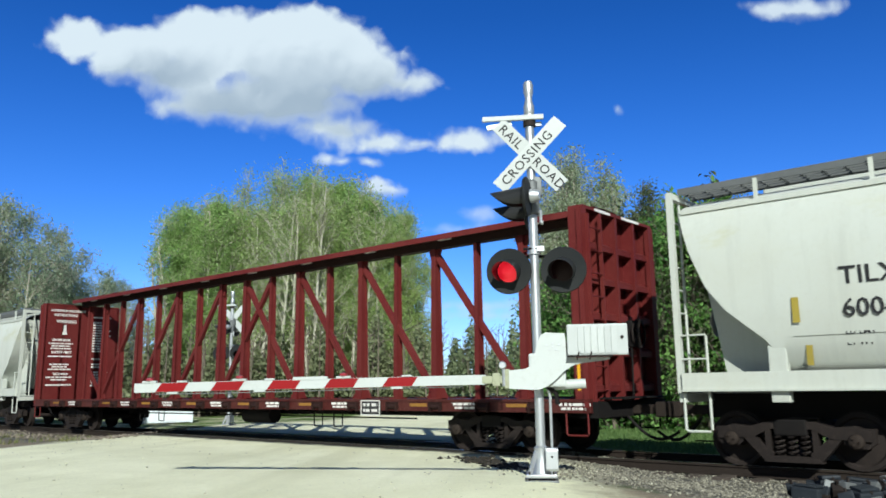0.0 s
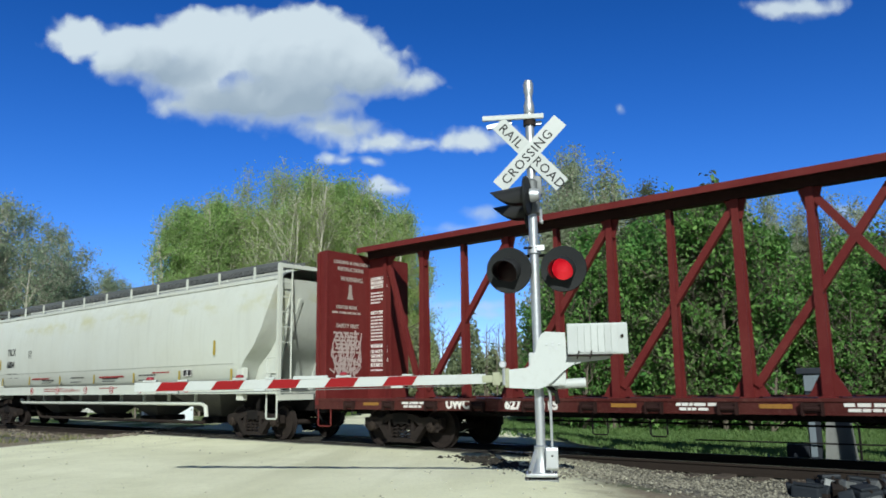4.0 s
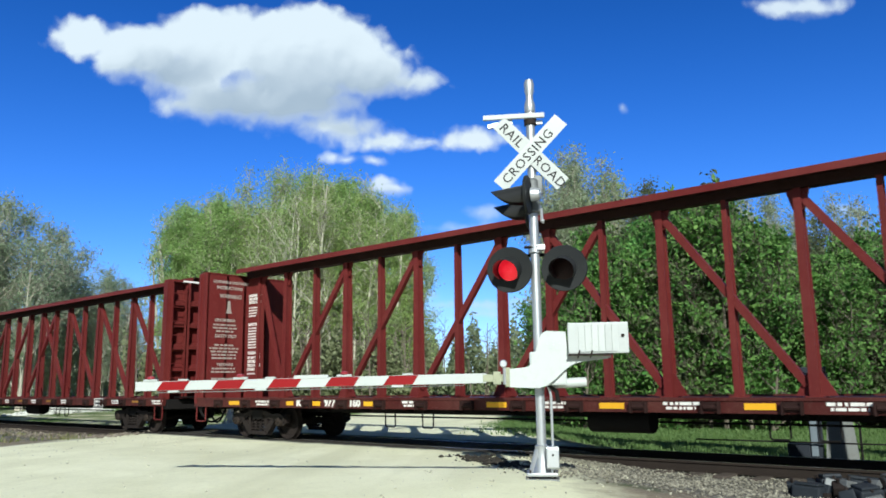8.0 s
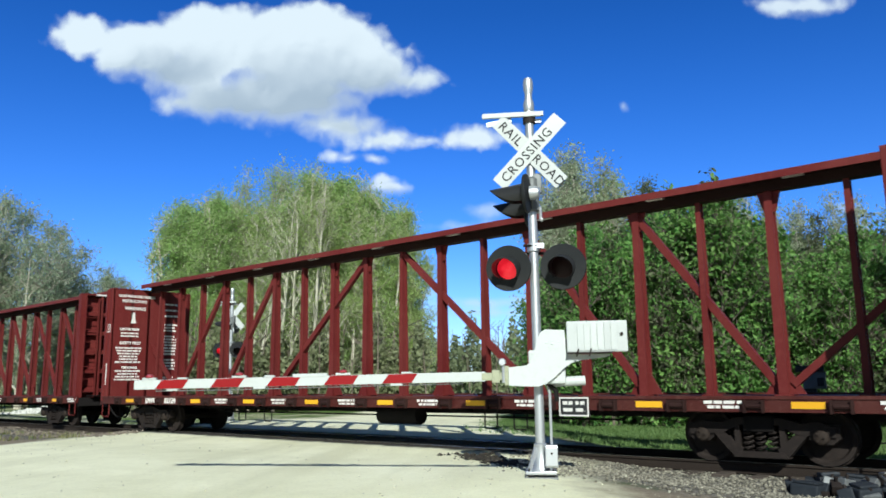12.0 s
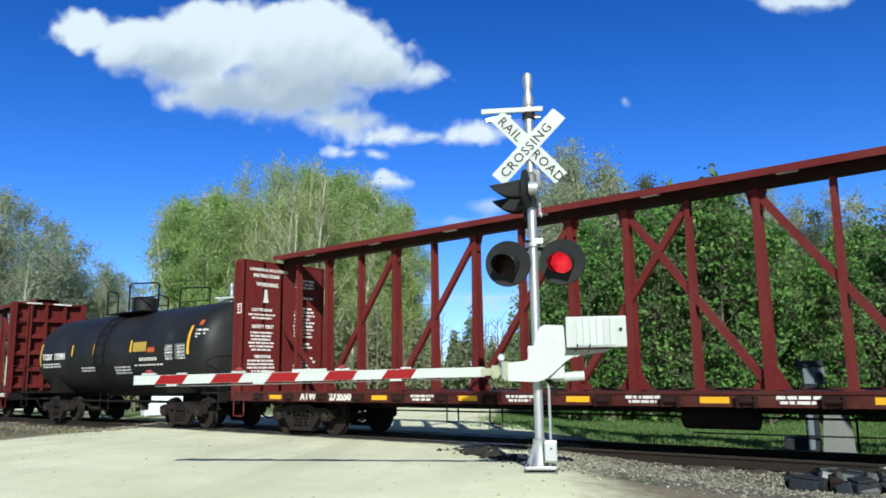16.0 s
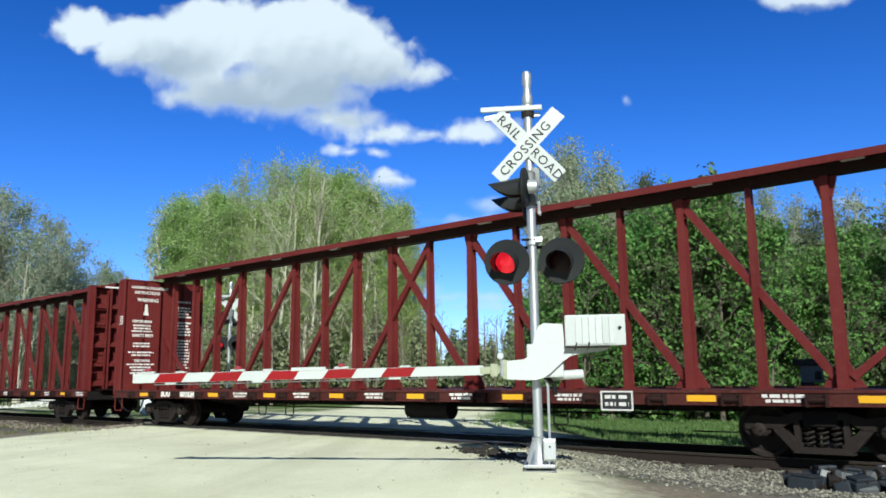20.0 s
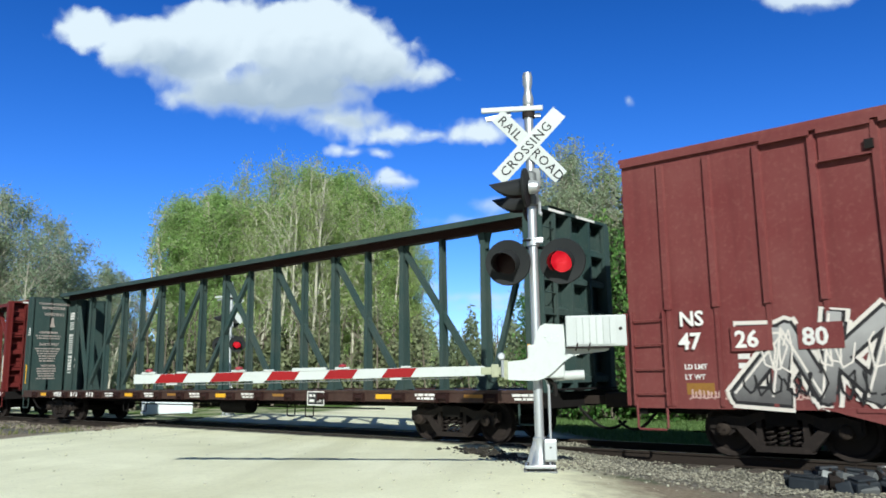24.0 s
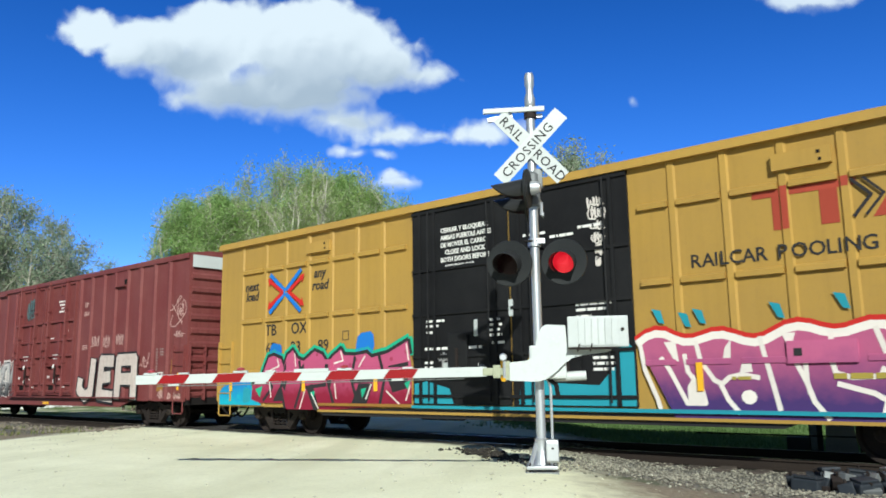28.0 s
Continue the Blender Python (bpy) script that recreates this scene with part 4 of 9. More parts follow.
def centerbeam(mat, long_brace=False, plated=False):
    """plated: solid web plates in the end bays beside the bulkheads."""
    car = new("centerbeam_flatcar")
    L, mid = BEAM_LONG, BEAM_LONG / 2
    foul = DIRTYRED if mat is RED else DIRTYGREEN
    # deck
    g = Geo().box(0.3, L - 0.3, -1.38, 1.38, 0.985, 1.02)
    part("deck", g, foul, car)
    for y in (-1.42, 1.42):
        s = 1 if y > 0 else -1
        sill = part("side_sill", Geo().box(-0.02, L + 0.02, y - 0.03, y + 0.03, 0.835, 1.0), foul, car)
        part("sill_flange", Geo().box(-0.02, L + 0.02, y - 0.05, y + 0.05, 1.0, 1.05), foul, sill)
        part("sill_flange", Geo().box(-0.02, L + 0.02, y - 0.045, y + 0.045, 0.81, 0.835), foul, sill)
        for i in range(18):
            x = 1.20 + i * 1.22
            w = Geo().box(x - 0.14, x + 0.14, min(y + s * 0.032, y + s * 0.075), max(y + s * 0.032, y + s * 0.075), 0.845, 0.985)
            w.tube(((x - 0.11, y + s * 0.075, 0.90), (x + 0.11, y + s * 0.075, 0.90)), 0.04, 8)
            w.box(x - 0.15, x - 0.12, min(y + s * 0.03, y + s * 0.125), max(y + s * 0.03, y + s * 0.125), 0.80, 0.99).box(x + 0.12, x + 0.15, min(y + s * 0.03, y + s * 0.125), max(y + s * 0.03, y + s * 0.125), 0.80, 0.99)
            part("winch", w, SHADEGRIME, car, "grimy strap winch")
    part("center_sill", Geo().box(0.2, L - 0.2, -0.33, 0.33, 0.66, 0.985), DARK, car)
    for i in range(15):
        x = 1.5 + i * (L - 3) / 14
        g = Geo().plate([(-1.38, 0.97), (1.38, 0.97), (1.38, 0.86), (0.4, 0.70), (-0.4, 0.70), (-1.38, 0.86)], -0.02, 0.02, Matrix.Translation((x, 0, 0)) @ Matrix.Rotation(math.pi / 2, 4, "Z"))
        part("crossbearer", g, DARK, car)
    # top chord
    sec = ((-0.43, 4.60), (-0.45, 4.60), (-0.45, 4.725), (-0.42, 4.735), (0.42, 4.735), (0.45, 4.725), (0.45, 4.60), (0.43, 4.60), (0.43, 4.66), (-0.43, 4.66))
    n = len(sec)
    g = Geo().add([(x, y, z) for x in (0.3, L - 0.3) for y, z in sec], [(i, (i + 1) % n, n + (i + 1) % n, n + i) for i in range(n)])
    chord = part("top_chord", g, mat, car)
    # web and soffit: underside shade put into the colour
    part("chord_web", Geo().box(0.36, L - 0.36, -0.12, 0.12, 4.48, 4.646), SHADEGRIME, chord)
    part("chord_soffit", Geo().box(0.36, L - 0.36, -0.425, 0.425, 4.648, 4.658), SHADEGRIME, chord, "chord underside darkened in colour for its shade")
    # white-painted blocks added for the bright sky seen through chord slots
    for i in range(0 if plated else 9):
        x = 1.74 + i * 2.44
        part("chord_lug", Geo().box(x - 0.17, x + 0.17, -0.36, -0.27, 4.604, 4.6475), WHITEMARK, car, "white block for sky light in a chord slot")
    # posts and diagonals
    mid -= 0.07
    for s in (-1, 1):
        for k in range(9):
            x = mid + s * (0.62 + 1.24 * k)
            wide = k == 0 and s < 0 or k % 2 == 1
            a, b, c, d = (0.080, 0.064, 0.11, 0.07) if wide else (0.058, 0.046, 0.09, 0.06)
            g = Geo()
            c, d = c + 0.02, d + 0.02
            ring = lambda w, e, z: [(x + px, py, z) for px, py in ((-w, -e), (w, -e), (w, -e + 0.03), (0.022, -e + 0.03), (0.022, e - 0.03), (w, e - 0.03), (w, e), (-w, e), (-w, e - 0.03), (-0.022, e - 0.03), (-0.022, -e + 0.03), (-w, -e + 0.03))]
            g.add(ring(a, c, 1.02) + ring(b, d, 4.5), [(i, (i + 1) % 12, 12 + (i + 1) % 12, 12 + i) for i in range(12)])
            post = part("post", g, mat, car)
            part("foot_plate", Geo().box(x - a - 0.05, x + a + 0.05, -0.2, 0.2, 1.021, 1.045), mat, post)
            if wide:
                part("gusset", Geo().plate([(x - b - 0.13, 4.478), (x + b + 0.13, 4.478), (x + b + 0.03, 4.12), (x - b - 0.03, 4.12)], -0.02, 0.02), mat, post)
                part("gusset", Geo().plate([(x - a - 0.24, 1.046), (x + a + 0.24, 1.046), (x + b + 0.03, 1.45), (x - b - 0.03, 1.45)], -0.02, 0.02), mat, post)
        for k in (1, 3, 5, 7):
            if long_brace and k == 1:
                continue
            top = mid + s * (0.62 + 1.24 * (k - 2)) if k > 1 else mid - s * 0.62
            if long_brace and k == 3:
                top = mid + s * 0.66
            base = mid + s * (0.62 + 1.24 * k)
            part("diagonal", Geo().bar((top, 0, 4.42), (base - s * 0.12, 0, 1.22), 0.13, 0.11, up=(0, 1, 0)), mat, car)
        x, last = mid + s * (0.62 + 1.24 * 7), mid + s * (0.62 + 1.24 * 8)
        if plated:
            part("diagonal", Geo().bar((x - s * 0.02 + s * 0.16, 0, 1.2), (last - s * 0.10, 0, 4.22), 0.11, 0.10, up=(0, 1, 0)), mat, car)
            face = L / 2 + s * (L / 2 - BULK)
            part("web_plate", Geo().box(min(face, last), max(face, last), -0.012, 0.012, 1.022, 4.476), mat, car, "solid web plate in the end bay")
            part("end_gusset", Geo().plate([(last, 4.476), (last, 4.10), (last - s * 0.10, 4.10), (last - s * 0.16, 4.20), (last - s * 0.22, 4.38), (last - s * 0.32, 4.476)], -0.02, 0.02), mat, car)
        else:
            part("diagonal", Geo().bar((x + s * 0.14, 0, 1.2), (L / 2 + s * (L / 2 - BULK), 0, 2.75), 0.12, 0.10, up=(0, 1, 0)), mat, car)
    # bulkheads
    mid = L / 2
    for s in (-1, 1):
        end = mid + s * mid
        face = end - s * BULK
        b = part("bulkhead", Geo().box(min(face, face + s * 0.035), max(face, face + s * 0.035), -1.37, 1.37, 1.0, 4.52), mat, car)
        for y in (-1.37, 1.37):
            g = Geo().soft(min(face, end), max(face, end), y - 0.06, y + 0.06, 0.84, 4.54, 0.02)
            g.box(min(end, end - s * 0.10), max(end, end - s * 0.10), y - 0.10, y + 0.10, 0.9, 4.5)
            part("corner_post", g, mat, b)
        for i in range(5):
            z = 1.22 + i * 0.655
            g = Geo()
            g.add([(face + s * 0.03, y, z + dz) if dx == 0 else (end - s * 0.06, y, z + dz) for y in (-1.32, 1.32) for dx, dz in ((0, -0.07), (1, -0.05), (1, 0.06), (0, 0.16))], ((0, 1, 2, 3), (7, 6, 5, 4), (0, 4, 5, 1), (1, 5, 6, 2), (2, 6, 7, 3), (3, 7, 4, 0)))
            part("rib", g, mat, b)
        for y in (-0.72, -0.12, 0.62):
            part("stiffener", Geo().box(min(face, end - s * 0.01), max(face, end - s * 0.01), y - 0.04, y + 0.04, 1.0, 4.5), mat, b)
        part("cap_plate", Geo().box(min(face, end), max(face, end), -1.40, 1.40, 4.50, 4.56), mat, b)
        part("safety_notice", Geo().box(end + s * 0.001, end + s * 0.004, -0.95, -0.35, 4.50, 4.555), WHITEMARK, b, "white notice plate")
        part("safety_notice", Geo().box(end + s * 0.001, end + s * 0.004, 0.10, 0.85, 4.50, 4.555), WHITEMARK, b, "white notice plate")
        g = Geo()
        for i in range(8):
            g.tube(((end + s * 0.06, -1.30, 1.2 + i * 0.42), (end + s * 0.06, -0.86, 1.2 + i * 0.42)), 0.014, 6)
        g.box(min(end, end + s * 0.07), max(end, end + s * 0.07), -1.32, -1.29, 1.0, 4.4).box(min(end, end + s * 0.07), max(end, end + s * 0.07), -0.87, -0.84, 1.0, 4.4)
        part("ladder", g, mat, b)
        g = Geo().box(min(end, end + s * 0.35), max(end, end + s * 0.35), -1.1, 0.9, 1.04, 1.07)
        part("brake_platform", g, DARK, car)
        part("end_sill", Geo().box(min(end - s * 0.25, end + s * 0.12), max(end - s * 0.25, end + s * 0.12), -1.36, 1.36, 0.72, 1.0), DARK, car)
        for y in (-1.42, 1.42):
            part("stirrup", stirrup(end - s * 0.28 - 0.22, end - s * 0.28 + 0.22, y, 0.42, 0.82), mat if y < 0 else DARK, car)
        add_coupler(car, end + s * 0.05, s)
        add_truck(car, mid + s * 9.11)
    # tank and rigging below the deck
    part("air_reservoir", Geo().tube(((12.1, -0.75, 0.62), (13.3, -0.75, 0.62)), 0.2, 12), DARK, car, smooth=True)
    part("brake_rod", Geo().tube(((5, -0.4, 0.6), (18, -0.4, 0.6)), 0.02, 6), DARK, car)
    for x in (7.2, 8.3, 15.4, 16.1):
        part("hanger_bracket", stirrup(x, x + 0.3, -1.2, 0.42, 0.85, 0.016), DARK, car)
    tagged(car, "oxide-red centerbeam lumber flatcar, empty, rolling on the track", "railcar", "cars of the train")
    return car


def beam_marks(car, seed, paint, plate_x, tape, letters=(), strips=(), square=False, texted=0, tapes=(1.62, 5.25, 7.72, 10.2, 12.65, 15.13, 18.77, 21.25)):
    """Lettering, tapes and notice blocks of one flatcar."""
    rnd = random.Random(seed)
    taken = [(x0 - 0.05, x0 + 0.165 * len(body) + 0.02) for x0, body in letters] + ([(plate_x - 0.1, plate_x + 0.7)] if plate_x else [])
    free = lambda a, b: all(b < p or a > q for p, q in taken)
    for i, x in enumerate(tapes):
        w = 0.47 if free(x, x + 0.47) else 0.27
        if free(x, x + w) and (tape == "full" or (tape == "some" and i % 2 == 0)):
            part("side_tape", Geo().box(x, x + w, -1.4565, -1.4525, 0.865, 0.965), REFLECT, car, "yellow reflective tape")
        elif free(x, x + w):
            part("side_tape", Geo().box(x, x + w, -1.4565, -1.4525, 0.90, 0.965), painted_tape, car, "dirty faded reflective tape")
        x += 1.17
        if free(x, x + 0.7):
            many(part("stencil", dashes(Geo(), [(x, 0.93, 0.66, 0.05), (x + 0.05, 0.86, 0.5, 0.045)], pose(0, -1.4535, 0), seed + i), paint, car))
    if plate_x:
        p = part("notice_plate", Geo().box(plate_x, plate_x + 0.6, -1.475, -1.455, 0.70, 1.03), BLACKMARK, car, "black placard with white frame")
        g = Geo().box(plate_x, plate_x + 0.6, -1.481, -1.476, 0.70, 0.725).box(plate_x, plate_x + 0.6, -1.481, -1.476, 1.005, 1.03)
        g.box(plate_x, plate_x + 0.025, -1.481, -1.476, 0.725, 1.005).box(plate_x + 0.575, plate_x + 0.6, -1.481, -1.476, 0.725, 1.005)
        dashes(g, [(plate_x + 0.08, 0.90, 0.2, 0.06), (plate_x + 0.34, 0.90, 0.18, 0.06), (plate_x + 0.08, 0.78, 0.2, 0.06), (plate_x + 0.34, 0.78, 0.18, 0.06)], pose(0, -1.477, 0), seed)
        many(part("notice_frame", g, WHITEMARK, p))
    for x, z0, z1, m in strips:
        part("edge_tape", Geo().box(x - 0.03, x + 0.03, -1.4375, -1.4315, z0, z1), m, car, "upright reflective strip")
    for x, body in letters:
        words("lettering", body, 0.245, WHITEMARK, car, side(x + 0.05, 0.855, -1.4535), 1.0, 0.012, "white reporting mark")
    if square:
        g = Geo().box(0.05, 0.30, -1.438, -1.4315, 3.10, 3.13).box(0.05, 0.30, -1.438, -1.4315, 3.33, 3.36).box(0.05, 0.08, -1.438, -1.4315, 3.13, 3.33).box(0.27, 0.30, -1.438, -1.4315, 3.13, 3.33)
        dashes(g, [(0.11, 3.26, 0.13, 0.03), (0.14, 3.17, 0.07, 0.06)], pose(0, -1.433, 0), seed)
        many(part("inspection_square", g, paint, car, "small white-framed stencil"))
    if texted:
        lines = ((3.93, "LOADING AND"), (3.83, "UNLOADING"), (3.73, "INSTRUCTIONS"), (3.08, "SAFETY FIRST"), (2.25, "WARNING"), (2.12, "DO NOT MOVE"), (2.01, "CAR UNLESS"), (1.90, "TIEDOWNS ARE"), (1.79, "SECURED IN"))
        for x0, far in ((0.365, 0), (BEAM_LONG - 0.98, 1)):
            for z, body in lines:
                big = body == "WARNING"
                words("lettering", body, 0.125 if big else 0.112, paint, car, side(x0, z, -0.0155), 0.95 if big else 0.74, 0.004, "white loading instruction")
            rows = [(x0, z, w, 0.038) for z, w in ((3.59, 0.56), (3.51, 0.56), (3.43, 0.50), (3.35, 0.34), (2.99, 0.55), (2.91, 0.52), (2.83, 0.56), (2.75, 0.54), (2.67, 0.50), (2.59, 0.56), (2.51, 0.50), (2.43, 0.52), (1.68, 0.46))]
            many(part("loading_notice", dashes(Geo(), rows, pose(0, -0.0125, 0), seed + 5 + far), paint, car, "white stencilled loading notice"))
        if texted > 1:
            g = scrawl([(-1.22, 1.55, 0.9, 0.55), (-1.20, 1.75, 0.85, 0.75), (-1.10, 2.1, 0.75, 0.6), (-1.05, 1.35, 0.6, 0.5), (-1.15, 1.6, 0.8, 0.9)], 5, 0.035, 0.0)
            many(part("graffiti_smudge", g, SMUDGE, car, "dull white sprayed scrawl", at=inner_flat(BULK + 0.008)))
        paint = FADEDWHITE
    # notice block on the far bulkhead's inner face
    face = BULK + 0.005
    for size, x, z, body in ((0.115, -1.20, 4.28, "LOADING & UNLOADING"), (0.13, -1.08, 4.11, "INSTRUCTIONS"), (0.16, -0.98, 3.86, "WARNING"), (0.11, -1.12, 3.18, "CENTER BEAM"), (0.13, -1.10, 2.72, "SAFETY FIRST"), (0.11, -1.0, 1.92, "TIEDOWNS")):
        words("lettering", body, size, paint, car, inner(face, x, z), 0.95, 0.004, "white loading instruction")
    part("notice_emblem", Geo().plate([(-0.76, 3.42), (-0.56, 3.42), (-0.60, 3.55), (-0.62, 3.78), (-0.70, 3.78), (-0.72, 3.55)], -0.002, 0.0, inner_flat(face)), paint, car, "white stencilled symbol")
    rows, z = [], 3.06
    while z > 1.45:
        if 2.66 < z < 2.86 or 1.86 < z < 2.04 or rnd.random() < 0.10:
            z -= 0.10
            continue
        w = rnd.uniform(0.55, 0.95)
        rows.append((-1.25 + (0.95 - w) / 2, z, w, 0.048))
        z -= 0.092
    many(part("loading_notice", dashes(Geo(), rows, inner_flat(BULK + 0.004), seed), paint, car, "white stencilled loading notice"))
    if texted:
        return
    rows = [(0.30 + rnd.uniform(0, 0.1), zz, rnd.uniform(0.5, 0.75), 0.055) for zz in np.arange(1.5, 4.2, 0.10) if rnd.random() < 0.72]
    many(part("loading_notice", dashes(Geo(), rows, inner_flat(BULK + 0.004), seed + 5), paint, car, "white stencilled loading notice"))


FADEDWHITE = painted("faded white stencil", (0.36, 0.31, 0.28), (0.20, 0.16, 0.14), 0.5, 0.7, streak=False)
painted_tape = painted("dirty yellow tape", (0.30, 0.15, 0.03), (0.12, 0.05, 0.03), 0.5, 0.7, streak=False)


# ---- the train ----
def pace(t):
    """How far the train has gone at t seconds, metres."""
    return 7.3916 * t + 0.0047135 * t * t + 0.00028115 * t ** 3


TRAIN = []


def in_train(car, x):
    car.matrix_basis = pose(x, 0, 0)
    TRAIN.append((car, x))
    return car


red = centerbeam(RED)
plated = centerbeam(RED, plated=True)
green = centerbeam(GREEN, plated=True)
beams = [(-30.0, 1), (15.4, 2), (40.15, 3), (65.02, 4), (103.02, 6), (128.05, 7)]
for n, (x, seed) in enumerate(beams):
    c = red if n == 0 else plated if n == 1 else centerbeam(RED, True) if n == 3 else copy_thing(plated if n == 2 else red, pose(x, 0, 0))
    in_train(c, x)
for n, (x, seed) in enumerate(beams):
    marks = {1: ((3.96, "UWC"), (5.43, "627"), (6.24, "115")), 2: ((4.38, "IC"), (5.40, "977"), (6.24, "160")), 3: ((2.74, "DWC"), (3.80, "32724")), 4: ((2.76, "ATW"), (3.80, "273550")), 5: ((2.78, "SOU"), (3.80, "601524"))}.get(n, ())
    ends = {0: ((22.85, 1.2, 1.75, REFLECT), (22.95, 1.9, 2.3, WHITEMARK)), 3: ((0.18, 1.4, 2.1, WHITEMARK), (22.82, 1.3, 2.4, WHITEMARK), (22.95, 1.3, 2.4, WHITEMARK)), 5: ((22.88, 1.35, 2.45, REFLECT), (22.80, 1.4, 2.4, WHITEMARK))}.get(n, ())
    beam_marks(TRAIN[n][0], seed, WHITEMARK, {0: 17.3, 1: 18.83, 3: 17.29, 5: 17.24}.get(n), {0: "none", 1: "none"}.get(n, "full"), marks, ends, n in (3, 4, 5), {1: 2, 2: 1}.get(n, 0), *([(1.62, 4.04, 5.03, 6.77, 10.2, 12.65, 15.13, 18.77, 21.25)] if n == 2 else []))


def brake_gear(car):
    """Handwheel, chain box and rod on a car's right end."""
    x = BEAM_LONG + 0.10
    w = part("brake_wheel", Geo().tube([(x + 0.08, 0.22 + 0.27 * math.cos(a), 2.25 + 0.27 * math.sin(a)) for a in np.linspace(0, 6.2832, 21)], 0.017, 6), IRON, car, "sooty spoked handwheel", smooth=True)
    for k in range(5):
        a = 1.2566 * k
        part("spoke", Geo().bar((x + 0.05, 0.22, 2.25), (x + 0.08, 0.22 + 0.27 * math.cos(a), 2.25 + 0.27 * math.sin(a)), 0.03, 0.015), IRON, w)
    part("gear_case", Geo().soft(x - 0.10, x + 0.04, 0.04, 0.40, 2.0, 2.5, 0.03), DARK, car)
    part("brake_rod", Geo().tube(((x - 0.02, 0.1, 2.02), (x - 0.02, 0.06, 1.02)), 0.016, 6), DARK, car)


for n in (0, 1, 4):
    brake_gear(TRAIN[n][0])
in_train(green, 153.0)
tagged(green, "dark green centerbeam lumber flatcar, empty, with rusty deck", "railcar")
beam_marks(green, 8, WHITEMARK, 16.5, "some", ((2.62, "WRWK"), (3.94, "8 7 3"), (5.08, "4 7 5")), ((0.14, 1.3, 2.0, REFLECT), (22.82, 1.3, 1.9, REFLECT)), True, 1)


# ---- covered hopper ----
def hopper_outline(n=9):
    """Half of the cross-section, from the lower edge up to the roof's middle: (half width, height)."""
    return [(1.30, 1.45), (1.46, 1.60), (1.56, 2.0), (1.60, 2.6), (1.58, 3.2), (1.50, 3.75), (1.36, 4.08), (1.15, 4.22), (0.7, 4.36), (0.0, 4.42)]


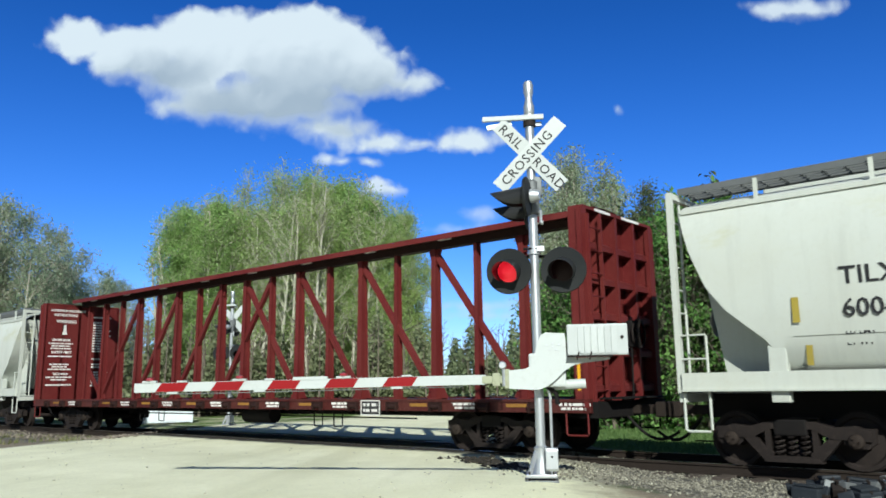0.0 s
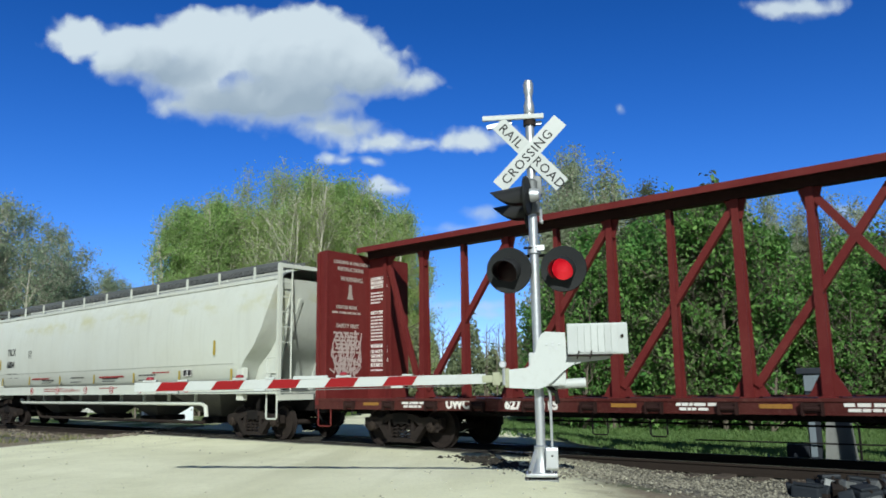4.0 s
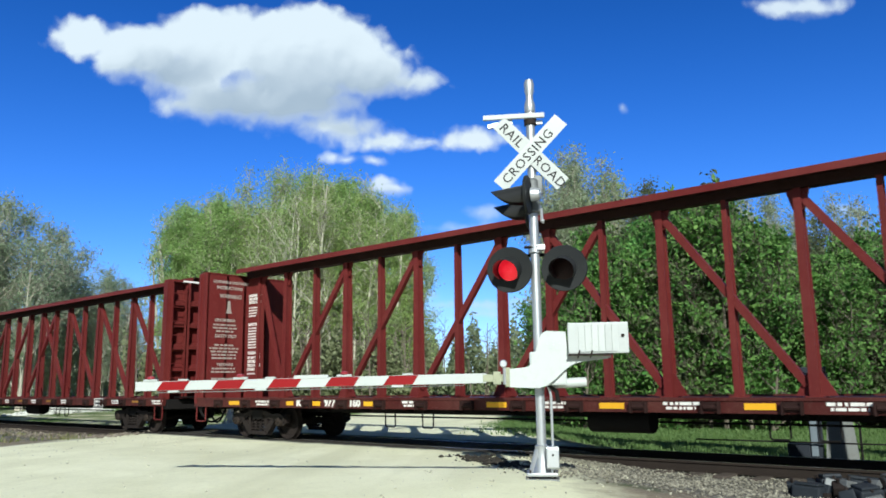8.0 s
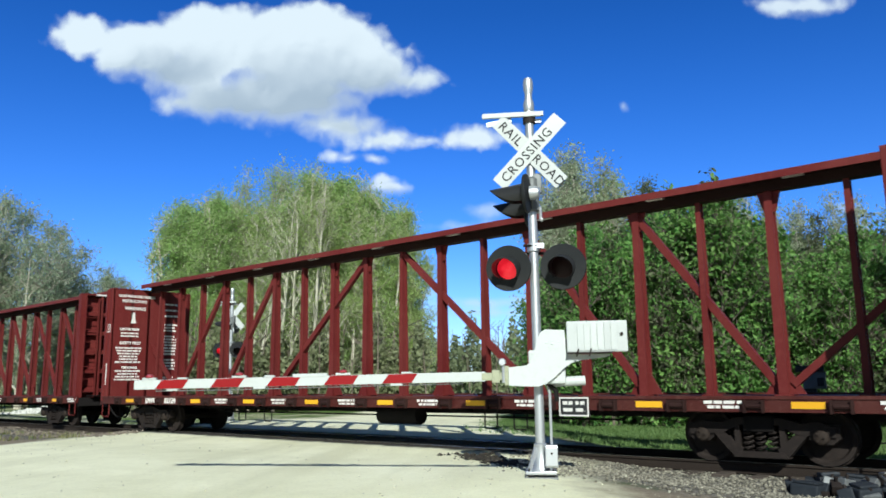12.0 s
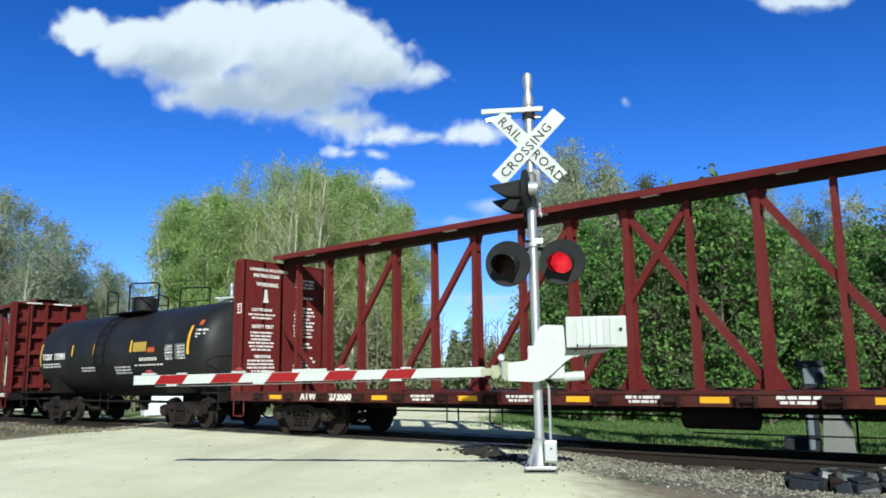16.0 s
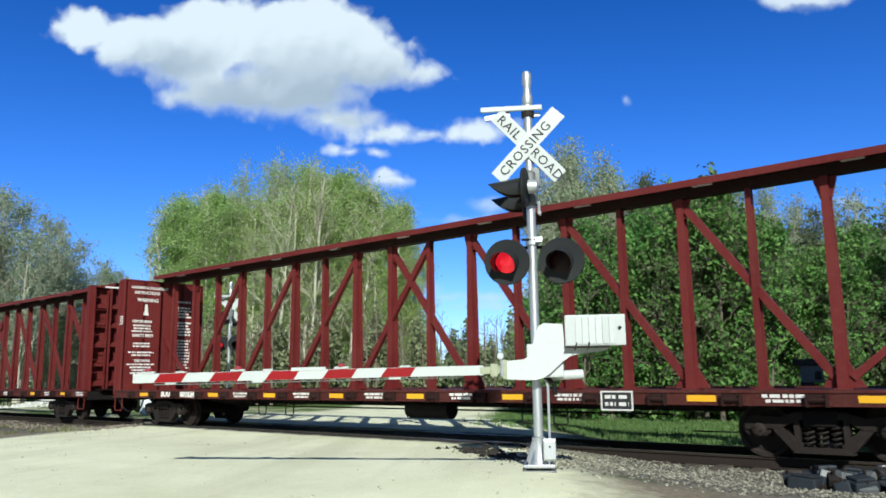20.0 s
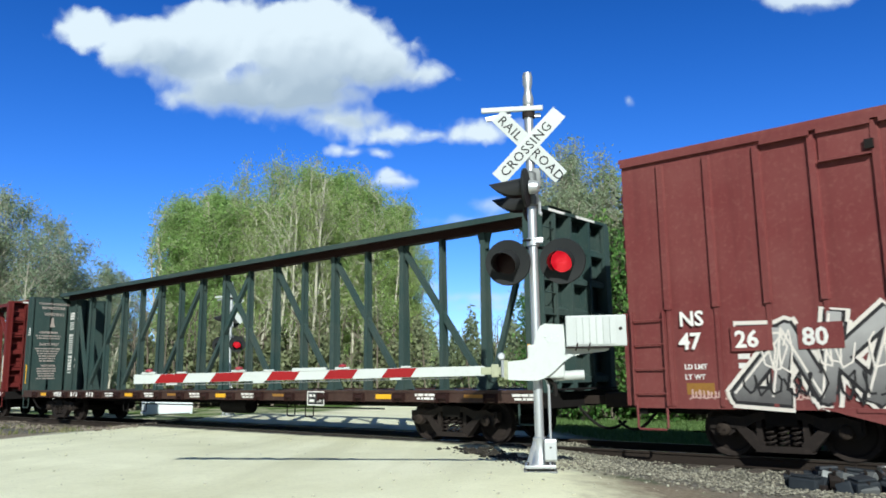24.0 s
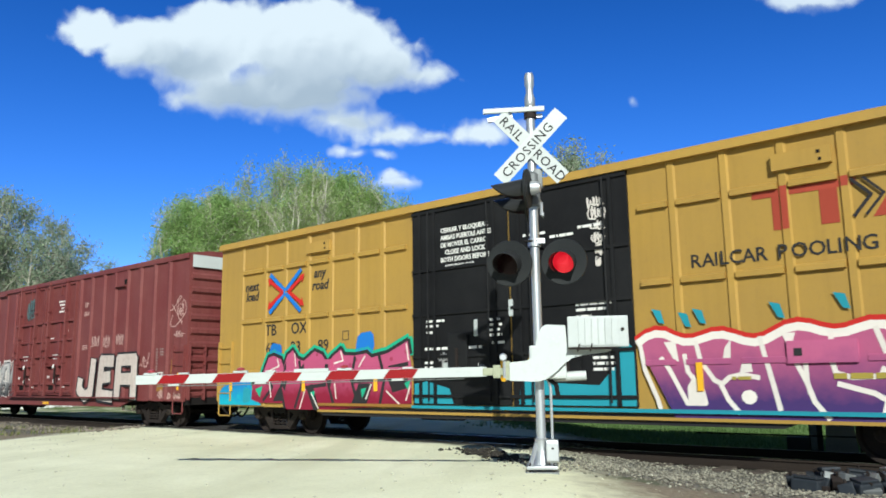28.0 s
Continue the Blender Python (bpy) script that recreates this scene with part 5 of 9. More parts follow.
def covered_hopper():
    L = 19.3
    car = new("covered_hopper")
    prof = hopper_outline()

    def cut(x):
        """Lowest height of the body at x: the ends slope inward."""
        e = min(x, L - x)
        pts = ((0.15, 4.08), (0.35, 3.4), (0.6, 2.8), (0.9, 2.4), (1.45, 1.92), (1.75, 1.45), (99, 1.45))
        for (a, za), (b, zb) in zip(pts, pts[1:]):
            if e <= b:
                return za + (zb - za) * max(e - a, 0) / (b - a)
        return 1.45

    def width(z):
        for (wa, za), (wb, zb) in zip(prof, prof[1:]):
            if z <= zb:
                return wa + (wb - wa) * max(0, z - za) / (zb - za)
        return 0.0

    xs = [0.15, 0.25, 0.35, 0.48, 0.6, 0.75, 0.9, 1.1, 1.3, 1.45, 1.6, 1.75, 2.2]
    xs = xs + [2.2 + i * (L - 4.4) / 12 for i in range(1, 12)] + [L - x for x in reversed(xs)]
    g, rows = Geo(), []
    for x in xs:
        zb = cut(x)
        half = [(w if z > zb else width(zb), max(z, zb)) for w, z in prof]
        rows.append([(x, -w, z) for w, z in half] + [(x, w, z) for w, z in reversed(half[:-1])])
    n = len(rows[0])
    g.add([p for r in rows for p in r], [(i * n + j, i * n + j + 1, (i + 1) * n + j + 1, (i + 1) * n + j) for i in range(len(rows) - 1) for j in range(n - 1)] + [(i * n + n - 1, i * n, (i + 1) * n, (i + 1) * n + n - 1) for i in range(len(rows) - 1)])
    body = part("body", g, BODYGREY, car, "pale grey curved steel body with yellowed stains", smooth=True)
    for y in (-1.50, 1.50):
        s = -1 if y < 0 else 1
        sill = part("side_sill", Geo().box(0.1, L - 0.1, y - 0.05, y + 0.05, 1.20, 1.46), GREY, car)
        part("sill_flange", Geo().box(0.1, L - 0.1, y - 0.09, y + 0.09, 1.17, 1.20), GREY, sill)
        part("eave_rail", Geo().bar((0.2, s * 1.37, 4.10), (L - 0.2, s * 1.37, 4.10), 0.07, 0.08), GREY, car)
        for i in range(11):
            x = 1.4 + i * 1.65
            part("stanchion", Geo().box(x - 0.03, x + 0.03, s * 1.26 - 0.02, s * 1.26 + 0.02, 4.10, 4.50), GREY, car)
        g = Geo()
        for yy in (0.66, 0.82, 0.98, 1.14):
            g.box(0.1, L - 0.1, s * yy - 0.012, s * yy + 0.012, 4.46, 4.52)
        for i in range(62):
            x = 0.2 + i * (L - 0.4) / 61
            g.box(x - 0.01, x + 0.01, min(s * 0.62, s * 1.22), max(s * 0.62, s * 1.22), 4.47, 4.51)
        g.box(0.1, L - 0.1, s * 1.22 - 0.015, s * 1.22 + 0.015, 4.44, 4.55).box(0.1, L - 0.1, s * 0.62 - 0.015, s * 0.62 + 0.015, 4.44, 4.55)
        part("running_board", g, GALV, car, "grey steel grating walkway")
    for i in range(6):
        x = 1.2 + i * (L - 2.4) / 6
        part("roof_hatch", Geo().soft(x + 0.03, x + (L - 2.4) / 6 - 0.03, -0.36, 0.36, 4.40, 4.53, 0.04), GREY, car, "long hatch cover on the roof")
    for s, e in ((-1, 0.0), (1, L)):
        d = -s
        for y in (-1.45, 1.45):
            part("corner_post", Geo().box(min(e, e + d * 0.09), max(e, e + d * 0.09), y - 0.05, y + 0.05, 1.15, 4.45), GREY, car)
            x0 = e + d * 0.5
            g = Geo().tube(((x0, y, 1.2), (x0, y, 2.05)), 0.022, 6)
            for i in range(8):
                g.tube(((e + d * 0.04, y - 0.02, 1.3 + i * 0.38), (e + d * 0.04 + (d * 0.46 if i < 3 else 0), y - 0.02 + (0 if i < 3 else 0.4 * (1 if y < 0 else -1)), 1.3 + i * 0.38)), 0.016, 6)
            g.tube(((e + d * 0.04, y + (0.38 if y < 0 else -0.38), 1.18), (e + d * 0.04, y + (0.38 if y < 0 else -0.38), 4.36)), 0.022, 6)
            part("end_ladder", g, GREY, car)
            part("stirrup", stirrup(min(e + d * 0.08, e + d * 0.5), max(e + d * 0.08, e + d * 0.5), y, 0.55, 1.2, 0.022), GREY, car)
            part("jack_post", Geo().soft(min(e + d * 1.45, e + d * 1.72), max(e + d * 1.45, e + d * 1.72), y - 0.06, y + 0.10, 1.0, 1.84, 0.02), GREY, car)
        part("end_header", Geo().box(min(e, e + d * 0.1), max(e, e + d * 0.1), -1.45, 1.45, 4.34, 4.44), GREY, car)
        part("end_sill", Geo().box(min(e, e + d * 0.12), max(e, e + d * 0.12), -1.45, 1.45, 1.0, 1.2), GREY, car)
        part("end_platform", Geo().box(min(e, e + d * 1.5), max(e, e + d * 1.5), -1.4, 1.4, 1.14, 1.18), GALV, car)
        for y in (-0.6, 0.6):
            part("slope_stiffener", Geo().bar((e + d * 0.25, y, 3.6), (e + d * 1.3, y, 1.25), 0.1, 0.06), GREY, car)
        for y in (-0.95, 0.95):
            tri = [(0.22, 3.85), (0.42, 3.2), (0.66, 2.68), (1.0, 2.28), (1.50, 1.86), (1.66, 1.5), (1.66, 1.185), (0.66, 1.185), (0.50, 2.2)]
            tri = [(e + d * px, pz) for px, pz in tri]
            part("shear_plate", Geo().plate(tri if d > 0 else tri[::-1], y - 0.02, y + 0.02), GREY, car, "end shear plate")
        part("brake_wheel", Geo().lathe(((0.24, -0.015), (0.27, 0.0), (0.24, 0.015), (0.22, 0.0)), 20, pose(e + s * 0.08, 0.55, 2.4, 0, 90)), GREY, car)
        part("brake_box", Geo().soft(min(e, e + d * 0.25), max(e, e + d * 0.25), 0.35, 0.75, 2.15, 2.65, 0.03), GREY, car)
        add_coupler(car, e + s * 0.0, s)
        add_truck(car, e + d * 1.55)
        part("center_sill", Geo().box(min(e, e + d * 3.0), max(e, e + d * 3.0), -0.35, 0.35, 0.72, 1.14), DARK, car)
    for i in range(4):
        x = 4.4 + i * 3.5
        g = Geo()
        g.add([(x - 1.65, -1.35, 1.46), (x + 1.65, -1.35, 1.46), (x + 1.65, 1.35, 1.46), (x - 1.65, 1.35, 1.46), (x - 0.32, -0.35, 0.5), (x + 0.32, -0.35, 0.5), (x + 0.32, 0.35, 0.5), (x - 0.32, 0.35, 0.5)], ((0, 1, 5, 4), (1, 2, 6, 5), (2, 3, 7, 6), (3, 0, 4, 7), (4, 5, 6, 7), (3, 2, 1, 0)))
        h = part("hopper_bay", g, BAYSHADE, car, "sloped discharge bay darkened in colour for underside shade")
        part("outlet", Geo().soft(x - 0.42, x + 0.42, -0.5, 0.5, 0.33, 0.5, 0.03).tube(((x, -0.75, 0.40), (x, 0.75, 0.40)), 0.09, 10), DARK, h)
    part("air_pipe", Geo().tube(((3.3, -1.25, 1.0), (3.5, -1.25, 0.90), (15.6, -1.25, 0.90), (15.8, -1.25, 0.82), (15.85, -1.25, 0.55)), 0.06, 10), GREY, car, smooth=True)
    part("air_pipe", Geo().tube(((3.3, -0.9, 1.2), (4.2, -0.9, 0.40), (4.5, -0.9, 0.36), (15.2, -0.9, 0.36)), 0.05, 10), RUST, car, smooth=True)
    for i in range(9):
        part("pipe_hanger", Geo().box(3.9 + i * 1.42, 3.95 + i * 1.42, -1.29, -1.21, 0.88, 1.2), GREY, car)
    for x in (2.0, 4.5, 7.05, 9.58, 12.17, 14.76, 17.3):
        part("edge_tape", Geo().box(x, x + 0.09, -1.520, -1.512, 1.53, 1.82), REFLECTDULL, car, "dull yellow reflective strip", at=pose(0, 0.0, 0))
    part("edge_tape", Geo().box(1.88, 1.98, -1.612, -1.604, 2.15, 2.52), REFLECTDULL, car, "dull yellow reflective strip")
    part("edge_tape", Geo().box(16.6, 16.7, -1.612, -1.604, 2.2, 2.6), REFLECTDULL, car, "dull yellow reflective strip")
    tagged(car, "pale grey covered hopper car rolling on the track", "railcar", "cars of the train")
    return car


SEAM = painted("grimy seam paint", (0.24, 0.25, 0.22), (0.15, 0.15, 0.13), 0.4, 0.7)
REFLECTDULL = painted("dull yellow tape", (0.36, 0.28, 0.05), (0.25, 0.2, 0.08), 0.3, 0.5, streak=False)
hopper = in_train(covered_hopper(), -5.3)
in_train(copy_thing(hopper, pose(-50.75, 0, 0)), -50.75)
words("lettering", "TILX", 0.36, BLACKMARK, hopper, side(2.55, 2.66, -1.606), 1.05, 0.003, "black reporting mark")
words("lettering", "6004", 0.36, BLACKMARK, hopper, side(2.55, 2.20, -1.600), 1.0, 0.003, "black car number")
for z, a, b in ((1.95, "LD LMT", (3.10, 1.95, 0.4, 0.07)), (1.80, "LT WT", (3.10, 1.80, 0.4, 0.07))):
    words("lettering", a, 0.105, BLACKMARK, hopper, side(2.55, z, -1.555 if z > 1.9 else -1.515), 1.1, 0.002, "black stencilled data")
    many(part("capacity_data", dashes(Geo(), [b], pose(0, -1.552 if z > 1.9 else -1.512, 0), 3), BLACKMARK, hopper))
many(part("capacity_data", dashes(Geo(), [(5.6 + i * 2.3, 1.66 + (i % 2) * 0.06, 1.0, 0.035) for i in range(4)] + [(5.6 + i * 2.3, 1.58, 0.8, 0.03) for i in range(4)], pose(0, -1.50, 0), 5), BLACKMARK, hopper))
many(part("warning_line", dashes(Geo(), [(13.3, 1.78, 0.95, 0.06), (10.0, 1.70, 1.6, 0.05), (4.75, 1.72, 1.5, 0.05)], pose(0, -1.512, 0), 6), REDTAPE, hopper, "red stencilled warning"))
for x in (4.95, 7.04, 9.17, 10.95, 12.73, 15.27):
    d = part("sill_roundel", Geo().lathe(((0.115, 0.0), (0.115, 0.006), (0.0, 0.006)), 20, pose(x, -1.552, 1.32, 90)), WHITEMARK, hopper, "white round no-step sign with red ring")
    ring = Geo().tube([(x + 0.108 * math.cos(a), -1.560, 1.32 + 0.108 * math.sin(a)) for a in np.linspace(0, 6.2832, 25)], 0.012, 5)
    part("sign_ring", ring.bar((x - 0.075, -1.561, 1.395), (x + 0.075, -1.561, 1.245), 0.008, 0.022, up=(0, 1, 0)), REDTAPE, d)
    part("sign_figure", Geo().bar((x - 0.05, -1.559, 1.27), (x + 0.045, -1.559, 1.37), 0.006, 0.03, up=(0, 1, 0)), BLACKMARK, d)
for z in (1.955, 1.515):
    part("body_seam", Geo().box(1.85, 17.45, -1.557 if z > 1.9 else -1.445, -1.50 if z > 1.9 else -1.39, z - 0.004, z + 0.004), SEAM, hopper, "grimy weld seam along the body")
p = part("data_placard", Geo().box(15.0, 15.45, -1.520, -1.506, 1.66, 1.86), BLACKMARK, hopper, "black data placard with pale frames")
for x in (15.01, 15.235):
    f = Geo().box(x, x + 0.205, -1.526, -1.521, 1.665, 1.68).box(x, x + 0.205, -1.526, -1.521, 1.84, 1.855).box(x, x + 0.014, -1.526, -1.521, 1.68, 1.84).box(x + 0.191, x + 0.205, -1.526, -1.521, 1.68, 1.84)
    part("placard_frame", f, WHITEMARK, p)
g = Geo().box(4.50, 4.52, -1.603, -1.597, 2.52, 2.78).box(4.74, 4.76, -1.603, -1.597, 2.52, 2.78).box(4.52, 4.74, -1.603, -1.597, 2.52, 2.54).box(4.52, 4.74, -1.603, -1.597, 2.76, 2.78)
many(part("inspection_square", dashes(g, [(4.56, 2.69, 0.15, 0.035), (4.60, 2.58, 0.08, 0.07)], pose(0, -1.601, 0), 8), BLACKMARK, hopper, "small black-framed stencil"))
many(part("graffiti_tag", scrawl([(7.6, 1.24, 0.8, 0.16), (8.4, 1.26, 0.35, 0.12)], 61, 0.011, -1.5525), REDTAPE, hopper, "thin red sprayed scrawl on the sill"))
many(part("warning_line", dashes(Geo(), [(5.95, 1.36, 1.6, 0.03), (5.95, 1.29, 1.6, 0.03), (10.1, 1.36, 1.2, 0.03), (15.0, 1.38, 0.9, 0.03)], pose(0, -1.5515, 0), 62), REDTAPE, hopper, "red stencilled warning"))


# ---- tank car ----
def tank_car():
    car = new("tank_car")
    a, b, r, zc = 0.15, 11.75, 1.40, 2.27
    prof = [(0.0, 0.0)]
    for i in range(1, 9):
        t = i / 8 * math.pi / 2
        prof.append((r * math.sin(t) ** 0.8, 0.62 * (1 - math.cos(t))))
    prof = [(max(q, 0.001), z) for q, z in prof] + [(r, (b - a) * k / 6) for k in range(1, 6)] + [(max(q, 0.001), (b - a) - z) for q, z in reversed(prof)]
    part("tank", Geo().lathe(prof, 48, Matrix.Translation((a, 0, zc)) @ Matrix.Rotation(math.pi / 2, 4, "Y")), BLACK, car, "black insulated cylindrical tank", smooth=True)
    for s, e in ((-1, -0.75), (1, 12.35)):
        d = -s
        part("stub_sill", Geo().box(min(e, e + d * 3.6), max(e, e + d * 3.6), -0.32, 0.32, 0.70, 1.05), DARK, car)
        part("end_deck", Geo().box(min(e, e + d * 0.9), max(e, e + d * 0.9), -1.4, 1.4, 0.98, 1.03).box(min(e, e + d * 0.08), max(e, e + d * 0.08), -1.4, 1.4, 0.80, 1.0), DARK, car)
        x = e + d * 2.6
        part("saddle", Geo().plate([(-1.25, 1.75), (-1.3, 1.0), (1.3, 1.0), (1.25, 1.75), (0.8, 1.25), (-0.8, 1.25)], -0.25, 0.25, Matrix.Translation((x, 0, 0)) @ Matrix.Rotation(math.pi / 2, 4, "Z")), DARK, car)
        g = Geo().tube(((e + d * 0.1, -1.36, 1.0), (e + d * 0.1, -1.36, 2.0), (e + d * 0.1, 1.36, 2.0), (e + d * 0.1, 1.36, 1.0)), 0.022, 7)
        g.tube(((e + d * 0.1, -0.5, 1.0), (e + d * 0.1, -0.5, 2.0)), 0.018, 6).tube(((e + d * 0.8, -1.36, 1.0), (e + d * 0.8, -1.36, 1.9), (e + d * 0.1, -1.36, 2.0)), 0.018, 6)
        part("end_railing", g, DARK, car)
        part("stirrup", stirrup(min(e + d * 0.1, e + d * 0.6), max(e + d * 0.1, e + d * 0.6), -1.38, 0.5, 1.0, 0.02), DARK, car)
        part("brake_cylinder", Geo().tube(((e + d * 1.0, -0.6, 1.25), (e + d * 1.5, -0.6, 1.25)), 0.16, 10), DARK, car)
        add_coupler(car, e, s)
        add_truck(car, e + d * 2.45)
    # valve house, platform and rails
    part("valve_house", Geo().lathe(((0.42, 3.55), (0.42, 4.12), (0.36, 4.18), (0.0, 4.2)), 20, pose(5.75, -0.1, 0)), BLACK, car, smooth=True)
    g = Geo().box(4.75, 7.2, -0.95, 0.95, 3.60, 3.63)
    part("platform", g, DARK, car, "black grating platform")
    for y in (-0.92, 0.92):
        for x0, x1, top in ((4.78, 5.5, 4.42), (6.25, 8.1, 4.55)):
            part("railing", Geo().tube(((x0, y, 3.62), (x0, y, top - 0.06), (x0 + 0.08, y, top), (x1 - 0.08, y, top - 0.12), (x1, y, top - 0.2), (x1, y, 3.62)), 0.026, 7).tube(((x0, y, 4.05), (x1, y, 4.0)), 0.02, 6), DARK, car)
    for x in (5.15, 5.75):
        part("ladder_stile", Geo().tube([(x, -1.46 * math.cos(t) - 0.02, zc + 1.46 * math.sin(t)) for t in np.linspace(-0.55, 1.0, 9)], 0.022, 6), DARK, car)
    for t in np.linspace(-0.5, 0.95, 7):
        part("ladder_rung", Geo().tube(((5.15, -1.46 * math.cos(t) - 0.02, zc + 1.46 * math.sin(t)), (5.75, -1.46 * math.cos(t) - 0.02, zc + 1.46 * math.sin(t))), 0.016, 6), DARK, car)
    part("bottom_valve", Geo().lathe(((0.2, 0.95), (0.2, 0.65), (0.12, 0.6), (0.12, 0.4)), 14, pose(5.9, 0, 0)), DARK, car)
    part("steam_pipe", Geo().tube(((2.6, -0.75, 0.72), (9.4, -0.75, 0.72)), 0.04, 8), DARK, car)
    part("side_step", stirrup(5.2, 5.75, -1.2, 0.38, 1.0, 0.018), DARK, car)

    def on_tank(name, rows, mat, label="", step_z=0.05):
        """Paint patches that follow the curve: rows of (x0, x1, z0, z1)."""
        g = Geo()
        for x0, x1, z0, z1 in rows:
            k = max(1, int((z1 - z0) / step_z))
            zs = [z0 + (z1 - z0) * i / k for i in range(k + 1)]
            ys = [-math.sqrt(max((r + 0.006) ** 2 - (z - zc) ** 2, 0)) for z in zs]
            pts = [(x, y, z) for z, y in zip(zs, ys) for x in (x0, x1)]
            g.add(pts, [(2 * i, 2 * i + 1, 2 * i + 3, 2 * i + 2) for i in range(k)])
        return part(name, g, mat, car, label)

    on_tank("edge_tape", [(0.80, 0.90, 1.95, 2.75)], REFLECT, "yellow reflective strip")
    for x in (3.32, 4.92, 7.36):
        on_tank("edge_tape", [(x, x + 0.10, 2.25, 2.62)], REFLECT, "yellow reflective strip")
    on_tank("edge_tape", [(10.62, 10.74, 2.10, 2.92)], REFLECT, "yellow reflective strip")
    on_tank("hazard_panel", [(7.55, 8.35, 2.26, 2.55)], HAZARD, "dull yellow hazard panel")
    on_tank("hazard_panel", [(8.42, 8.85, 2.22, 2.36)], ORANGE, "orange identification panel")
    for x0, x1 in ((9.42, 9.85), (9.98, 10.52)):
        on_tank("data_panel", [(x0, x1, 1.98, 2.42)], GALV, "grey data panel")
    on_tank("patch_panel", [(9.45, 9.85, 2.50, 2.78)], SLATE, "dark grey repainted patch")
    rnd = random.Random(5)
    rows = []
    for x, z, w, k in ((1.05, 1.98, 1.4, 2), (4.0, 1.80, 1.0, 2), (6.3, 1.78, 1.0, 3), (7.6, 1.82, 1.7, 1), (9.45, 2.05, 0.4, 5), (10.12, 2.05, 0.4, 5)):
        for i in range(k):
            at = x
            while at < x + w:
                run = rnd.uniform(0.05, 0.2)
                rows.append((at, min(at + run, x + w), z - i * 0.09 + (0.28 if k == 5 else 0), z - i * 0.09 + 0.045 + (0.28 if k == 5 else 0)))
                at += run + 0.05
    many(on_tank("small_lettering", rows, WHITEMARK, "small white stencilled data"))

    def tank_words(body, size, x, z, bold=0.0):
        lean = math.degrees(math.asin((z + size * 0.35 - zc) / r))
        y = -math.sqrt(r * r - (z + size * 0.35 - zc) ** 2) - 0.012
        words("lettering", body, size, WHITEMARK, car, Matrix.Translation((x, y, z)) @ pose(0, 0, 0, 90 - lean), 1.0, bold, "white stencilled lettering")

    tank_words("TCBX  135981", 0.30, 1.05, 2.16, 0.010)
    tank_words("MOLTEN SULFUR", 0.135, 7.95, 1.97, 0.004)
    on_tank("placard", [(10.98, 11.18, 2.92, 3.06)], ORANGE, "faded orange placard")
    words("lettering", "TCBX 135981", 0.085, WHITEMARK, car, Matrix.Translation((11.02, -1.365, 2.74)) @ pose(0, 0, 0, 0, 0, 17) @ pose(0, 0, 0, 70), 0.9, 0.003, "white stencilled lettering")
    for z, w in ((2.64, 0.36), (2.56, 0.24)):
        many(part("small_lettering", dashes(Geo(), [(0, 0, w, 0.04)], pose(0, 0, 0), 3), WHITEMARK, car, at=Matrix.Translation((11.02, -1.385, z)) @ pose(0, 0, 0, -14, 0, 17)))
    tagged(car, "black tank car with yellow strips and white lettering", "railcar", "cars of the train")
    return car


HAZARD = painted("faded yellow panel", (0.42, 0.30, 0.05), (0.25, 0.22, 0.12), 0.4, 0.6, streak=False)
ORANGE = painted("orange panel", (0.5, 0.10, 0.03), (0.3, 0.1, 0.05), 0.3, 0.6, streak=False)
in_train(tank_car(), 90.05)


# ---- box cars ----


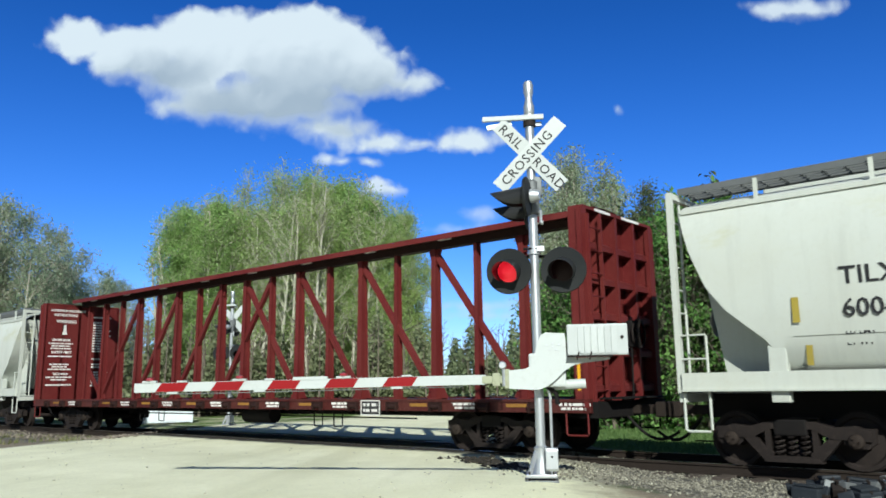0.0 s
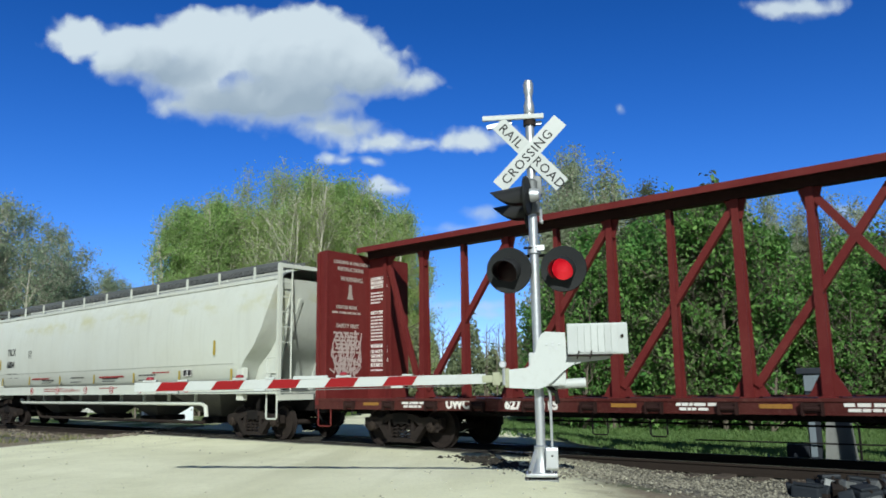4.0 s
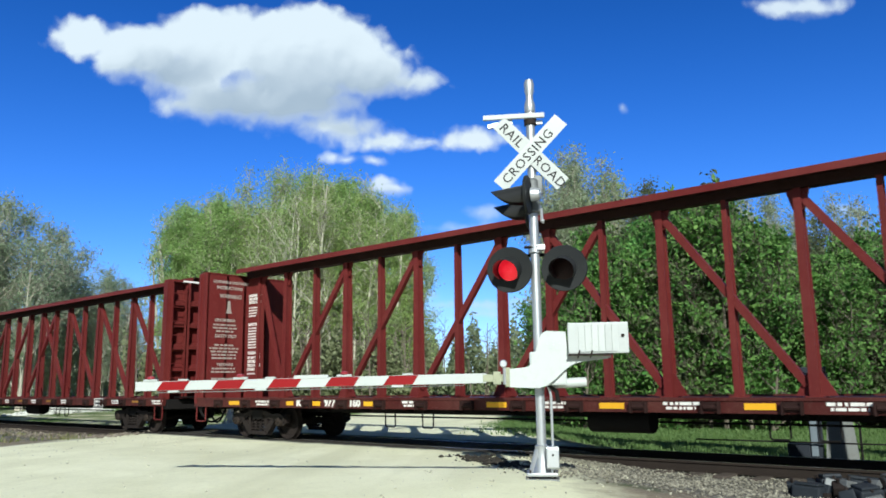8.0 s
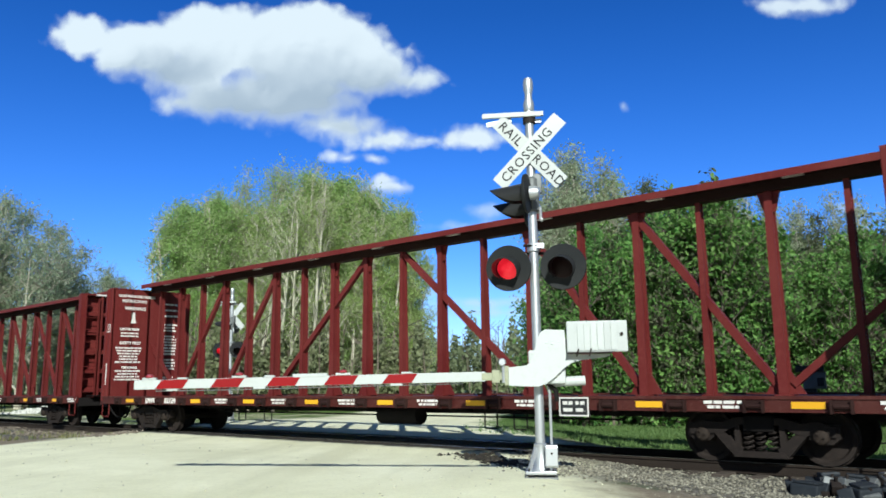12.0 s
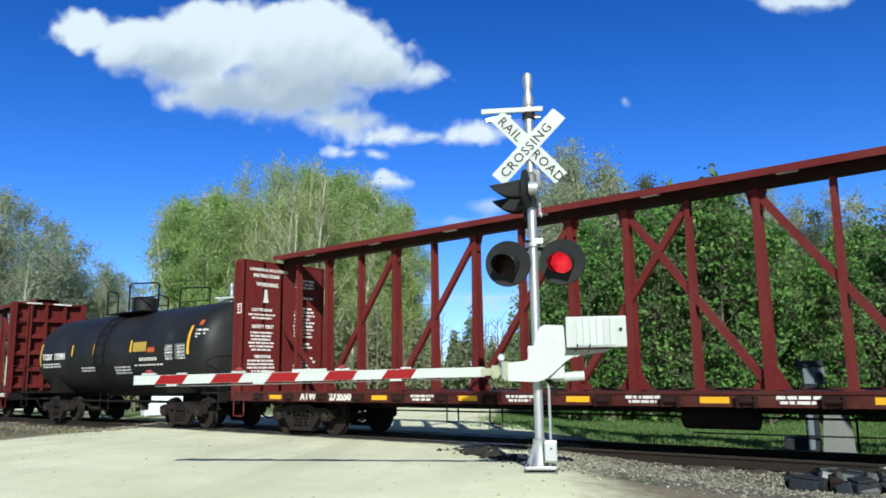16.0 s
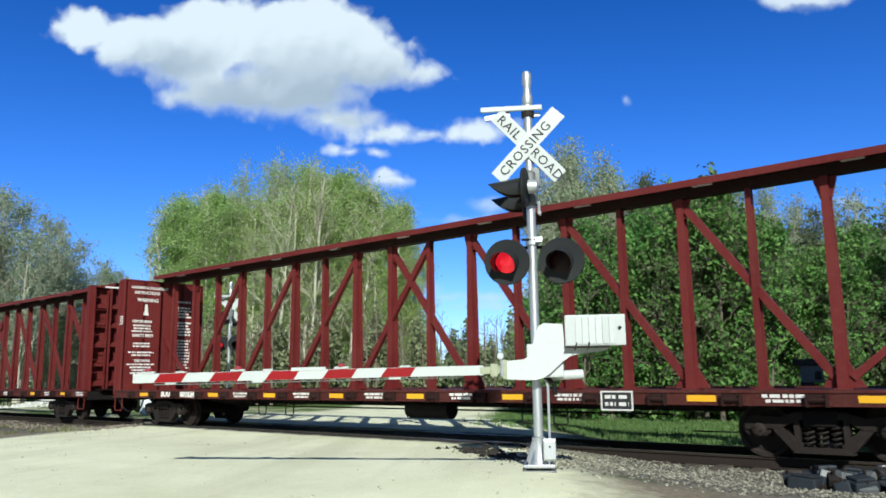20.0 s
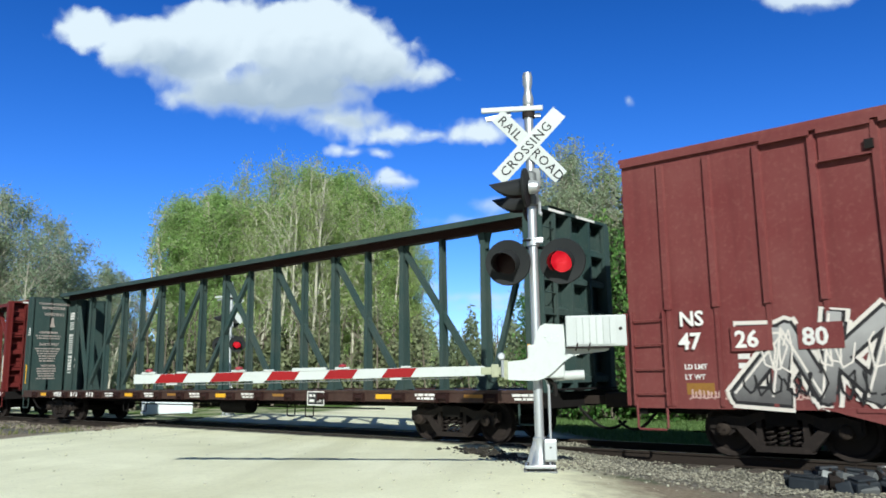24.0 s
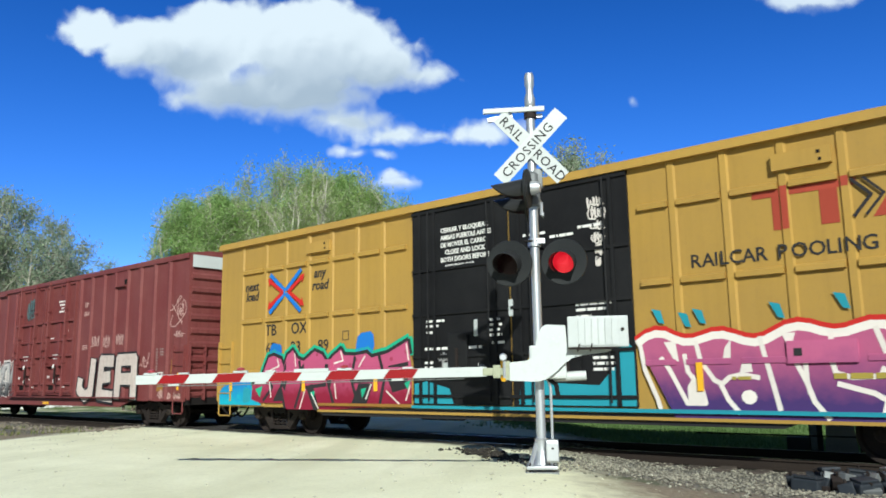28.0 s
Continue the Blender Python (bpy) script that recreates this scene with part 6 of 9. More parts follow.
def boxcar_shell(name, L, mat, z0=0.76, z1=5.0):
    car = new(name)
    part("side_wall", Geo().box(0.04, L - 0.04, -1.44, -1.40, z0, z1), mat, car)
    part("side_wall", Geo().box(0.04, L - 0.04, 1.40, 1.44, z0, z1), mat, car)
    for e, s in ((0.0, -1), (L, 1)):
        w = part("end_wall", Geo().box(min(e, e - s * 0.05), max(e, e - s * 0.05), -1.44, 1.44, z0 + 0.1, z1), mat, car)
        for i in range(9):
            z = 1.15 + i * 0.40
            g = Geo().add([(e + dx * s, y, z + dz) for y in (-1.36, 1.36) for dx, dz in ((-0.01, -0.13), (0.075, -0.05), (0.075, 0.05), (-0.01, 0.13))], ((0, 1, 2, 3), (7, 6, 5, 4), (0, 4, 5, 1), (1, 5, 6, 2), (2, 6, 7, 3), (3, 7, 4, 0)))
            part("corrugation", g, mat, w)
        add_coupler(car, e - s * 0.05, s)
        add_truck(car, e - s * 2.25)
        part("end_sill", Geo().box(min(e, e - s * 0.2), max(e, e - s * 0.2), -1.36, 1.36, 0.66, 0.90), DARK, car)
        part("draft_sill", Geo().box(min(e, e - s * 3.5), max(e, e - s * 3.5), -0.35, 0.35, 0.62, 0.95), DARK, car)
        g = Geo()
        for i in range(4):
            g.tube(((e - s * 0.08, -1.50, 1.0 + i * 0.40), (e - s * 0.62, -1.50, 1.0 + i * 0.40)), 0.014, 6)
        g.box(min(e - s * 0.05, e - s * 0.08), max(e - s * 0.05, e - s * 0.08), -1.51, -1.44, 0.8, 2.35).box(min(e - s * 0.62, e - s * 0.65), max(e - s * 0.62, e - s * 0.65), -1.51, -1.44, 0.8, 2.35)
        part("side_ladder", g, mat, car)
        g = Geo()
        for i in range(4):
            g.tube(((e + s * 0.12, -1.36, 1.0 + i * 0.40), (e + s * 0.12, -0.9, 1.0 + i * 0.40)), 0.014, 6)
        g.box(min(e, e + s * 0.13), max(e, e + s * 0.13), -1.40, -1.36, 0.8, 2.35).box(min(e, e + s * 0.13), max(e, e + s * 0.13), -0.9, -0.87, 0.8, 2.35)
        part("end_ladder", g, mat, car)
        part("stirrup", stirrup(min(e - s * 0.08, e - s * 0.6), max(e - s * 0.08, e - s * 0.6), -1.46, 0.42, 0.85, 0.02), mat, car)
    g = Geo()
    pts = [(x, y, z) for x in (-0.02, L + 0.02) for y, z in ((-1.50, z1 - 0.03), (-1.50, z1 + 0.03), (-0.8, z1 + 0.14), (0, z1 + 0.18), (0.8, z1 + 0.14), (1.50, z1 + 0.03), (1.50, z1 - 0.03), (0, z1 - 0.03))]
    g.add(pts, [(i, (i + 1) % 8, 8 + (i + 1) % 8, 8 + i) for i in range(8)] + [tuple(range(7, -1, -1)), tuple(range(8, 16))])
    part("roof", g, mat, car, "low ridged steel roof")
    part("floor", Geo().box(0.1, L - 0.1, -1.36, 1.36, 0.86, 0.95), DARK, car)
    part("center_sill", Geo().box(3.0, L - 3.0, -0.3, 0.3, 0.55, 0.9), DARK, car)
    part("brake_tank", Geo().tube(((L / 2 - 2.6, -0.8, 0.6), (L / 2 - 1.5, -0.8, 0.6)), 0.18, 10), DARK, car, smooth=True)
    return car


def brown_boxcar():
    L = 18.95
    car = boxcar_shell("boxcar", L, BROWN)
    # fishbelly sill
    part("side_sill", Geo().plate([(2.9, 0.80), (16.1, 0.80), (15.2, 0.56), (3.8, 0.56)], -1.46, -1.40).box(3.4, 15.6, -1.48, -1.44, 0.74, 0.80), BROWN, car)
    part("top_rail", Geo().box(0, L, -1.50, -1.44, 4.88, 5.0), BROWN, car)
    # left panels with shallow seams, right panels with deep posts
    for i, x in enumerate((0.72, 1.52, 2.32, 3.13, 3.98, 4.84, 5.71, 6.55)):
        part("panel_seam", Geo().box(x - 0.035, x + 0.035, -1.466, -1.44, 0.8, 2.35), BROWN, car)
        part("side_post", Geo().add([(x + dx, y, z) for z in (2.35, 4.80) for dx, y in ((-0.075, -1.44), (-0.055, -1.492), (0.04, -1.492), (0.06, -1.44))], ((0, 1, 2, 3), (7, 6, 5, 4), (0, 4, 5, 1), (1, 5, 6, 2), (2, 6, 7, 3), (3, 7, 4, 0))), BROWN, car)
    for x in (12.12, 12.95, 13.8, 14.6, 15.4, 16.2, 17.05, 17.9):
        part("side_post", Geo().add([(x + dx, y, z) for z in (0.8, 4.88) for dx, y in ((-0.075, -1.44), (-0.06, -1.50), (0.04, -1.50), (0.10, -1.44))], ((0, 1, 2, 3), (7, 6, 5, 4), (0, 4, 5, 1), (1, 5, 6, 2), (2, 6, 7, 3), (3, 7, 4, 0))), BROWN, car)
    # placard boards and dark vent slots near the eaves
    for x in (3.22, 14.65):
        b = part("route_board", Geo().box(x, x + 0.76, -1.475, -1.44, 4.38, 4.86), BROWN, car)
        part("latch", Geo().box(x + 0.62, x + 0.74, -1.53, -1.475, 4.44, 4.58), DARK, b)
        part("board_shelf", Geo().box(x, x + 0.70, -1.545, -1.475, 4.36, 4.39), BROWN, b)
    for x in (2.40, 3.22, 4.05, 4.92):
        part("eaves_bracket", Geo().box(x, x + 0.72, -1.545, -1.50, 4.80, 4.88), BROWN, car)
    # two plug doors
    for n, (x0, x1) in enumerate(((6.86, 9.30), (9.40, 11.84))):
        d = part("plug_door", Geo().box(x0, x1, -1.465, -1.44, 1.00, 4.84), BROWN, car, "ribbed sliding plug door")
        for z, deep in ((4.80, 0.05), (3.50, 0.08), (2.83, 0.06), (2.28, 0.08), (1.30, 0.07), (1.03, 0.09)):
            part("door_belt", Geo().add([(x, y, z + dz) for x in (x0, x1) for y, dz in ((-1.465, -0.045), (-1.465 - deep, -0.03), (-1.465 - deep, 0.02), (-1.465, 0.05))], ((0, 1, 2, 3), (7, 6, 5, 4), (0, 4, 5, 1), (1, 5, 6, 2), (2, 6, 7, 3), (3, 7, 4, 0))), BROWN, d)
        for x in (x0 + 0.03, x1 - 0.03):
            part("door_edge", Geo().box(x - 0.03, x + 0.03, -1.525, -1.465, 1.0, 4.84), BROWN, d)
        for x in (x0 + 0.51, x1 - 0.54):
            part("door_post", Geo().tube(((x, -1.60, 0.90), (x, -1.60, 4.93)), 0.034, 8).box(x - 0.025, x + 0.025, -1.59, -1.465, 0.98, 4.84), BROWN, d, "full-height locking bar")
            for z in (0.92, 2.05, 3.0, 3.9, 4.88):
                part("bar_guide", Geo().soft(x - 0.06, x + 0.06, -1.645, -1.555, z - 0.04, z + 0.04, 0.012), BROWN, d)
        part("door_post", Geo().box(x0 + 1.22, x0 + 1.27, -1.52, -1.465, 4.45, 4.86), BROWN, d)
        part("raised_panel", Geo().soft(x0 + 1.14, x0 + 1.36, -1.515, -1.465, 2.36, 3.44, 0.012), BROWN, d)
        part("lock_plate", Geo().soft(x0 + 1.05, x0 + 1.46, -1.575, -1.465, 1.62, 2.25, 0.012), BROWN, d)
        part("door_step", Geo().box(x0 + 0.56, x0 + 1.0, -1.60, -1.465, 1.92, 1.95).box(x0 + 1.46, x0 + 1.84, -1.60, -1.465, 1.92, 1.95), BROWN, d)
        part("door_roller", Geo().soft(x0 - 0.02, x0 + 0.12, -1.60, -1.465, 2.5, 2.86, 0.02), BROWN, d)
        part("lock_rod", Geo().tube(((x0 + 1.36, -1.60, 1.02), (x0 + 1.36, -1.60, 1.98)), 0.026, 6), BROWN, d)
        part("door_handle", Geo().bar((x0 + 1.38, -1.63, 1.30), (x0 + 1.38, -1.63, 1.92), 0.05, 0.04), IRON, d)
        part("seal_tag", Geo().box(x0 + 1.37, x0 + 1.41, -1.66, -1.655, 1.34, 1.45), WHITEMARK, d)
        part("door_roundel", Geo().lathe(((0.075, 0), (0.075, 0.006), (0.0, 0.006)), 16, pose(x0 + 1.14, -1.577, 1.92, 90)), WHITEMARK, d, "white round placard")
        many(part("lock_stencil", dashes(Geo(), [(x0 + 1.12, 2.17, 0.10, 0.035), (x0 + 1.32, 2.17, 0.10, 0.035), (x0 + 1.05, 2.30, 0.42, 0.025), (x0 + 0.72, 1.55, 0.18, 0.03), (x0 + 0.72, 1.50, 0.16, 0.03), (x0 + 1.62, 1.45, 0.22, 0.03), (x0 + 1.95, 1.18, 0.2, 0.03)], pose(0, -1.578, 0), 51 + n), WHITEMARK, d, "small white stencils"))
        part("lower_panel", Geo().soft(x0 + 0.62, x0 + 0.98, -1.485, -1.465, 1.10, 1.26, 0.006), DARK, d, "dark patch panel")
        part("track_guide", Geo().box(x0, x1, -1.56, -1.44, 0.93, 0.97), BROWN, car)
    part("side_tape", Geo().box(9.56, 9.66, -1.470, -1.466, 1.42, 1.86), painted_tape, car, "ochre rubbed strip on the door")
    part("door_track", Geo().box(6.7, 16.3, -1.62, -1.44, 0.83, 0.87), BROWN, car)
    # writing
    words("lettering", "NS", 0.33, WHITEMARK, car, side(0.90, 2.07, -1.484), 1.0, 0.008, "white reporting mark")
    for x, t in ((0.90, "47"), (1.80, "26"), (2.78, "80")):
        words("lettering", t, 0.36, WHITEMARK, car, side(x - 0.02, 1.70, -1.486), 1.0, 0.010, "white car number")
    for x0 in (1.72, 2.70):
        part("number_panel", Geo().box(x0, x0 + 0.62, -1.482, -1.440, 1.64, 2.02), BROWN, car)
    many(part("capacity_data", dashes(Geo(), [(1.8, 1.52, 0.5, 0.08), (1.8, 1.38, 0.4, 0.08)], pose(0, -1.446, 0), 11), WHITEMARK, car))
    for i, (x, t) in enumerate(((10.36, "CLOSE AND LOCK"), (10.46, "BOTH DOORS"), (10.58, "BEFORE"), (10.44, "MOVING CAR"))):
        words("lettering", t, 0.085, WHITEMARK, car, side(10.44 + (x - 10.36) * 0.8, 4.18 - i * 0.12, -1.469), 0.95, 0.004, "white door notice lettering")
    many(part("door_notice", dashes(Geo(), [(10.95, 3.12, 0.4, 0.05), (10.95, 3.03, 0.36, 0.05), (9.9, 2.9, 0.3, 0.04), (7.2, 3.0, 0.2, 0.05), (7.25, 2.9, 0.15, 0.05), (9.95, 2.8, 0.2, 0.04)], pose(0, -1.469, 0), 13), WHITEMARK, car))
    part("paper_tag", Geo().box(8.46, 8.66, -1.472, -1.466, 1.36, 1.68), WHITE, car, "small white paper tag")
    part("side_tape", Geo().box(9.6, 10.1, -1.468, -1.462, 0.60, 0.68), REFLECT, car, "yellow reflective tape")
    part("side_tape", Geo().box(0.95, 1.4, -1.448, -1.444, 0.98, 1.16), painted_tape, car, "ochre stencil panel")
    part("side_tape", Geo().box(17.40, 17.84, -1.448, -1.444, 1.05, 1.23), painted_tape, car, "ochre stencil panel")
    for z, t in ((1.38, "LD LMT"), (1.22, "LT WT")):
        words("lettering", t, 0.11, WHITEMARK, car, side(0.93, z, -1.446), 1.0, 0.003, "white stencilled data")
    # silver letters over the left end
    silver = two_tone("silver and grey spray", (0.40, 0.39, 0.38), (0.10, 0.095, 0.095), 0.9, 1.9)
    rims = (("graffiti_halo", 0.22, CHALK), ("graffiti_outline", 0.10, CHARCOAL))
    for k, (c, x, w, h) in enumerate((("z", 1.75, 0.70, 1.15), ("n", 2.35, 0.75, 1.20), ("k", 3.00, 0.75, 1.35), ("a", 3.62, 0.80, 1.30), ("n", 4.25, 0.82, 1.38), ("k", 4.95, 0.80, 1.30), ("a", 5.55, 0.75, 1.28), ("m", 6.1, 0.62, 1.3))):
        sprayed_letter(car, c, x, 0.84, w, h, 0.20, silver, rims, -1.4580, 0.10, CHALK, "silver spray-painted letter")
    many(part("graffiti_drip", scrawl([(1.9 + i * 0.62, 0.86, 0.5, 0.55) for i in range(8)], 7, 0.03, -1.4720), CHARCOAL, car))
    many(part("graffiti_drip", scrawl([(2.2 + i * 0.75, 1.25, 0.4, 0.7) for i in range(6)], 9, 0.025, -1.4735), CHALK, car))
    many(part("graffiti_tag", scrawl([(7.72, 3.64, 0.75, 0.5), (7.78, 3.85, 0.62, 0.5), (7.90, 4.1, 0.45, 0.5), (7.72, 3.75, 0.3, 0.7), (8.1, 3.7, 0.4, 0.6), (8.0, 4.0, 0.3, 0.6)], 3, 0.032, -1.4690), AQUATAG, car, "pale blue-green tag on the door"))
    many(part("graffiti_tag", scrawl([(7.80, 3.65, 0.6, 0.5), (7.9, 3.9, 0.5, 0.6)], 8, 0.03, -1.4705), CHARCOAL, car))
    # chalk white block letters on the right end
    rims = (("graffiti_outline", 0.13, CHARCOAL),)
    for c, x, w in (("j", 12.50, 0.95), ("e", 13.90, 0.80), ("q", 15.10, 1.0)):
        sprayed_letter(car, c, x, 0.70, w, 1.50, 0.36, OLDCHALK, rims, -1.5060, 0.02, None, "chalk white block letter")
    many(part("graffiti_tag", scrawl([(13.05, 2.45, 0.55, 0.45), (13.85, 2.45, 0.5, 0.38), (14.75, 2.5, 0.55, 0.38)], 17, 0.022, -1.4465), OLDPINK, car, "thin faded tags"))
    many(part("graffiti_tag", scrawl([(1.0, 0.88, 1.9, 0.2), (17.46, 0.84, 0.34, 0.26), (18.02, 0.82, 0.30, 0.2), (18.3, 0.82, 0.42, 0.2)], 19, 0.02, -1.4465), OLDPINK, car, "thin faded tags"))
    # looping signature, a word below it and a tall three-letter tag
    hand = (((17.97, 3.40), (18.12, 3.42), (18.30, 3.56), (18.42, 3.62)), ((18.10, 3.56), (18.24, 3.42), (18.44, 3.20), (18.56, 3.06)), ((18.14, 3.26), (18.04, 3.10), (18.02, 2.98), (18.10, 2.92), (18.30, 2.92), (18.50, 3.04), (18.72, 3.20), (18.84, 3.30), (18.86, 3.44), (18.80, 3.60), (18.72, 3.68), (18.64, 3.60), (18.66, 3.46)),
            ((18.34, 3.64), (18.50, 3.80), (18.60, 3.76), (18.46, 3.66), (18.36, 3.64)), ((18.36, 3.52), (18.40, 3.24)), ((18.44, 3.56), (18.46, 3.24), (18.54, 3.46), (18.56, 3.22), (18.62, 3.44), (18.64, 3.20)), ((18.50, 3.56), (18.70, 3.54), (18.68, 3.26), (18.78, 3.24)), ((18.50, 3.02), (18.58, 3.12), (18.62, 2.98), (18.68, 3.06)),
            ((18.24, 2.70), (18.36, 2.64), (18.38, 2.78), (18.42, 2.60), (18.48, 2.76), (18.52, 2.60), (18.56, 2.78), (18.60, 2.60), (18.66, 2.72), (18.70, 2.60), (18.74, 2.70), (18.84, 2.68)))
    g = Geo()
    ribbon(g, hand[0], 0.024, -1.4465)
    tag = part("graffiti_tag", g, OLDPINK, car, "looping chalky signature")
    for pts in hand[1:]:
        g = Geo()
        ribbon(g, pts, 0.024, -1.4465)
        part("graffiti_stroke", g, OLDPINK, tag)
    g = Geo()
    ribbon(g, ((16.66, 1.58), (16.72, 1.50), (16.78, 1.46)), 0.02, -1.4465)
    tag = part("graffiti_tag", g, OLDPINK, car, "tall chalky hand-drawn tag")
    for pts in (((16.40, 1.88), (16.48, 1.80), (16.52, 2.02), (16.56, 2.10), (16.60, 1.80)), ((16.62, 2.08), (16.58, 1.90), (16.64, 1.76), (16.74, 1.80)), ((16.60, 1.94), (16.74, 1.98)), ((16.76, 1.76), (16.84, 2.02), (16.88, 2.20), (16.92, 1.98), (16.98, 1.62)), ((16.74, 1.90), (16.98, 1.86)), ((16.28, 1.80), (16.36, 1.84))):
        g = Geo()
        ribbon(g, pts, 0.026, -1.4465)
        part("graffiti_stroke", g, OLDPINK, tag)
    # columns of small data, the reflective blocks and black ladder edge
    rows = [(17.30 + dx, 2.27 - k * 0.085, 0.075, 0.035) for k in range(8) for dx in (0.0, 0.21, 0.32, 0.46) if k < 3 or dx in (0.0, 0.46)]
    many(part("capacity_data", dashes(Geo(), rows, pose(0, -1.446, 0), 51), FADEDWHITE, car, "columns of small white stencils"))
    for z in (1.08, 1.33, 1.41, 1.49):
        part("side_tape", Geo().box(18.50, 18.60, -1.448, -1.444, z, z + 0.07 if z > 1.2 else z + 0.12), REFLECT, car, "yellow reflective block")
    part("side_tape", Geo().box(18.16, 18.20, -1.448, -1.444, 1.2, 1.95), painted_tape, car, "ochre rubbed strip")
    for body, x, z, size in (("RIP", 12.44, 3.86, 0.27), ("DRUGS", 12.44, 3.56, 0.25), ("DEFACE", 12.42, 2.42, 0.25)):
        words("graffiti_tag", body, size, OLDPINK, car, side(x, z, -1.4475), 0.66 if size > 0.26 else 0.58, -0.002, "thin chalky tag lettering").data.shear = 0.12
    frame_g = Geo().box(17.40, 17.84, -1.448, -1.4425, 1.28, 1.305).box(17.40, 17.84, -1.448, -1.4425, 1.575, 1.60).box(17.40, 17.425, -1.448, -1.4425, 1.305, 1.575).box(17.815, 17.84, -1.448, -1.4425, 1.305, 1.575).box(17.63, 17.65, -1.448, -1.4425, 1.355, 1.575).box(17.425, 17.815, -1.448, -1.4425, 1.335, 1.350)
    many(part("notice_frame", frame_g, WHITEMARK, car, "white-framed stencil"))
    part("end_fascia", Geo().box(L + 0.06, L + 0.075, -1.38, 1.38, 4.62, 4.98), WHITE, car, "white strip across the end")
    many(part("end_fascia_marks", dashes(Geo(), [(0.2, 4.72, 0.6, 0.06)], inner_flat(L + 0.0755), 4), BLACKMARK, car))
    tagged(car, "red-brown boxcar with graffiti and ribbed plug doors", "railcar", "cars of the train")
    return car


OLDCHALK = painted("worn chalk spray paint", (0.60, 0.53, 0.47), (0.26, 0.12, 0.10), 0.6, 0.7)
MARINE = two_tone("mottled blue and turquoise spray", (0.02, 0.20, 0.50), (0.02, 0.36, 0.46), 0.7, 1.2, 0.6)
FADEDRED = spray("sun-faded red paint", (0.34, 0.055, 0.032))
ROSY = two_tone("pink over crimson spray", (0.46, 0.085, 0.18), (0.22, 0.012, 0.035), 0.95, 1.45, 0.55)
DUSK = two_tone("mauve over purple spray", (0.44, 0.105, 0.21), (0.06, 0.032, 0.135), 0.90, 1.65)
AQUATAG = spray("pale aqua tag paint", (0.10, 0.17, 0.175))
in_train(brown_boxcar(), 177.9)


def yellow_boxcar():
    L = 18.95
    car = boxcar_shell("boxcar", L, YELLOW, 0.66)
    part("top_rail", Geo().box(0, L, -1.55, -1.44, 4.86, 5.0), YELLOW, car)
    part("side_sill", Geo().plate([(3.9, 0.68), (15.05, 0.68), (14.6, 0.50), (4.35, 0.50)], -1.47, -1.40), CHARCOAL, car, "dark lower sill")
    posts = [0.98, 2.0, 2.82, 3.72, 4.56, 5.44, 6.28, 13.1, 13.99, 14.88, 15.73, 16.6, 17.4, 18.0]
    for x in posts:
        for za, zb, deep in ((0.68, 2.08, 1.470), (2.08, 4.86, 1.474)):
            g = Geo().add([(x + dx, y, z) for z in (za, zb) for dx, y in ((-0.08, -1.44), (-0.05, -deep), (0.05, -deep), (0.08, -1.44))], ((0, 1, 2, 3), (7, 6, 5, 4), (0, 4, 5, 1), (1, 5, 6, 2), (2, 6, 7, 3), (3, 7, 4, 0)))
            part("side_post", g, YELLOW, car)
    for lo, hi in ((0.98, 7.1), (12.4, L - 0.98)):
        right = lo > 8
        for z in (4.15, 2.85, 1.52):
            for xa, xb in zip([lo] + [p for p in posts if lo < p < hi], [p for p in posts if lo < p < hi] + [hi]):
                if xb - xa > 0.2:
                    m = YELLOW if z > 2 or xa < 1.5 else (DUSK if right else ROSY)
                    part("belt_rail", Geo().add([(x, y, z + dz) for x in (xa + 0.085, xb - 0.085) for y, dz in ((-1.44, -0.06), (-1.505, -0.055), (-1.505, 0.03), (-1.44, 0.06))], ((0, 1, 2, 3), (7, 6, 5, 4), (0, 4, 5, 1), (1, 5, 6, 2), (2, 6, 7, 3), (3, 7, 4, 0))), m, car)
    for x in (4.0, 15.05):
        b = part("route_board", Geo().box(x - 0.3, x + 0.55, -1.535, -1.44, 4.36, 4.62), YELLOW, car)
        part("latch", Geo().box(x + 0.36, x + 0.41, -1.545, -1.535, 4.52, 4.57).box(x + 0.38, x + 0.42, -1.545, -1.535, 4.41, 4.45), DARK, b)
        b = part("route_board", Geo().box(x - 0.3, x + 0.65, -1.535, -1.44, 1.45, 1.78), DUSK if x > 9 else ROSY, car)
        part("latch", Geo().box(x - 0.2 if x > 9 else x + 0.46, x - 0.09 if x > 9 else x + 0.57, -1.545, -1.535, 1.56, 1.67), CHARCOAL, b)
    # two black plug doors
    for n, (x0, x1) in enumerate(((7.22, 9.72), (9.78, 12.30))):
        d = part("plug_door", Geo().box(x0, x1, -1.49, -1.44, 0.78, 4.88), DOORBLACK, car, "black plug door with stencilled notices")
        for z in (4.80, 3.55, 2.62, 1.75, 0.95):
            part("door_belt", Geo().box(x0, x1, -1.525, -1.49, z - 0.03, z + 0.03), DOORBLACK, d)
        for k, x in enumerate((x0 + 0.22, x0 + 0.62, x1 - 0.32)):
            part("door_post", Geo().box(x - 0.035, x + 0.035, -1.53, -1.49, 0.8, 4.84), DOORBLACK, d)
        for x in (x0 + 0.48, x1 - 0.45):
            part("lock_rod", Geo().tube(((x, -1.55, 0.85), (x, -1.55, 4.8)), 0.02, 6), DOORBLACK, d)
        part("lock_box", Geo().soft(x0 + 1.0, x0 + 1.5, -1.56, -1.52, 1.3, 2.2, 0.01), DOORBLACK, d)
        part("door_handle", Geo().bar((x0 + 1.25, -1.58, 1.35), (x0 + 1.25, -1.58, 1.9), 0.05, 0.04), IRON, d)
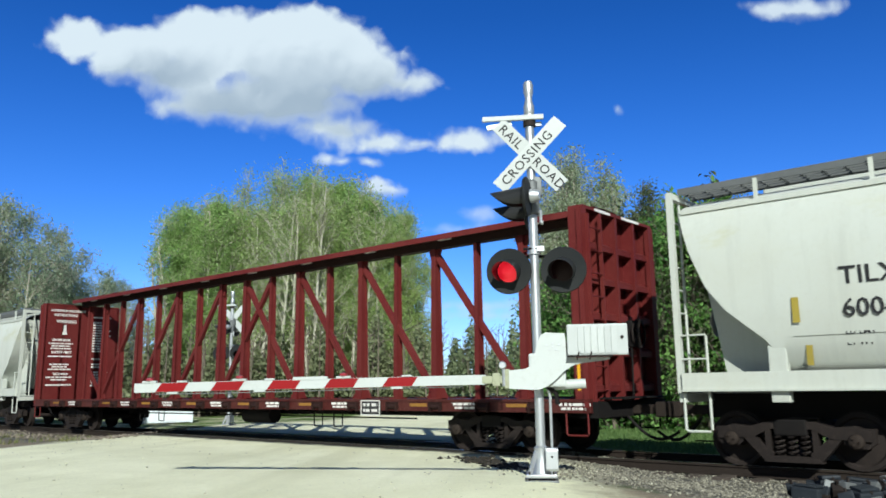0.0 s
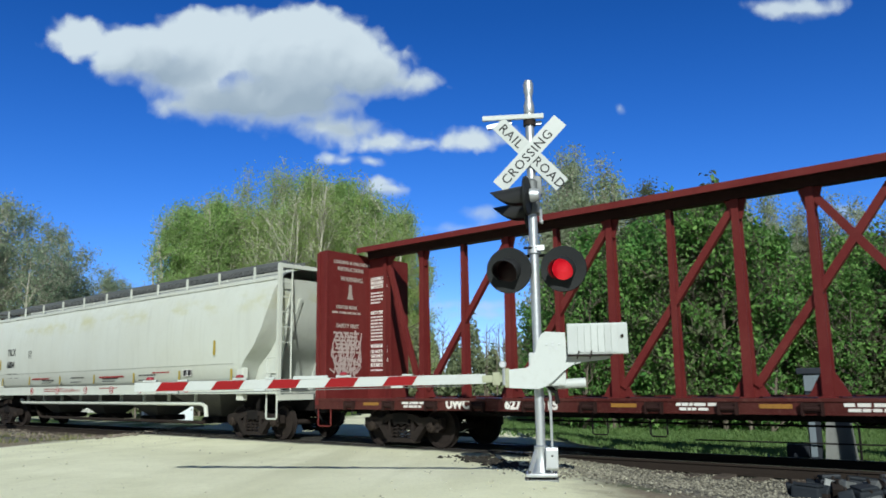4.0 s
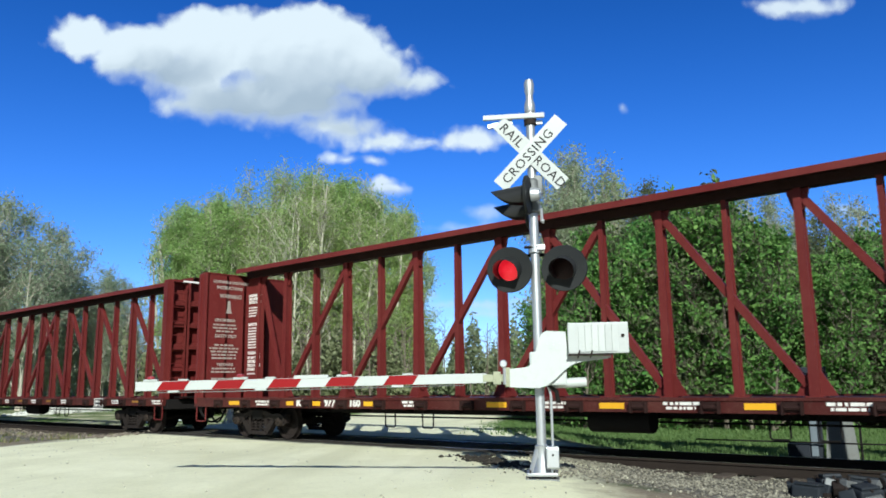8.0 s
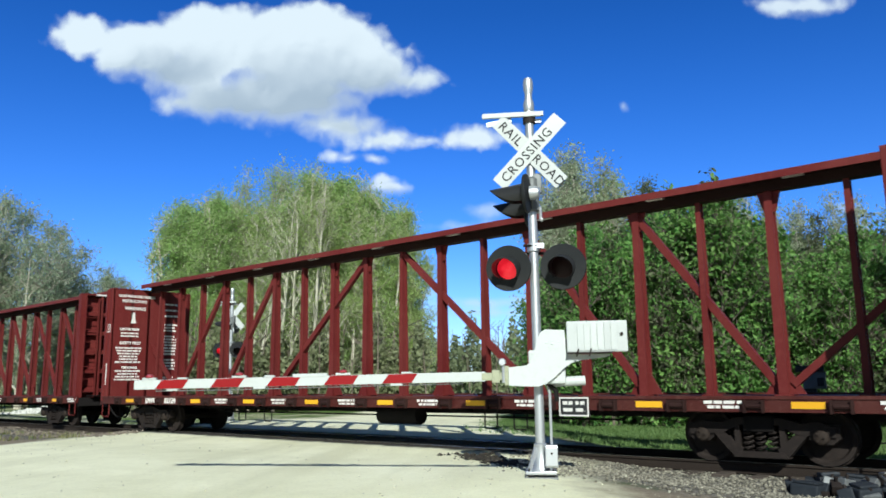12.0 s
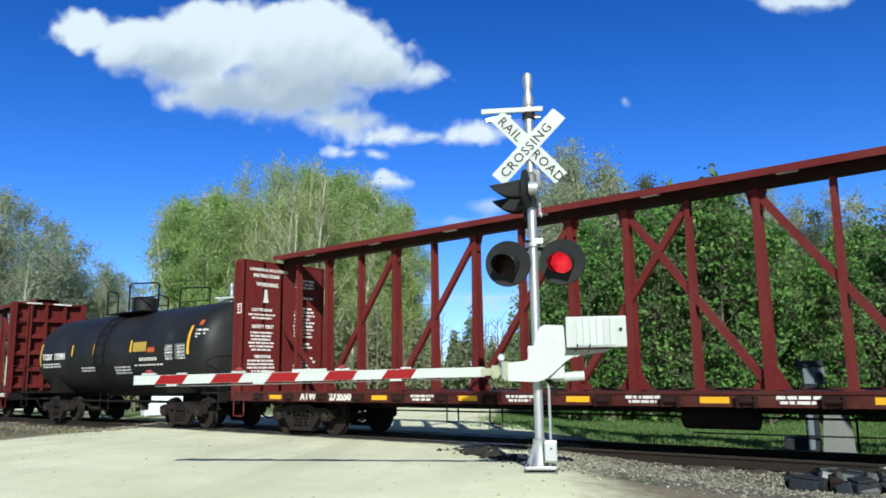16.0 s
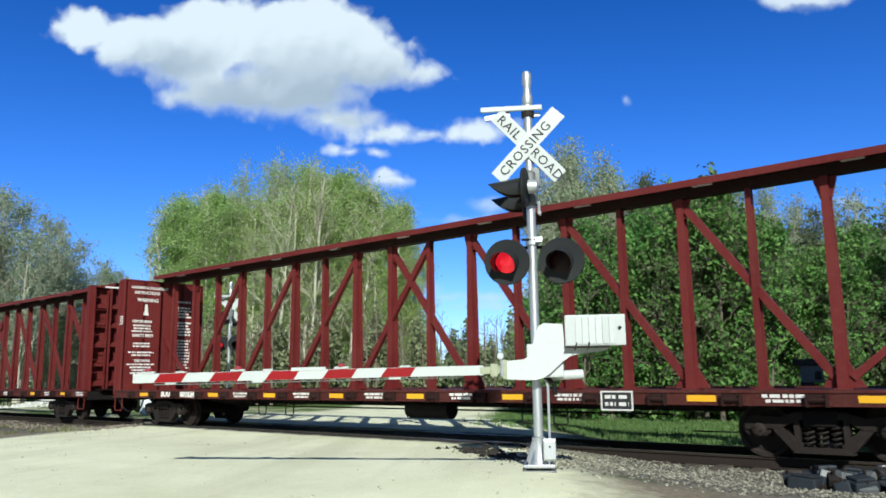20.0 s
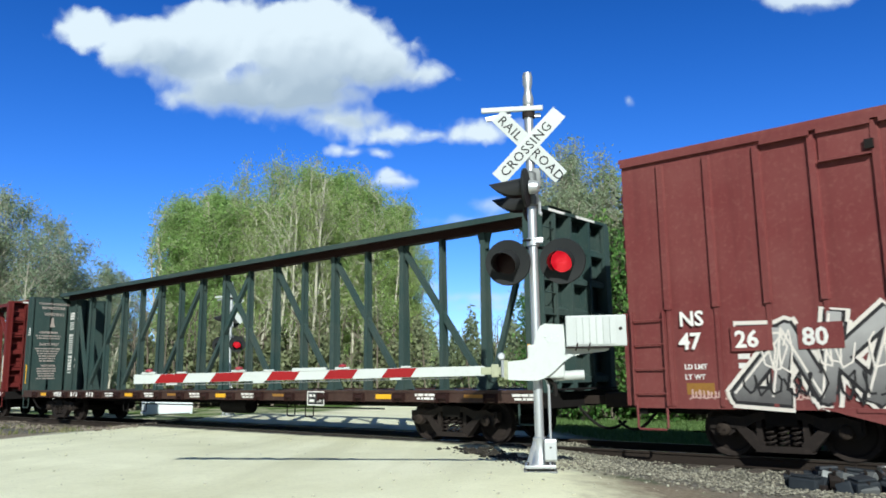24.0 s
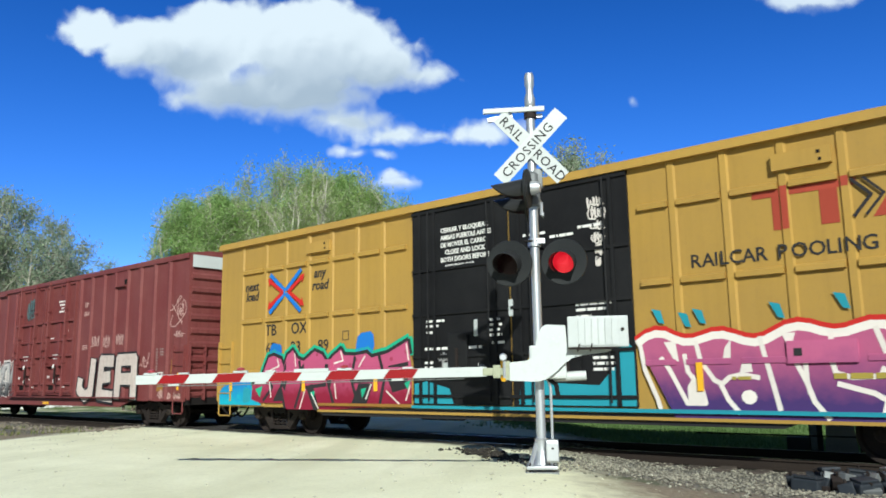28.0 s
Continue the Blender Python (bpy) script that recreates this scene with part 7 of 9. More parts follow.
    part("door_track", Geo().box(7.2, 16.0, -1.54, -1.44, 0.70, 0.76), AQUA, car, "turquoise-sprayed door track")
    part("door_track", Geo().box(4.2, 7.2, -1.54, -1.44, 0.72, 0.78), painted_tape, car, "ochre door track")
    part("door_track", Geo().box(4.2, 16.0, -1.525, -1.44, 0.58, 0.63), YELLOW, car)
    for i, t in enumerate(("CERRAR Y BLOQUEAR", "AMBAS PUERTAS ANTES", "DE MOVER EL CARRO", "CLOSE AND LOCK", "BOTH DOORS BEFORE", "MOVING CAR")):
        words("lettering", t, 0.135, WHITEMARK, car, side(8.02 + (0.12 if i in (3, 5) else 0), 4.30 - i * 0.155, -1.494), 0.92, 0.004, "white door notice lettering")
    rows = [(10.1 + k * 0.6, 3.95 - (k % 2) * 0.1, 0.5, 0.05) for k in range(3)] + [(7.6, 2.45, 0.5, 0.05), (7.6, 2.35, 0.35, 0.05), (7.6, 2.22, 0.2, 0.05), (7.55, 1.88, 1.5, 0.055), (7.55, 1.60, 0.25, 0.05), (7.55, 1.5, 0.3, 0.05), (8.2, 2.06, 0.5, 0.06), (8.25, 1.98, 0.4, 0.05), (11.2, 2.55, 0.7, 0.05), (11.2, 2.45, 0.6, 0.05), (11.2, 2.33, 0.3, 0.05), (9.25, 2.4, 0.25, 0.05), (9.25, 2.3, 0.3, 0.05), (9.25, 2.2, 0.25, 0.05), (9.25, 2.1, 0.3, 0.05), (9.3, 1.95, 0.3, 0.05), (11.5, 1.6, 0.4, 0.05), (11.5, 1.5, 0.45, 0.05), (11.5, 1.4, 0.4, 0.05)]
    many(part("door_notice", dashes(Geo(), rows, pose(0, -1.493, 0), 21), WHITEMARK, car, "small white stencils on the doors"))
    part("door_notice", Geo().box(8.86, 8.95, -1.497, -1.492, 2.12, 2.45).box(8.05, 8.2, -1.497, -1.492, 1.42, 1.62), WHITE, car)
    many(part("graffiti_tag", scrawl([(11.50, 4.28, 0.32, 0.22), (11.55, 4.06, 0.30, 0.24), (11.55, 3.84, 0.28, 0.22), (11.58, 3.62, 0.24, 0.24), (11.64, 3.40, 0.14, 0.26), (11.66, 3.2, 0.06, 0.2)], 23, 0.026, -1.4935), CHALK, car, "white tag on the black door"))
    for x, z0, z1, m in ((9.50, 1.23, 1.69, REFLECT), (10.14, 1.30, 1.66, REFLECTDULL), (9.72, 2.46, 2.78, WHITE)):
        part("side_tape", Geo().box(x, x + 0.10, -1.500, -1.494, z0, z1), m, car, "upright strip on the black door")
    part("paper_tag", Geo().box(8.44, 8.60, -1.500, -1.494, 1.73, 1.92), WHITE, car, "small white paper tag")
    many(part("graffiti_tag", scrawl([(7.95, 1.62, 0.28, 0.22), (7.98, 1.40, 0.26, 0.2), (8.92, 1.38, 0.24, 0.22)], 29, 0.022, -1.4935), SILVER, car, "small silver tags"))
    # route arrows and words
    for body, x, z in (("next", 1.12, 3.64), ("load", 1.16, 3.38), ("any", 4.80, 3.76), ("road", 4.74, 3.46)):
        words("lettering", body, 0.33, BLACKMARK, car, side(x - (0.9 if x > 4 else 0), z, -1.446), 0.95, 0.008, "black slogan lettering").data.shear = 0.22
    b, r = Geo(), Geo()
    cx, cz = 2.86, 3.50
    for sx in (-1, 1):
        for sz in (-1, 1):
            ribbon(b, [(cx + sx * 0.03, cz + sz * 0.03), (cx + sx * 0.62, cz + sz * 0.48)] if sx < 0 else [(cx + sx * 0.03, cz + sz * 0.06), (cx + sx * 0.58, cz + sz * 0.50)], 0.11, -1.4765)
            ribbon(r, [(cx + sx * 0.13, cz + sz * 0.01), (cx + sx * 0.60, cz + sz * 0.30)], 0.10, -1.4790)
            patch(r, [(cx + sx * 0.54, cz + sz * 0.36), (cx + sx * 0.72, cz + sz * 0.40), (cx + sx * 0.66, cz + sz * 0.18)], -1.4790)
    many(part("emblem", b, BLUE, car, "blue crossed bands"))
    many(part("emblem", r, SCARLET, car, "red arrows"))
    for body, x, z in (("TB", 2.02, 2.44), ("OX", 3.06, 2.44), ("67", 2.06, 1.98), ("23", 3.06, 1.98), ("89", 4.08, 1.98)):
        words("lettering", body, 0.40, BLACKMARK, car, side(x, z, -1.446), 1.0, 0.004, "black reporting mark")
    x = 13.34
    for c in "RAILCAR POOLING":
        w = {"I": 0.10, "L": 0.155, " ": 0.14, "O": 0.245, "G": 0.235, "N": 0.225}.get(c, 0.20)
        if c != " ":
            on_post = min(abs(x + w / 2 - q) for q in posts) < w / 2 + 0.07
            words("lettering", c, 0.31, BLACKMARK, car, side(x, 3.02, -1.4755 if on_post else -1.446), 1.0, 0.003, "black slogan letter")
        x += w * 0.985
    for x in (14.40, 15.08):
        for xa, xb, za, zb in ((x, x + 0.80, 3.98, 4.13), (x + 0.29, x + 0.54, 3.46, 3.98)):
            g = Geo()
            patch(g, [(xa, za), (xb, za), (xb, zb), (xa, zb)], -1.446)
            part("emblem", g, FADEDRED, car, "faded red block emblem stroke")
            for q in posts:
                p, r = max(xa, q - 0.05), min(xb, q + 0.05)
                if r > p:
                    g = Geo()
                    patch(g, [(p, za), (r, za), (r, zb), (p, zb)], -1.4755)
                    part("emblem", g, FADEDRED, car, "faded red block emblem stroke")
    g = Geo()
    patch(g, [(16.05, 3.48), (16.25, 3.48), (16.70, 4.12), (16.50, 4.12)], -1.446)
    part("emblem", g, FADEDRED, car, "faded red block emblem stroke")
    g = Geo()
    ribbon(g, [(15.82, 4.06), (16.06, 3.80), (15.82, 3.52)], 0.05, -1.4765)
    ribbon(g, [(15.98, 4.06), (16.22, 3.80), (15.98, 3.52)], 0.04, -1.4765)
    many(part("emblem", g, CHARCOAL, car, "dark chevrons"))
    for x in (0.62, 3.6, 6.05, 13.35, 16.9):
        part("side_tape", Geo().box(x, x + 0.10, -1.5215, -1.5000, 1.05, 1.50), REFLECT, car, "upright yellow reflective strip")
    # pink piece, left end
    rnd = random.Random(41)
    crest = [(1.55, 0.85), (1.6, 1.20), (1.95, 1.32), (2.1, 1.62), (2.25, 1.88), (2.45, 1.92), (2.75, 1.83), (2.85, 1.62), (3.0, 1.92), (3.2, 2.03), (3.38, 1.83), (3.62, 1.76), (4.02, 1.98), (4.28, 1.90), (4.48, 1.68), (4.65, 1.83), (4.95, 2.0), (5.05, 1.86), (5.42, 1.84), (5.80, 1.88), (5.95, 1.78), (6.45, 1.86), (7.05, 2.10), (7.10, 1.86), (7.16, 1.58), (7.16, 0.80), (6.3, 0.72), (4.3, 0.62), (3.0, 0.62), (2.9, 0.76), (1.9, 0.76)]
    body = Geo()
    patch(body, crest, -1.4870)
    piece = part("graffiti_piece", body, ROSY, car, "pink and crimson sprayed letters")
    for name, w, m, y in (("graffiti_halo", 0.30, TEAL, -1.4800), ("graffiti_outline", 0.16, CHARCOAL, -1.4830)):
        g = Geo()
        ribbon(g, crest[1:24], w, y, 0.001)
        many(part(name, g, m, piece))
    for pts in ([(2.45, 0.80), (2.70, 1.15), (2.88, 0.82)], [(3.72, 1.15), (3.95, 1.22), (4.22, 0.62), (4.0, 0.62)], [(4.42, 1.40), (4.68, 1.40), (4.58, 1.10)], [(5.55, 1.22), (6.0, 1.22), (5.8, 0.76), (5.3, 0.76)], [(6.4, 1.42), (7.1, 1.42), (7.0, 1.10), (6.6, 1.02)], [(2.75, 1.25), (3.0, 1.30), (2.92, 1.05)], [(3.5, 1.60), (3.66, 1.72), (3.64, 1.40)], [(4.46, 1.62), (4.6, 1.74), (4.58, 1.46)], [(2.86, 1.6), (2.95, 1.78), (2.97, 1.4)]):
        g = Geo()
        patch(g, pts, -1.4895)
        part("graffiti_gap", g, CHARCOAL, piece)
    for pts in ([(2.92, 1.62), (2.76, 1.12), (2.92, 0.66)], [(3.46, 1.76), (3.56, 1.2), (3.32, 0.66)], [(4.47, 1.66), (4.52, 1.2), (4.72, 0.72)], [(5.42, 1.80), (5.30, 1.32), (5.5, 0.78)], [(6.2, 1.80), (6.36, 1.32), (6.22, 0.80)], [(2.12, 1.5), (2.42, 1.15), (2.06, 0.82)], [(3.6, 1.12), (4.42, 1.2)], [(5.38, 1.26), (6.3, 1.30)], [(4.6, 1.5), (5.2, 1.42)], [(6.5, 1.55), (7.05, 1.62)]):
        g = Geo()
        ribbon(g, pts, 0.085, -1.4885, 0.0006)
        part("graffiti_gap", g, CHARCOAL, piece)
    for pts in ([(3.88, 1.02), (4.05, 1.06), (4.0, 0.86)], [(6.95, 1.22), (7.14, 1.28), (7.05, 1.08)], [(1.72, 1.10), (2.02, 1.18), (1.92, 0.90)], [(5.62, 1.1), (5.8, 1.12), (5.66, 0.9)]):
        g = Geo()
        patch(g, pts, -1.4915)
        part("graffiti_accent", g, TEAL, piece)
    for pts in ([(2.15, 1.52), (2.68, 1.66), (2.60, 1.84)], [(3.28, 1.96), (3.33, 1.64)], [(4.95, 1.95), (5.03, 1.74), (4.72, 1.68)], [(5.75, 1.82), (5.55, 1.58)], [(3.50, 0.64), (3.70, 1.10)], [(3.92, 1.0), (4.18, 0.66)], [(4.75, 1.22), (4.80, 0.88)], [(5.95, 1.2), (5.78, 0.88)], [(6.42, 1.05), (6.8, 0.78)], [(7.12, 1.16), (7.0, 0.86)], [(2.3, 1.3), (2.38, 0.9)], [(7.02, 2.04), (7.08, 1.7)]):
        g = Geo()
        ribbon(g, pts, 0.035, -1.4935, 0.001)
        part("graffiti_gleam", g, CHALK, piece)
    g = Geo()
    for bx, bz, w, h in ((2.52, 2.02, 0.5, 0.42), (5.72, 2.06, 0.6, 0.60)):
        g = Geo()
        patch(g, bubble(bx - w / 2, bx + w / 2, bz - h / 2, bz + h / 2, rnd, 10), -1.4790)
        part("graffiti_cloud", g, BLUE, car, "blue sprayed cloud")
    g = Geo()
    patch(g, [(0.12, 0.70), (1.95, 0.70), (1.75, 1.10), (1.72, 1.42), (1.45, 1.52), (1.15, 1.40), (0.85, 1.44), (0.55, 1.22), (0.30, 1.18), (0.12, 1.02)], -1.4785)
    part("graffiti_cloud", g, MARINE, car, "mottled blue and turquoise sprayed field")
    for x, z, w, h in ((1.35, 0.95, 0.35, 0.4),):
        g = Geo()
        patch(g, bubble(x - w / 2, x + w / 2, z - h / 2, z + h / 2, rnd, 10), -1.4815)
        part("graffiti_cloud", g, AQUA, car, "turquoise sprayed cloud")
    g = Geo()
    patch(g, [(7.25, 0.80), (8.3, 0.80), (8.2, 1.1), (7.6, 1.25), (7.25, 1.2)], -1.4925)
    part("graffiti_cloud", g, AQUA, car, "turquoise sprayed cloud across the doors")
    g = Geo()
    patch(g, [(9.9, 0.80), (12.28, 0.80), (12.28, 1.75), (12.1, 1.95), (11.95, 1.5), (11.6, 1.15), (10.6, 1.2), (10.2, 1.35), (9.95, 1.2)], -1.4925)
    part("graffiti_cloud", g, AQUA, car, "turquoise sprayed cloud across the doors")
    # purple piece, right end
    waves = [(12.36 + 0.16 * i, 1.80 + 0.075 * math.sin(i * 0.9) + 0.05 * math.sin(i * 0.37 + 1) + min(i, 3) * 0.03) for i in range(39)]
    body = Geo()
    patch(body, [(12.95, 0.62), (18.5, 0.62)] + waves[::-1], -1.4870)
    piece = part("graffiti_piece", body, DUSK, car, "mauve and purple sprayed letters")
    for name, w, m, y in (("graffiti_halo", 0.17, SCARLET, -1.4800), ("graffiti_outline", 0.12, CHALK, -1.4890)):
        g = Geo()
        ribbon(g, [(px, pz + (0.05 if m is SCARLET else 0.0)) for px, pz in waves], w, y, 0.001)
        many(part(name, g, m, piece))
    strokes = ([(12.40, 1.80), (12.46, 1.40), (12.66, 0.92), (12.70, 0.76)], [(12.76, 1.58), (12.90, 1.38), (13.16, 0.86), (13.46, 0.86), (13.42, 1.06), (13.20, 1.36), (13.16, 1.62)], [(13.36, 1.82), (13.42, 1.52), (13.62, 1.22), (13.74, 1.16), (13.86, 1.26), (14.06, 1.30), (14.30, 1.25)], [(13.72, 1.15), (13.82, 0.92), (13.98, 0.72)], [(14.36, 1.85), (14.42, 1.55), (14.48, 1.28), (14.58, 0.78)], [(14.84, 1.50), (14.98, 1.18), (15.06, 0.90), (15.24, 0.66)], [(15.36, 1.90), (15.34, 1.48), (15.38, 1.30), (15.58, 1.24), (15.94, 1.25), (16.0, 1.36)], [(15.40, 1.15), (15.84, 1.02), (16.0, 0.92), (15.94, 0.72)], [(15.94, 1.92), (16.06, 1.50), (16.2, 1.28)])
    for shift in (0.0, 3.95):
        for pts in strokes:
            if pts[-1][0] + shift < 18.4:
                g = Geo()
                ribbon(g, [(px + shift, pz) for px, pz in pts], 0.075, -1.4910, 0.001)
                part("graffiti_line", g, CHALK, piece)
        for pts in ([(12.82, 1.84), (13.02, 1.84), (13.06, 1.52), (12.98, 1.54)], [(13.18, 1.12), (13.30, 1.30), (13.46, 1.04), (13.44, 0.84), (13.18, 0.84)], [(13.82, 1.72), (13.92, 1.84), (13.90, 1.54), (13.76, 1.46)], [(14.08, 1.52), (14.20, 1.50), (14.22, 1.34), (14.02, 1.32)], [(14.68, 1.90), (14.88, 1.90), (14.78, 1.64)], [(14.94, 1.52), (15.02, 1.52), (15.02, 1.0), (14.98, 1.0)], [(14.14 + 0.12 * math.cos(q * 0.7), 0.96 + 0.11 * math.sin(q * 0.7)) for q in range(9)]):
            g = Geo()
            patch(g, [(px + shift, pz) for px, pz in pts], -1.4925)
            if pts[0][0] + shift < 18.0:
                part("graffiti_fill", g, CHALK, piece)
    g = Geo()
    for x, z in ((12.75, 2.16), (13.2, 2.08), (13.45, 2.12), (14.65, 2.14), (15.55, 2.22), (16.6, 2.15)):
        g = Geo()
        patch(g, [(x, z), (x + 0.10, z - 0.02), (x + 0.04, z + 0.2), (x - 0.12, z + 0.24)], -1.4795)
        part("graffiti_flare", g, AQUA, car, "turquoise flare")
    many(part("capacity_data", dashes(Geo(), [(15.35, 1.22, 0.7, 0.08), (13.9, 1.22, 0.3, 0.05)], pose(0, -1.50, 0), 44), REFLECTDULL, car))
    part("notice_outline", Geo().box(4.95, 4.97, -1.447, -1.444, 2.2, 2.42).box(5.15, 5.17, -1.447, -1.444, 2.2, 2.42).box(4.97, 5.15, -1.447, -1.444, 2.2, 2.22).box(4.97, 5.15, -1.447, -1.444, 2.40, 2.42), BLACKMARK, car)
    tagged(car, "mustard yellow boxcar with black doors and bright graffiti", "railcar", "cars of the train")
    return car


in_train(yellow_boxcar(), 198.5)


# ---- crossing signal ----
CONCRETE = painted("weathered concrete", (0.34, 0.33, 0.30), (0.22, 0.21, 0.19), 0.5, 0.9, streak=False, bumpy=0.4)
SIGNAL, ZS, FACE = (-5.79, -4.78), 0.10, 33.4


def two_faced(geo, front, back):
    """One disc whose outward half is lit lens and whose other half is dark lens."""
    me = geo.mesh("lamp", front, True)
    me.materials.append(back)
    for poly in me.polygons:
        poly.material_index = 0 if poly.center.y < -0.001 else 1
    return me


LAMP = two_faced(Geo().lathe(((0.0, 0.016), (0.08, 0.013), (0.13, 0.006), (0.148, 0.001), (0.148, -0.001), (0.13, -0.006), (0.08, -0.013), (0.0, -0.016)), 28, pose(0, 0, 0, 90)), LIT, UNLIT)


def flasher(parent, m, longer=0.0):
    """A round red light: dark background disc, hood, and a lamp that turns its lit face out and in. Looks along -y."""
    back = part("signal_light", Geo().lathe(((0.15, 0.02), (0.305, 0.03), (0.312, 0.0), (0.305, -0.012), (0.15, -0.022)), 40, pose(0, 0, 0, 90)), DISCBACK, parent, "round dark grey signal background", at=m, smooth=True)
    part("lamp_housing", Geo().lathe(((0.04, 0.20), (0.08, 0.19), (0.105, 0.13), (0.11, 0.05)) if longer else ((0.06, 0.30), (0.11, 0.28), (0.16, 0.20), (0.165, 0.05)), 24, pose(0, 0, 0, -90)), ALU if longer else HOOD, back, smooth=True)
    g = Geo()
    n, k = 22, []
    for i in range(n + 1):
        a = radians(-48 + 276 * i / n)
        c, s = math.cos(a), math.sin(a)
        reach = 0.07 + (0.38 + longer * 0.6) * max(0.0, (s + 0.75) / 1.75) ** 0.5
        k.append([(0.168 * c, -0.015, 0.168 * s), (0.168 * c, -0.02 - reach, 0.168 * s - 0.12 * reach), (0.160 * c, -0.02 - reach, 0.160 * s - 0.12 * reach), (0.160 * c, -0.015, 0.160 * s)])
    g.add([p for ring in k for p in ring], [(i * 4 + j, i * 4 + (j + 1) % 4, i * 4 + 4 + (j + 1) % 4, i * 4 + 4 + j) for i in range(n) for j in range(4)])
    part("hood", g, HOOD, back, smooth=True)
    return part("lamp", LAMP, None, back, "red lens lamp", at=pose(0, -0.03, 0))


def crossing_signal(x, y, z, heading, drop=0.0, away=False, yaw=-9):
    """Mast, crossbuck and lights, facing local -y."""
    sig = new("crossing_signal")
    sig.matrix_basis = pose(x, y, z, 0, 0, heading)
    part("mast", Geo().tube(((0, 0, 0.3), (0, 0, 5.02 - drop)), 0.062, 20), ALU, sig, "bare aluminium mast", smooth=True)
    part("mast_cap", Geo().lathe(((0.066, 4.98), (0.075, 5.0), (0.075, 5.10), (0.052, 5.18), (0.052, 5.24), (0.068, 5.30), (0.070, 5.42), (0.055, 5.47), (0.001, 5.475)), 20, pose(0, 0, -drop)), ALU, sig, smooth=True)
    b = part("base", Geo().soft(-0.20, 0.20, -0.20, 0.20, 0.03, 0.075, 0.01).lathe(((0.13, 0.07), (0.10, 0.12), (0.082, 0.36), (0.09, 0.40), (0.066, 0.42)), 18), ALU, sig, smooth=True)
    for a in range(4):
        c, s = math.cos(a * math.pi / 2 + 0.78), math.sin(a * math.pi / 2 + 0.78)
        part("base_rib", Geo().bar((0.085 * c, 0.085 * s, 0.36), (0.21 * c, 0.21 * s, 0.08), 0.02, 0.06), ALU, b)
        part("bolt", Geo().tube(((0.22 * c, 0.22 * s, -0.05), (0.22 * c, 0.22 * s, 0.11)), 0.016, 6), IRON, b)
    part("foundation", Geo().soft(-0.23, 0.23, -0.23, 0.23, -0.30, -0.04, 0.02), CONCRETE, sig, "concrete foundation")
    part("base_plate", Geo().soft(-0.215, 0.215, -0.215, 0.215, -0.04, 0.0, 0.008), GALV, sig)
    j = part("junction_box", Geo().soft(0.055, 0.22, -0.20, 0.02, 0.12, 0.40, 0.015), ALU, sig)
    part("box_lid", Geo().soft(0.06, 0.215, -0.222, -0.202, 0.14, 0.38, 0.008), ALU, j)
    part("box_screw", Geo().tube(((0.14, -0.23, 0.30), (0.14, -0.21, 0.30)), 0.014, 8), IRON, j)
    part("conduit", Geo().tube(((0.145, -0.03, 0.4), (0.145, -0.03, 1.05), (0.12, -0.03, 1.16), (0.06, -0.03, 1.2)), 0.018, 8), ALU, sig, smooth=True)
    # crossbuck: the word across lies in front
    for turn, off, parts in ((47.5, -0.088, (("RAIL", -0.57), ("ROAD", 0.10))), (-46.5, -0.098, (("CROSSING", -0.55),))):
        blade = part("crossbuck_blade", Geo().soft(-0.635, 0.635, -0.004, 0.004, -0.114, 0.114, 0.0015), WHITE, sig, "white crossbuck blade", at=pose(-0.01, -off if away else off, 4.37 - drop, 0, turn, 180 if away else 0))
        for body, at in parts:
            words("lettering", body, 0.185, BLACKMARK, blade, pose(at, -0.006, -0.066, 90), 1.0, 0.001, "black sign lettering", 1.12)
    part("crossbuck_clamp", Geo().lathe(((0.068, -0.05), (0.085, -0.05), (0.085, 0.05), (0.068, 0.05)), 16, pose(0, 0, 4.37 - drop)).box(-0.05, 0.05, -0.095, -0.06, 4.33 - drop, 4.41 - drop), ALU, sig)
    # upper arm with its brace
    part("top_arm", Geo().soft(-0.66, 0.20, -0.10, -0.05, 4.88, 4.95, 0.01), WHITE, sig, "white upper arm", at=pose(0, 0, -drop))
    part("top_brace", Geo().bar((-0.60, -0.02, 4.80), (-0.25, -0.02, 4.86), 0.05, 0.06), ALU, sig, at=pose(0, 0, -drop))
    part("arm_bracket", Geo().bar((0.0, 0.02, 4.84), (0.17, 0.02, 4.84), 0.06, 0.05), ALU, sig, at=pose(0, 0, -drop))
    part("top_clamp", Geo().lathe(((0.066, 4.80), (0.088, 4.80), (0.088, 4.90), (0.066, 4.90)), 16), IRON, sig, at=pose(0, 0, -drop))
    # pair of lights that look along the other road
    part("side_bracket", Geo().lathe(((0.066, 3.52), (0.10, 3.54), (0.10, 3.98), (0.066, 4.02)), 16).tube(((0.03, -0.35, 3.72), (0.03, 0.35, 3.72)), 0.035, 10).soft(0.0, 0.14, -0.06, 0.06, 3.78, 4.06, 0.02), GALV, sig, smooth=True)
    part("bell_bolt", Geo().tube(((0.11, -0.03, 3.40), (0.11, -0.03, 3.58)), 0.022, 8).tube(((0.11, -0.05, 3.40), (0.14, -0.05, 3.40)), 0.03, 8), ALU, sig)
    small = Matrix.Diagonal((0.86, 0.86, 0.86, 1))
    flasher(sig, pose(-0.06, -0.30, 3.72, 0, 0, -101) @ small, 0.22)
    flasher(sig, pose(-0.06, 0.38, 3.66, 0, 0, -101) @ small, 0.22)
    # front pair
    part("light_arm", Geo().tube(((-0.34, 0.06, 2.95), (0.36, 0.06, 2.95)), 0.022, 10).tube(((-0.14, -0.07, 3.04), (0.14, -0.07, 3.04)), 0.018, 8), DARK, sig)
